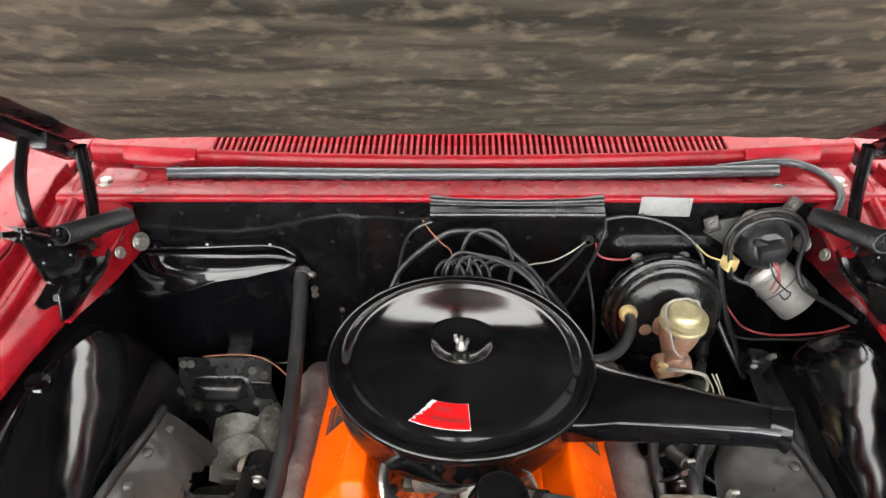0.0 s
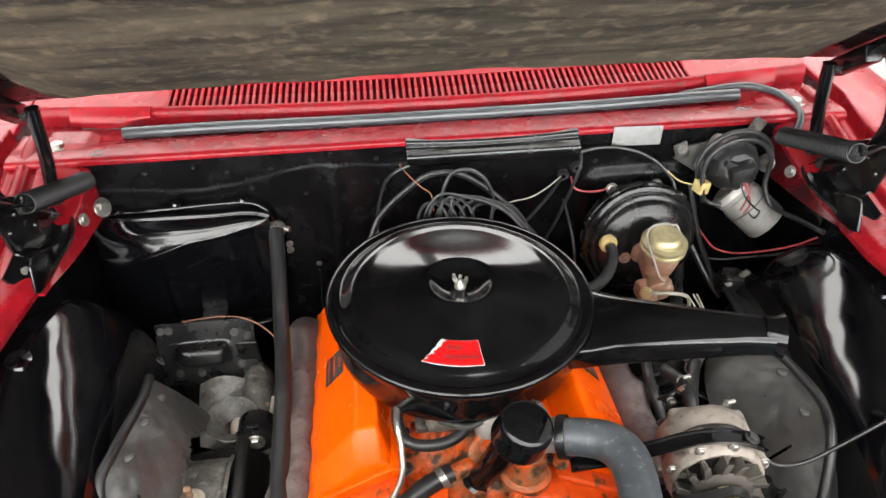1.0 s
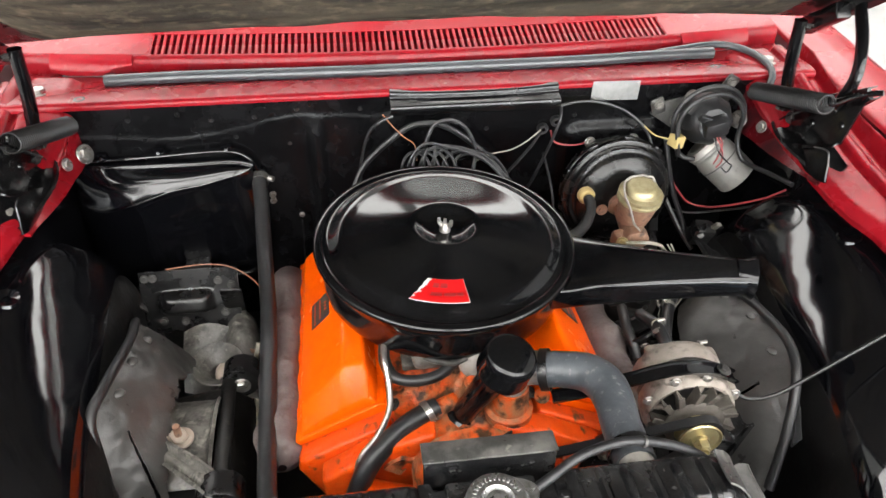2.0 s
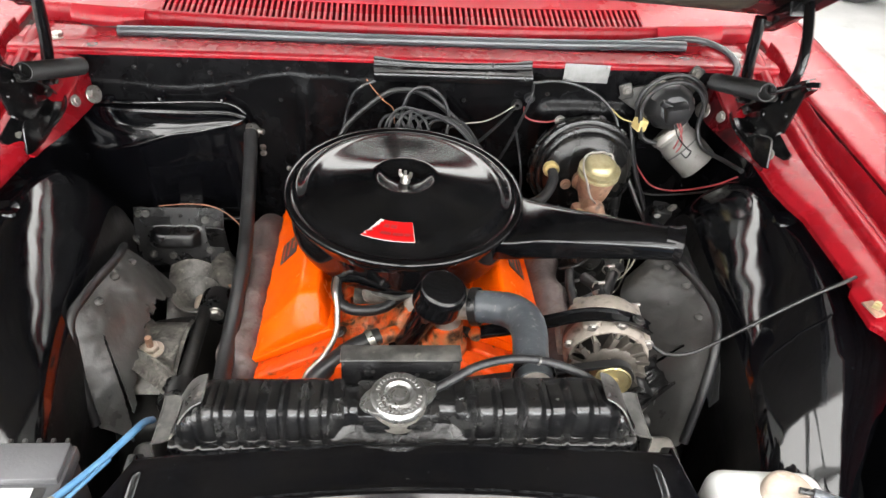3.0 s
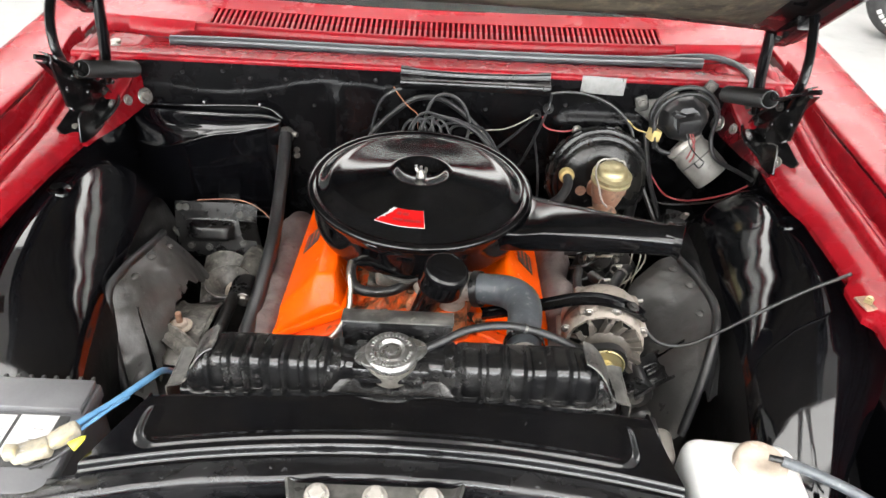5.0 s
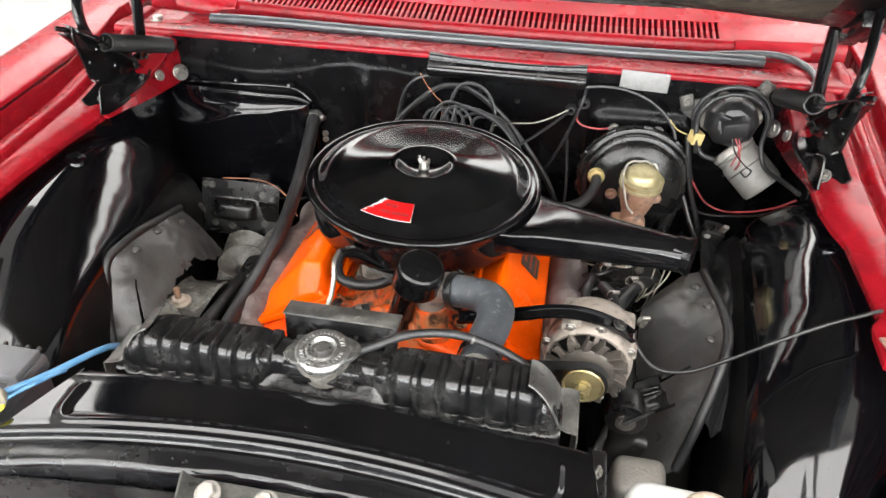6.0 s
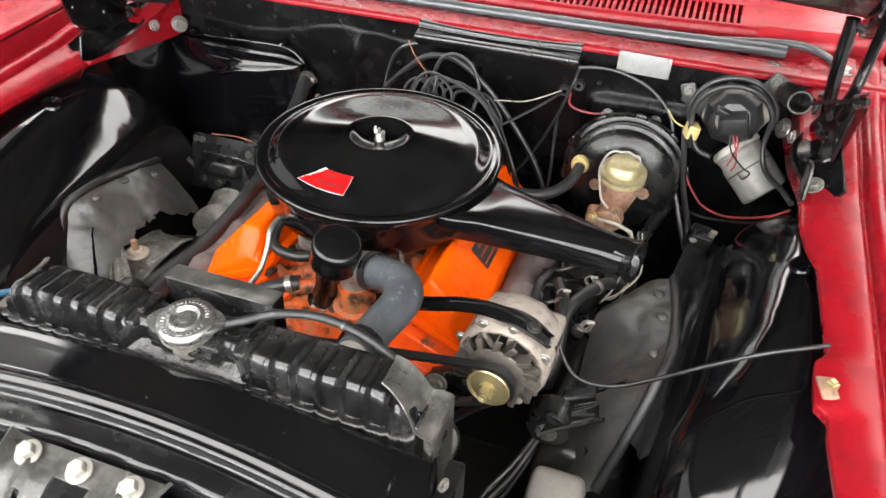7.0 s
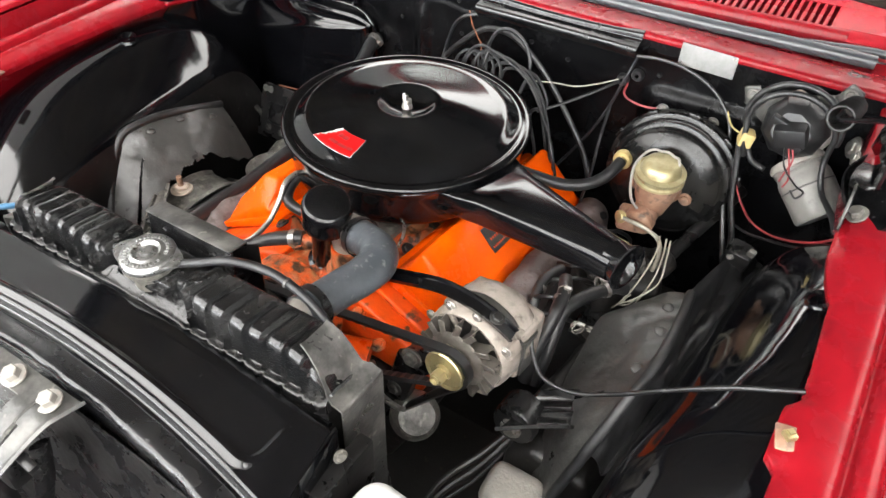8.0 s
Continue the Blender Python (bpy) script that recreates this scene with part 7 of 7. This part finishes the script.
def ignition():
    """The plug leads that loop up behind the air cleaner and fall beside the engine."""
    lead = "dark grey plug lead looping behind the air cleaner"
    g = "plug leads"
    wire("black harness wire dropping from the firewall ledge", [(-0.07, 1.168, 0.962), (-0.095, 1.16, 0.955), (-0.118, 1.16, 0.93), (-0.133, 1.155, 0.88), (-0.138, 1.14, 0.83), (-0.13, 1.10, 0.77)], 0.0035, WIRE)
    wire("thin orange-brown wire from the firewall ledge", [(-0.088, 1.168, 0.965), (-0.07, 1.15, 0.948), (-0.05, 1.14, 0.93), (-0.033, 1.125, 0.922), (-0.03, 1.11, 0.895)], 0.0013, WIRE_ORANGE)
    wire("thick black harness arching over the plug leads", [(-0.155, 1.13, 0.82), (-0.126, 1.15, 0.871), (-0.055, 1.15, 0.938), (-0.015, 1.15, 0.952), (0.03, 1.15, 0.944), (0.09, 1.15, 0.898), (0.15, 1.145, 0.83), (0.2, 1.14, 0.76), (0.23, 1.13, 0.70)], 0.006, RUBBER)
    wire(lead, [(-0.02, 1.09, 0.87), (-0.015, 1.11, 0.92), (0.002, 1.12, 0.962), (0.034, 1.12, 0.973), (0.066, 1.118, 0.953), (0.082, 1.11, 0.912), (0.075, 1.09, 0.87)], 0.0038, WIRE_GREY, group=g)
    rnd = random.Random(11)
    ends = [(0.165, 1.05, 0.82, 0.19, 1.03, 0.70), (0.15, 1.06, 0.84, 0.205, 1.0, 0.69), (0.135, 1.07, 0.85, 0.17, 1.06, 0.70), (0.18, 1.03, 0.81, 0.215, 0.97, 0.68), (0.12, 1.05, 0.86, 0.15, 1.04, 0.72)]
    for i, (a, b, c, d, e, f) in enumerate(ends):
        x0 = -0.05 + 0.022 * i
        top = 0.938 - 0.006 * i + 0.004 * rnd.random()
        wire(lead, [(x0, 1.075, 0.87), (x0 + 0.004, 1.085, 0.91), (x0 + 0.03, 1.092, top), (x0 + 0.07, 1.09, top - 0.004), (0.10 + 0.01 * i, 1.075, 0.905 - 0.008 * i), (a, b, c), (a + 0.02, b - 0.01, c - 0.06), (d, e, f)], 0.003, WIRE_GREY, group=g)
    for i in range(4):
        x0 = -0.055 + 0.016 * i
        wire(lead, [(x0, 1.07, 0.86), (x0 - 0.006 + 0.004 * i, 1.078, 0.905), (x0 + 0.012, 1.09, 0.925 + 0.003 * i), (x0 + 0.04, 1.085, 0.915), (x0 + 0.05, 1.06, 0.88), (x0 + 0.05, 1.03, 0.84)], 0.003, WIRE_GREY, group=g)
    di = thing("distributor", (0.0, 1.07, 0.76), "black distributor cap behind the air cleaner", "distributor")
    part("cap", lathe([(0.05, -0.05), (0.052, 0.0), (0.045, 0.03), (0.03, 0.04), (0, 0.042)], pose(0.0, 1.08, 0.82), 28), RUBBER, di)
    part("body", rod((0.0, 1.08, 0.68), (0.0, 1.08, 0.775), 0.035), IRON, di)
    for k in range(8):
        q = radians(45 * k)
        part("tower", rod((0.03 * math.cos(q), 1.08 + 0.03 * math.sin(q), 0.85), (0.034 * math.cos(q), 1.08 + 0.034 * math.sin(q), 0.875), 0.008), RUBBER, di)
    wire("pale grey wire running to the firewall grommet", [(0.085, 1.10, 0.895), (0.12, 1.13, 0.889), (0.161, 1.145, 0.887), (0.195, 1.16, 0.895), (0.23, 1.185, 0.905)], 0.0014, WIRE_WHITE)
    wire("dark wire running to the firewall grommet", [(0.12, 1.08, 0.85), (0.165, 1.12, 0.868), (0.205, 1.155, 0.888), (0.232, 1.185, 0.902)], 0.003, WIRE_GREY)
    wire("dark wire falling from the end of the ledge cover", [(0.262, 1.172, 0.965), (0.258, 1.155, 0.945), (0.248, 1.15, 0.912), (0.233, 1.15, 0.865), (0.212, 1.145, 0.815), (0.185, 1.14, 0.765), (0.15, 1.13, 0.71)], 0.003, WIRE_GREY)
    wire("dark wire with a ring terminal beside the booster", [(0.232, 1.16, 0.868), (0.236, 1.14, 0.85), (0.242, 1.10, 0.81), (0.245, 1.08, 0.76), (0.24, 1.06, 0.70)], 0.0028, WIRE_GREY)
    gr = thing("firewall_grommet", (0.24, 1.19, 0.905), "black rubber grommet in the firewall", "grommet")
    for x, z in ((0.236, 0.904), (0.262, 0.92)):
        part("ring", lathe([(0.004, 0.006), (0.009, 0.006), (0.012, 0.002), (0.012, -0.004)], axis(Vector((x, 1.192, z)), Vector((x, 1.0, z))), 18), RUBBER, gr)
    wire("red wire between the grommet and booster bracket", [(0.25, 1.182, 0.905), (0.252, 1.165, 0.892), (0.268, 1.16, 0.884), (0.30, 1.16, 0.881), (0.325, 1.165, 0.884)], 0.002, WIRE_RED)
    wire("black harness wire along the top of the firewall", [(0.26, 1.17, 0.966), (0.30, 1.18, 0.967), (0.345, 1.18, 0.963), (0.396, 1.178, 0.944), (0.435, 1.165, 0.915), (0.455, 1.15, 0.88), (0.462, 1.13, 0.82), (0.48, 1.11, 0.76)], 0.0034, WIRE)
    wire("thin yellow wire to the wiper plug", [(0.438, 1.165, 0.915), (0.455, 1.14, 0.905), (0.48, 1.12, 0.905)], 0.0015, YELLOW)
    wire("red wire draped below the wiper motor", [(0.468, 1.12, 0.855), (0.49, 1.11, 0.825), (0.515, 1.10, 0.79), (0.54, 1.095, 0.765), (0.575, 1.08, 0.762), (0.61, 1.05, 0.785), (0.645, 1.01, 0.825), (0.668, 0.985, 0.86)], 0.002, WIRE_RED)
    wire("dark wire draped below the wiper motor", [(0.50, 1.10, 0.75), (0.54, 1.08, 0.75), (0.585, 1.06, 0.765), (0.63, 1.02, 0.80), (0.665, 0.98, 0.85)], 0.0024, WIRE)
    wire("black loom dropping behind the booster", [(0.475, 1.13, 0.90), (0.487, 1.11, 0.84), (0.50, 1.09, 0.79), (0.52, 1.07, 0.74), (0.53, 1.05, 0.70)], 0.0055, WIRE)
    wire("black loom dropping behind the booster", [(0.485, 1.10, 0.78), (0.51, 1.06, 0.73), (0.53, 1.02, 0.70)], 0.005, WIRE)


ignition()


def driver_side():
    """The dark clutter between the engine and the driver side shield."""
    st = thing("steering_box", (0.36, 0.92, 0.5), "grimy black steering box low beside the engine", "steering box")
    part("body", lathe([(0, 0.06), (0.035, 0.06), (0.045, 0.05), (0.05, 0.0), (0.05, -0.12), (0, -0.12)], pose(0.355, 0.90, 0.66, 20, 0, 0), 24), IRON, st)
    part("top_cover", lathe([(0, 0.014), (0.03, 0.012), (0.036, 0.0), (0.036, -0.012)], pose(0.355, 0.885, 0.722, 20, 0, 0), 20), DULL, st)
    for a in (30, 150, 270):
        q = radians(a)
        bolt(st, (0.355 + 0.03 * math.cos(q), 0.885 + 0.03 * math.sin(q), 0.726), (0, -0.3, 1), 0.006, material=IRON)
    co = thing("steering_column", (0.45, 1.0, 0.7), "black steering shaft running to the firewall", "shaft")
    part("shaft", rod((0.40, 0.90, 0.66), (0.50, 1.19, 0.76), 0.012), DULL, co)
    part("coupling", rod((0.425, 0.975, 0.686), (0.435, 1.005, 0.696), 0.026), IRON, co)
    hose = "black rubber hose falling beside the steering box"
    for pts, r in (([(0.33, 0.80, 0.745), (0.345, 0.76, 0.752), (0.35, 0.72, 0.74), (0.345, 0.68, 0.70), (0.34, 0.66, 0.64)], 0.011), ([(0.415, 0.85, 0.728), (0.400, 0.83, 0.738), (0.376, 0.785, 0.744), (0.358, 0.742, 0.738), (0.357, 0.715, 0.715), (0.358, 0.69, 0.68), (0.352, 0.67, 0.63)], 0.0105), ([(0.31, 0.83, 0.735), (0.30, 0.78, 0.74), (0.305, 0.74, 0.72), (0.31, 0.70, 0.67)], 0.009)):
        h = thing("steering_hose", pts[2], hose, "hose", "steering hoses")
        part("tube", tube(pts, r, segs=12), RUBBER, h)
        p, q = Vector(pts[1]), Vector(pts[2])
        part("clamp", lathe([(r * 1.02, -0.004), (r * 1.14, -0.004), (r * 1.14, 0.004), (r * 1.02, 0.004)], axis(p.lerp(q, 0.3), q), 18), STEEL, h)
    for i, (dx, end) in enumerate(((0.0, 0.0), (0.012, -0.022), (0.019, 0.012))):
        wire("cream braided wire looped under the snorkel", [(0.425 + dx, 0.955, 0.772), (0.432 + dx, 0.925, 0.762 - 0.004 * i), (0.428 + dx * 1.5, 0.885, 0.735), (0.414 + dx, 0.855, 0.70 + end), (0.402 + dx * 0.4, 0.845, 0.684 + end), (0.404 + dx, 0.862, 0.676 + end), (0.418 + dx, 0.885, 0.69 + end)], 0.0015, WIRE_WHITE, group="looped cream wires")
    wire("pink and grey lead with a looped end", [(0.285, 0.93, 0.70), (0.312, 0.92, 0.702), (0.34, 0.90, 0.715), (0.352, 0.865, 0.745), (0.366, 0.842, 0.763), (0.376, 0.85, 0.760), (0.378, 0.872, 0.745), (0.366, 0.885, 0.735)], 0.0024, WIRE_WHITE)
    for y in (0.70, 0.80, 0.93, 1.04):
        b = thing("spark_plug_boot", (0.255, y, 0.70), "dark rubber spark plug boot by the manifold", "spark plug boot", "spark plug boots")
        part("boot", rod((0.245, y, 0.685 - (y - 0.66) * DROP), (0.30, y, 0.735 - (y - 0.66) * DROP), 0.008), RUBBER, b)


driver_side()


def parked_wheel():
    """The wheel of another car standing behind."""
    c = Vector((3.2, 4.72, 0.335))
    d = Vector((-0.42, -0.9, 0)).normalized()
    m = axis(c, c + d)
    w = thing("parked_wheel", (3.2, 4.72, 0.0), "black tyre with white sidewall letters on a silver wheel", "wheel")
    ty = part("tyre", lathe([(0.19, 0.09), (0.205, 0.105), (0.25, 0.112), (0.30, 0.105), (0.325, 0.09), (0.334, 0.06), (0.334, -0.09), (0.30, -0.11), (0.19, -0.09)], m, 56), TYRE, w)
    ri = part("rim", lathe([(0.19, 0.10), (0.185, 0.09), (0.175, 0.04), (0.10, 0.03), (0.07, 0.06), (0.0, 0.062)], m, 48), STEEL, w, "silver wheel rim")
    for k in range(5):
        b = box((0.12, 0.05, 0.03), (0.12, 0, 0.065), (0, 12, 0), 0.01)
        bmesh.ops.transform(b, matrix=m @ pose(0, 0, 0, 0, 0, 72 * k + 10), verts=b.verts)
        part("spoke", b, CHROME, ri)
    for k in range(9):
        b = box((0.03, 0.028, 0.003), (0.262, 0, 0.1125), (0, 0, 0), 0.002, segs=1)
        bmesh.ops.transform(b, matrix=m @ pose(0, 0, 0, 0, 0, 215 + 8 * k), verts=b.verts)
        part("letter_bar", b, LABEL, ty)


parked_wheel()


# ---- low down in front of the engine ----
def crank_pulley():
    cp = thing("crank_pulley", (CX, 0.50, 0.42), "black crankshaft pulley and damper low in front of the engine", "pulley")
    m = axis(Vector((CX, 0.46, 0.475)), Vector((CX, 0.6, 0.475)))
    part("rim", lathe([(0.03, 0.0), (0.075, 0.002), (0.086, 0.0), (0.088, 0.004), (0.078, 0.013), (0.088, 0.022), (0.086, 0.028), (0.078, 0.034), (0.088, 0.04), (0.086, 0.05), (0.03, 0.05)], m, 48), DULL, cp)
    part("hub", lathe([(0, -0.006), (0.02, -0.006), (0.024, 0.0), (0.03, 0.004), (0.03, 0.05), (0, 0.05)], m, 28), IRON, cp)
    for k in range(3):
        q = m @ Vector((0.045 * math.cos(2.1 * k), 0.045 * math.sin(2.1 * k), -0.001))
        bolt(cp, q, (0, -1, 0), 0.007, material=DARK_STEEL)


crank_pulley()


def front_low():
    """Brackets, pipes and a hose between the radiator and the frame."""
    br = thing("alternator_mount", (0.25, 0.56, 0.66), "oily black alternator mounting bracket on the engine", "bracket")
    part("leg", prism([(0.14, 0.58), (0.17, 0.70), (0.22, 0.73), (0.31, 0.735), (0.32, 0.715), (0.24, 0.70), (0.20, 0.66), (0.18, 0.57)], 0.555, 0.58, 0.005), DULL, br)
    part("lower_strut", tube([(0.30, 0.545, 0.72), (0.25, 0.55, 0.66), (0.19, 0.555, 0.58), (0.15, 0.56, 0.53)], 0.012, flat=0.5, segs=8), DULL, br)
    bolt(br, (0.20, 0.552, 0.705), (0, -1, 0.1), 0.012, material=GRIME)
    bolt(br, (0.165, 0.552, 0.61), (0, -1, 0.1), 0.009, material=DARK_STEEL)
    fp = thing("fuel_pump", (0.17, 0.60, 0.52), "grimy fuel pump low beside the timing cover", "fuel pump")
    part("body", lathe([(0, 0.045), (0.03, 0.043), (0.036, 0.03), (0.042, 0.02), (0.042, 0.01), (0.036, 0.004), (0.034, -0.03), (0, -0.034)], axis(Vector((0.19, 0.57, 0.54)), Vector((0.23, 0.53, 0.60))), 28), GRIME, fp)
    part("outlet", tube([(0.19, 0.55, 0.575), (0.185, 0.53, 0.60), (0.16, 0.52, 0.63), (0.14, 0.53, 0.68)], 0.005, segs=8), STEEL, fp)
    lh = thing("lower_radiator_hose", (0.2, 0.46, 0.5), "black lower radiator hose with a ribbed bend", "hose")
    part("tube", tube([(0.24, 0.36, 0.50), (0.235, 0.40, 0.50), (0.21, 0.44, 0.505), (0.15, 0.48, 0.53), (0.09, 0.51, 0.58)], 0.024, segs=16, steps=16, ripple=0.05, pitch=0.012), RUBBER, lh)
    part("clamp", lathe([(0.025, -0.006), (0.027, -0.006), (0.027, 0.006), (0.025, 0.006)], axis(Vector((0.238, 0.385, 0.50)), Vector((0.235, 0.40, 0.50))), 24), DARK_STEEL, lh)
    st = thing("steering_pump_pipe", (0.3, 0.5, 0.5), "thin dark pipes crossing low beside the frame", "pipe")
    for k, r in enumerate((0.005, 0.006, 0.004)):
        part("pipe", tube([(0.36, 0.60, 0.60 - 0.02 * k), (0.335, 0.54, 0.58 - 0.03 * k), (0.30, 0.48, 0.55 - 0.03 * k), (0.29, 0.42, 0.50 - 0.02 * k), (0.31, 0.36, 0.44)], r, segs=8), IRON, st)
    cm = thing("front_crossmember", (0.0, 0.45, 0.3), "dark dusty front crossmember below the engine", "crossmember")
    part("beam", prism([(-0.42, 0.30), (-0.40, 0.40), (-0.2, 0.36), (0.2, 0.36), (0.40, 0.40), (0.42, 0.30)], 0.40, 0.52, 0.012), GRIME, cm)
    for x in (-0.3, 0.3):
        part("gusset", box((0.09, 0.10, 0.02), (x, 0.46, 0.405), (0, 8 if x > 0 else -8, 0), 0.005), IRON, cm)


front_low()


def side_clutter():
    """Small hoses, clips and plug leads between the manifold and the driver side shield."""
    rnd = random.Random(21)
    for k in range(6):
        y0 = 0.70 + 0.05 * k
        x0 = 0.285 + 0.012 * rnd.random()
        wire("black plug lead bending over the exhaust manifold", [(x0, y0, 0.725), (x0 + 0.03, y0 - 0.006, 0.75 - 0.004 * k), (x0 + 0.06, y0 + 0.02, 0.738), (x0 + 0.075 + 0.01 * rnd.random(), y0 + 0.06, 0.70), (x0 + 0.07, y0 + 0.09, 0.65)], 0.0036, WIRE, group="side plug leads")
    for k, (x, y, z) in enumerate(((0.345, 0.76, 0.757), (0.38, 0.82, 0.748), (0.332, 0.86, 0.742), (0.405, 0.90, 0.735), (0.36, 0.93, 0.738), (0.395, 0.70, 0.757))):
        cl = thing("hose_clip", (x, y, z), "small grimy steel clip on the hoses beside the engine", "clip", "hose clips")
        part("band", lathe([(0.008, -0.004), (0.0098, -0.004), (0.0098, 0.004), (0.008, 0.004)], axis(Vector((x, y, z)), Vector((x + rnd.uniform(-1, 1), y + 1, z + rnd.uniform(-0.5, 0.5)))), 16), GRIME, cl)
        part("screw", rod((x, y, z + 0.008), (x + 0.012, y, z + 0.010), 0.0035), STEEL, cl)
    ps = thing("power_steering_pump", (0.33, 0.98, 0.62), "grimy black steering gear housing below the master cylinder", "steering gear")
    part("housing", box((0.09, 0.11, 0.09), (0.40, 0.96, 0.655), (10, 0, 20), 0.02, segs=3), IRON, ps)
    part("adjuster", lathe([(0, 0.02), (0.008, 0.02), (0.009, 0.012), (0.02, 0.01), (0.022, 0.0), (0.022, -0.02)], pose(0.395, 0.945, 0.705, 12, 0, 0), 20), GRIME, ps)
    for a in (20, 110, 200, 290):
        q = radians(a)
        bolt(ps, (0.395 + 0.032 * math.cos(q), 0.95 + 0.032 * math.sin(q), 0.702), (0, -0.2, 1), 0.006, material=GRIME)
    tb = thing("dark_bulkhead_clip", (0.545, 1.02, 0.74), "black cluster of plugs below the wiper motor", "connector")
    part("block", box((0.045, 0.035, 0.05), (0.545, 1.03, 0.735), (20, 10, 0), 0.008), DULL, tb)
    part("tongue", box((0.012, 0.008, 0.05), (0.562, 1.02, 0.75), (30, 12, 0), 0.002), GRIME, tb, "dull metal tongue")
    bolt(tb, (0.535, 1.01, 0.745), (-0.3, -1, 0.5), 0.005, material=DARK_STEEL)


side_clutter()
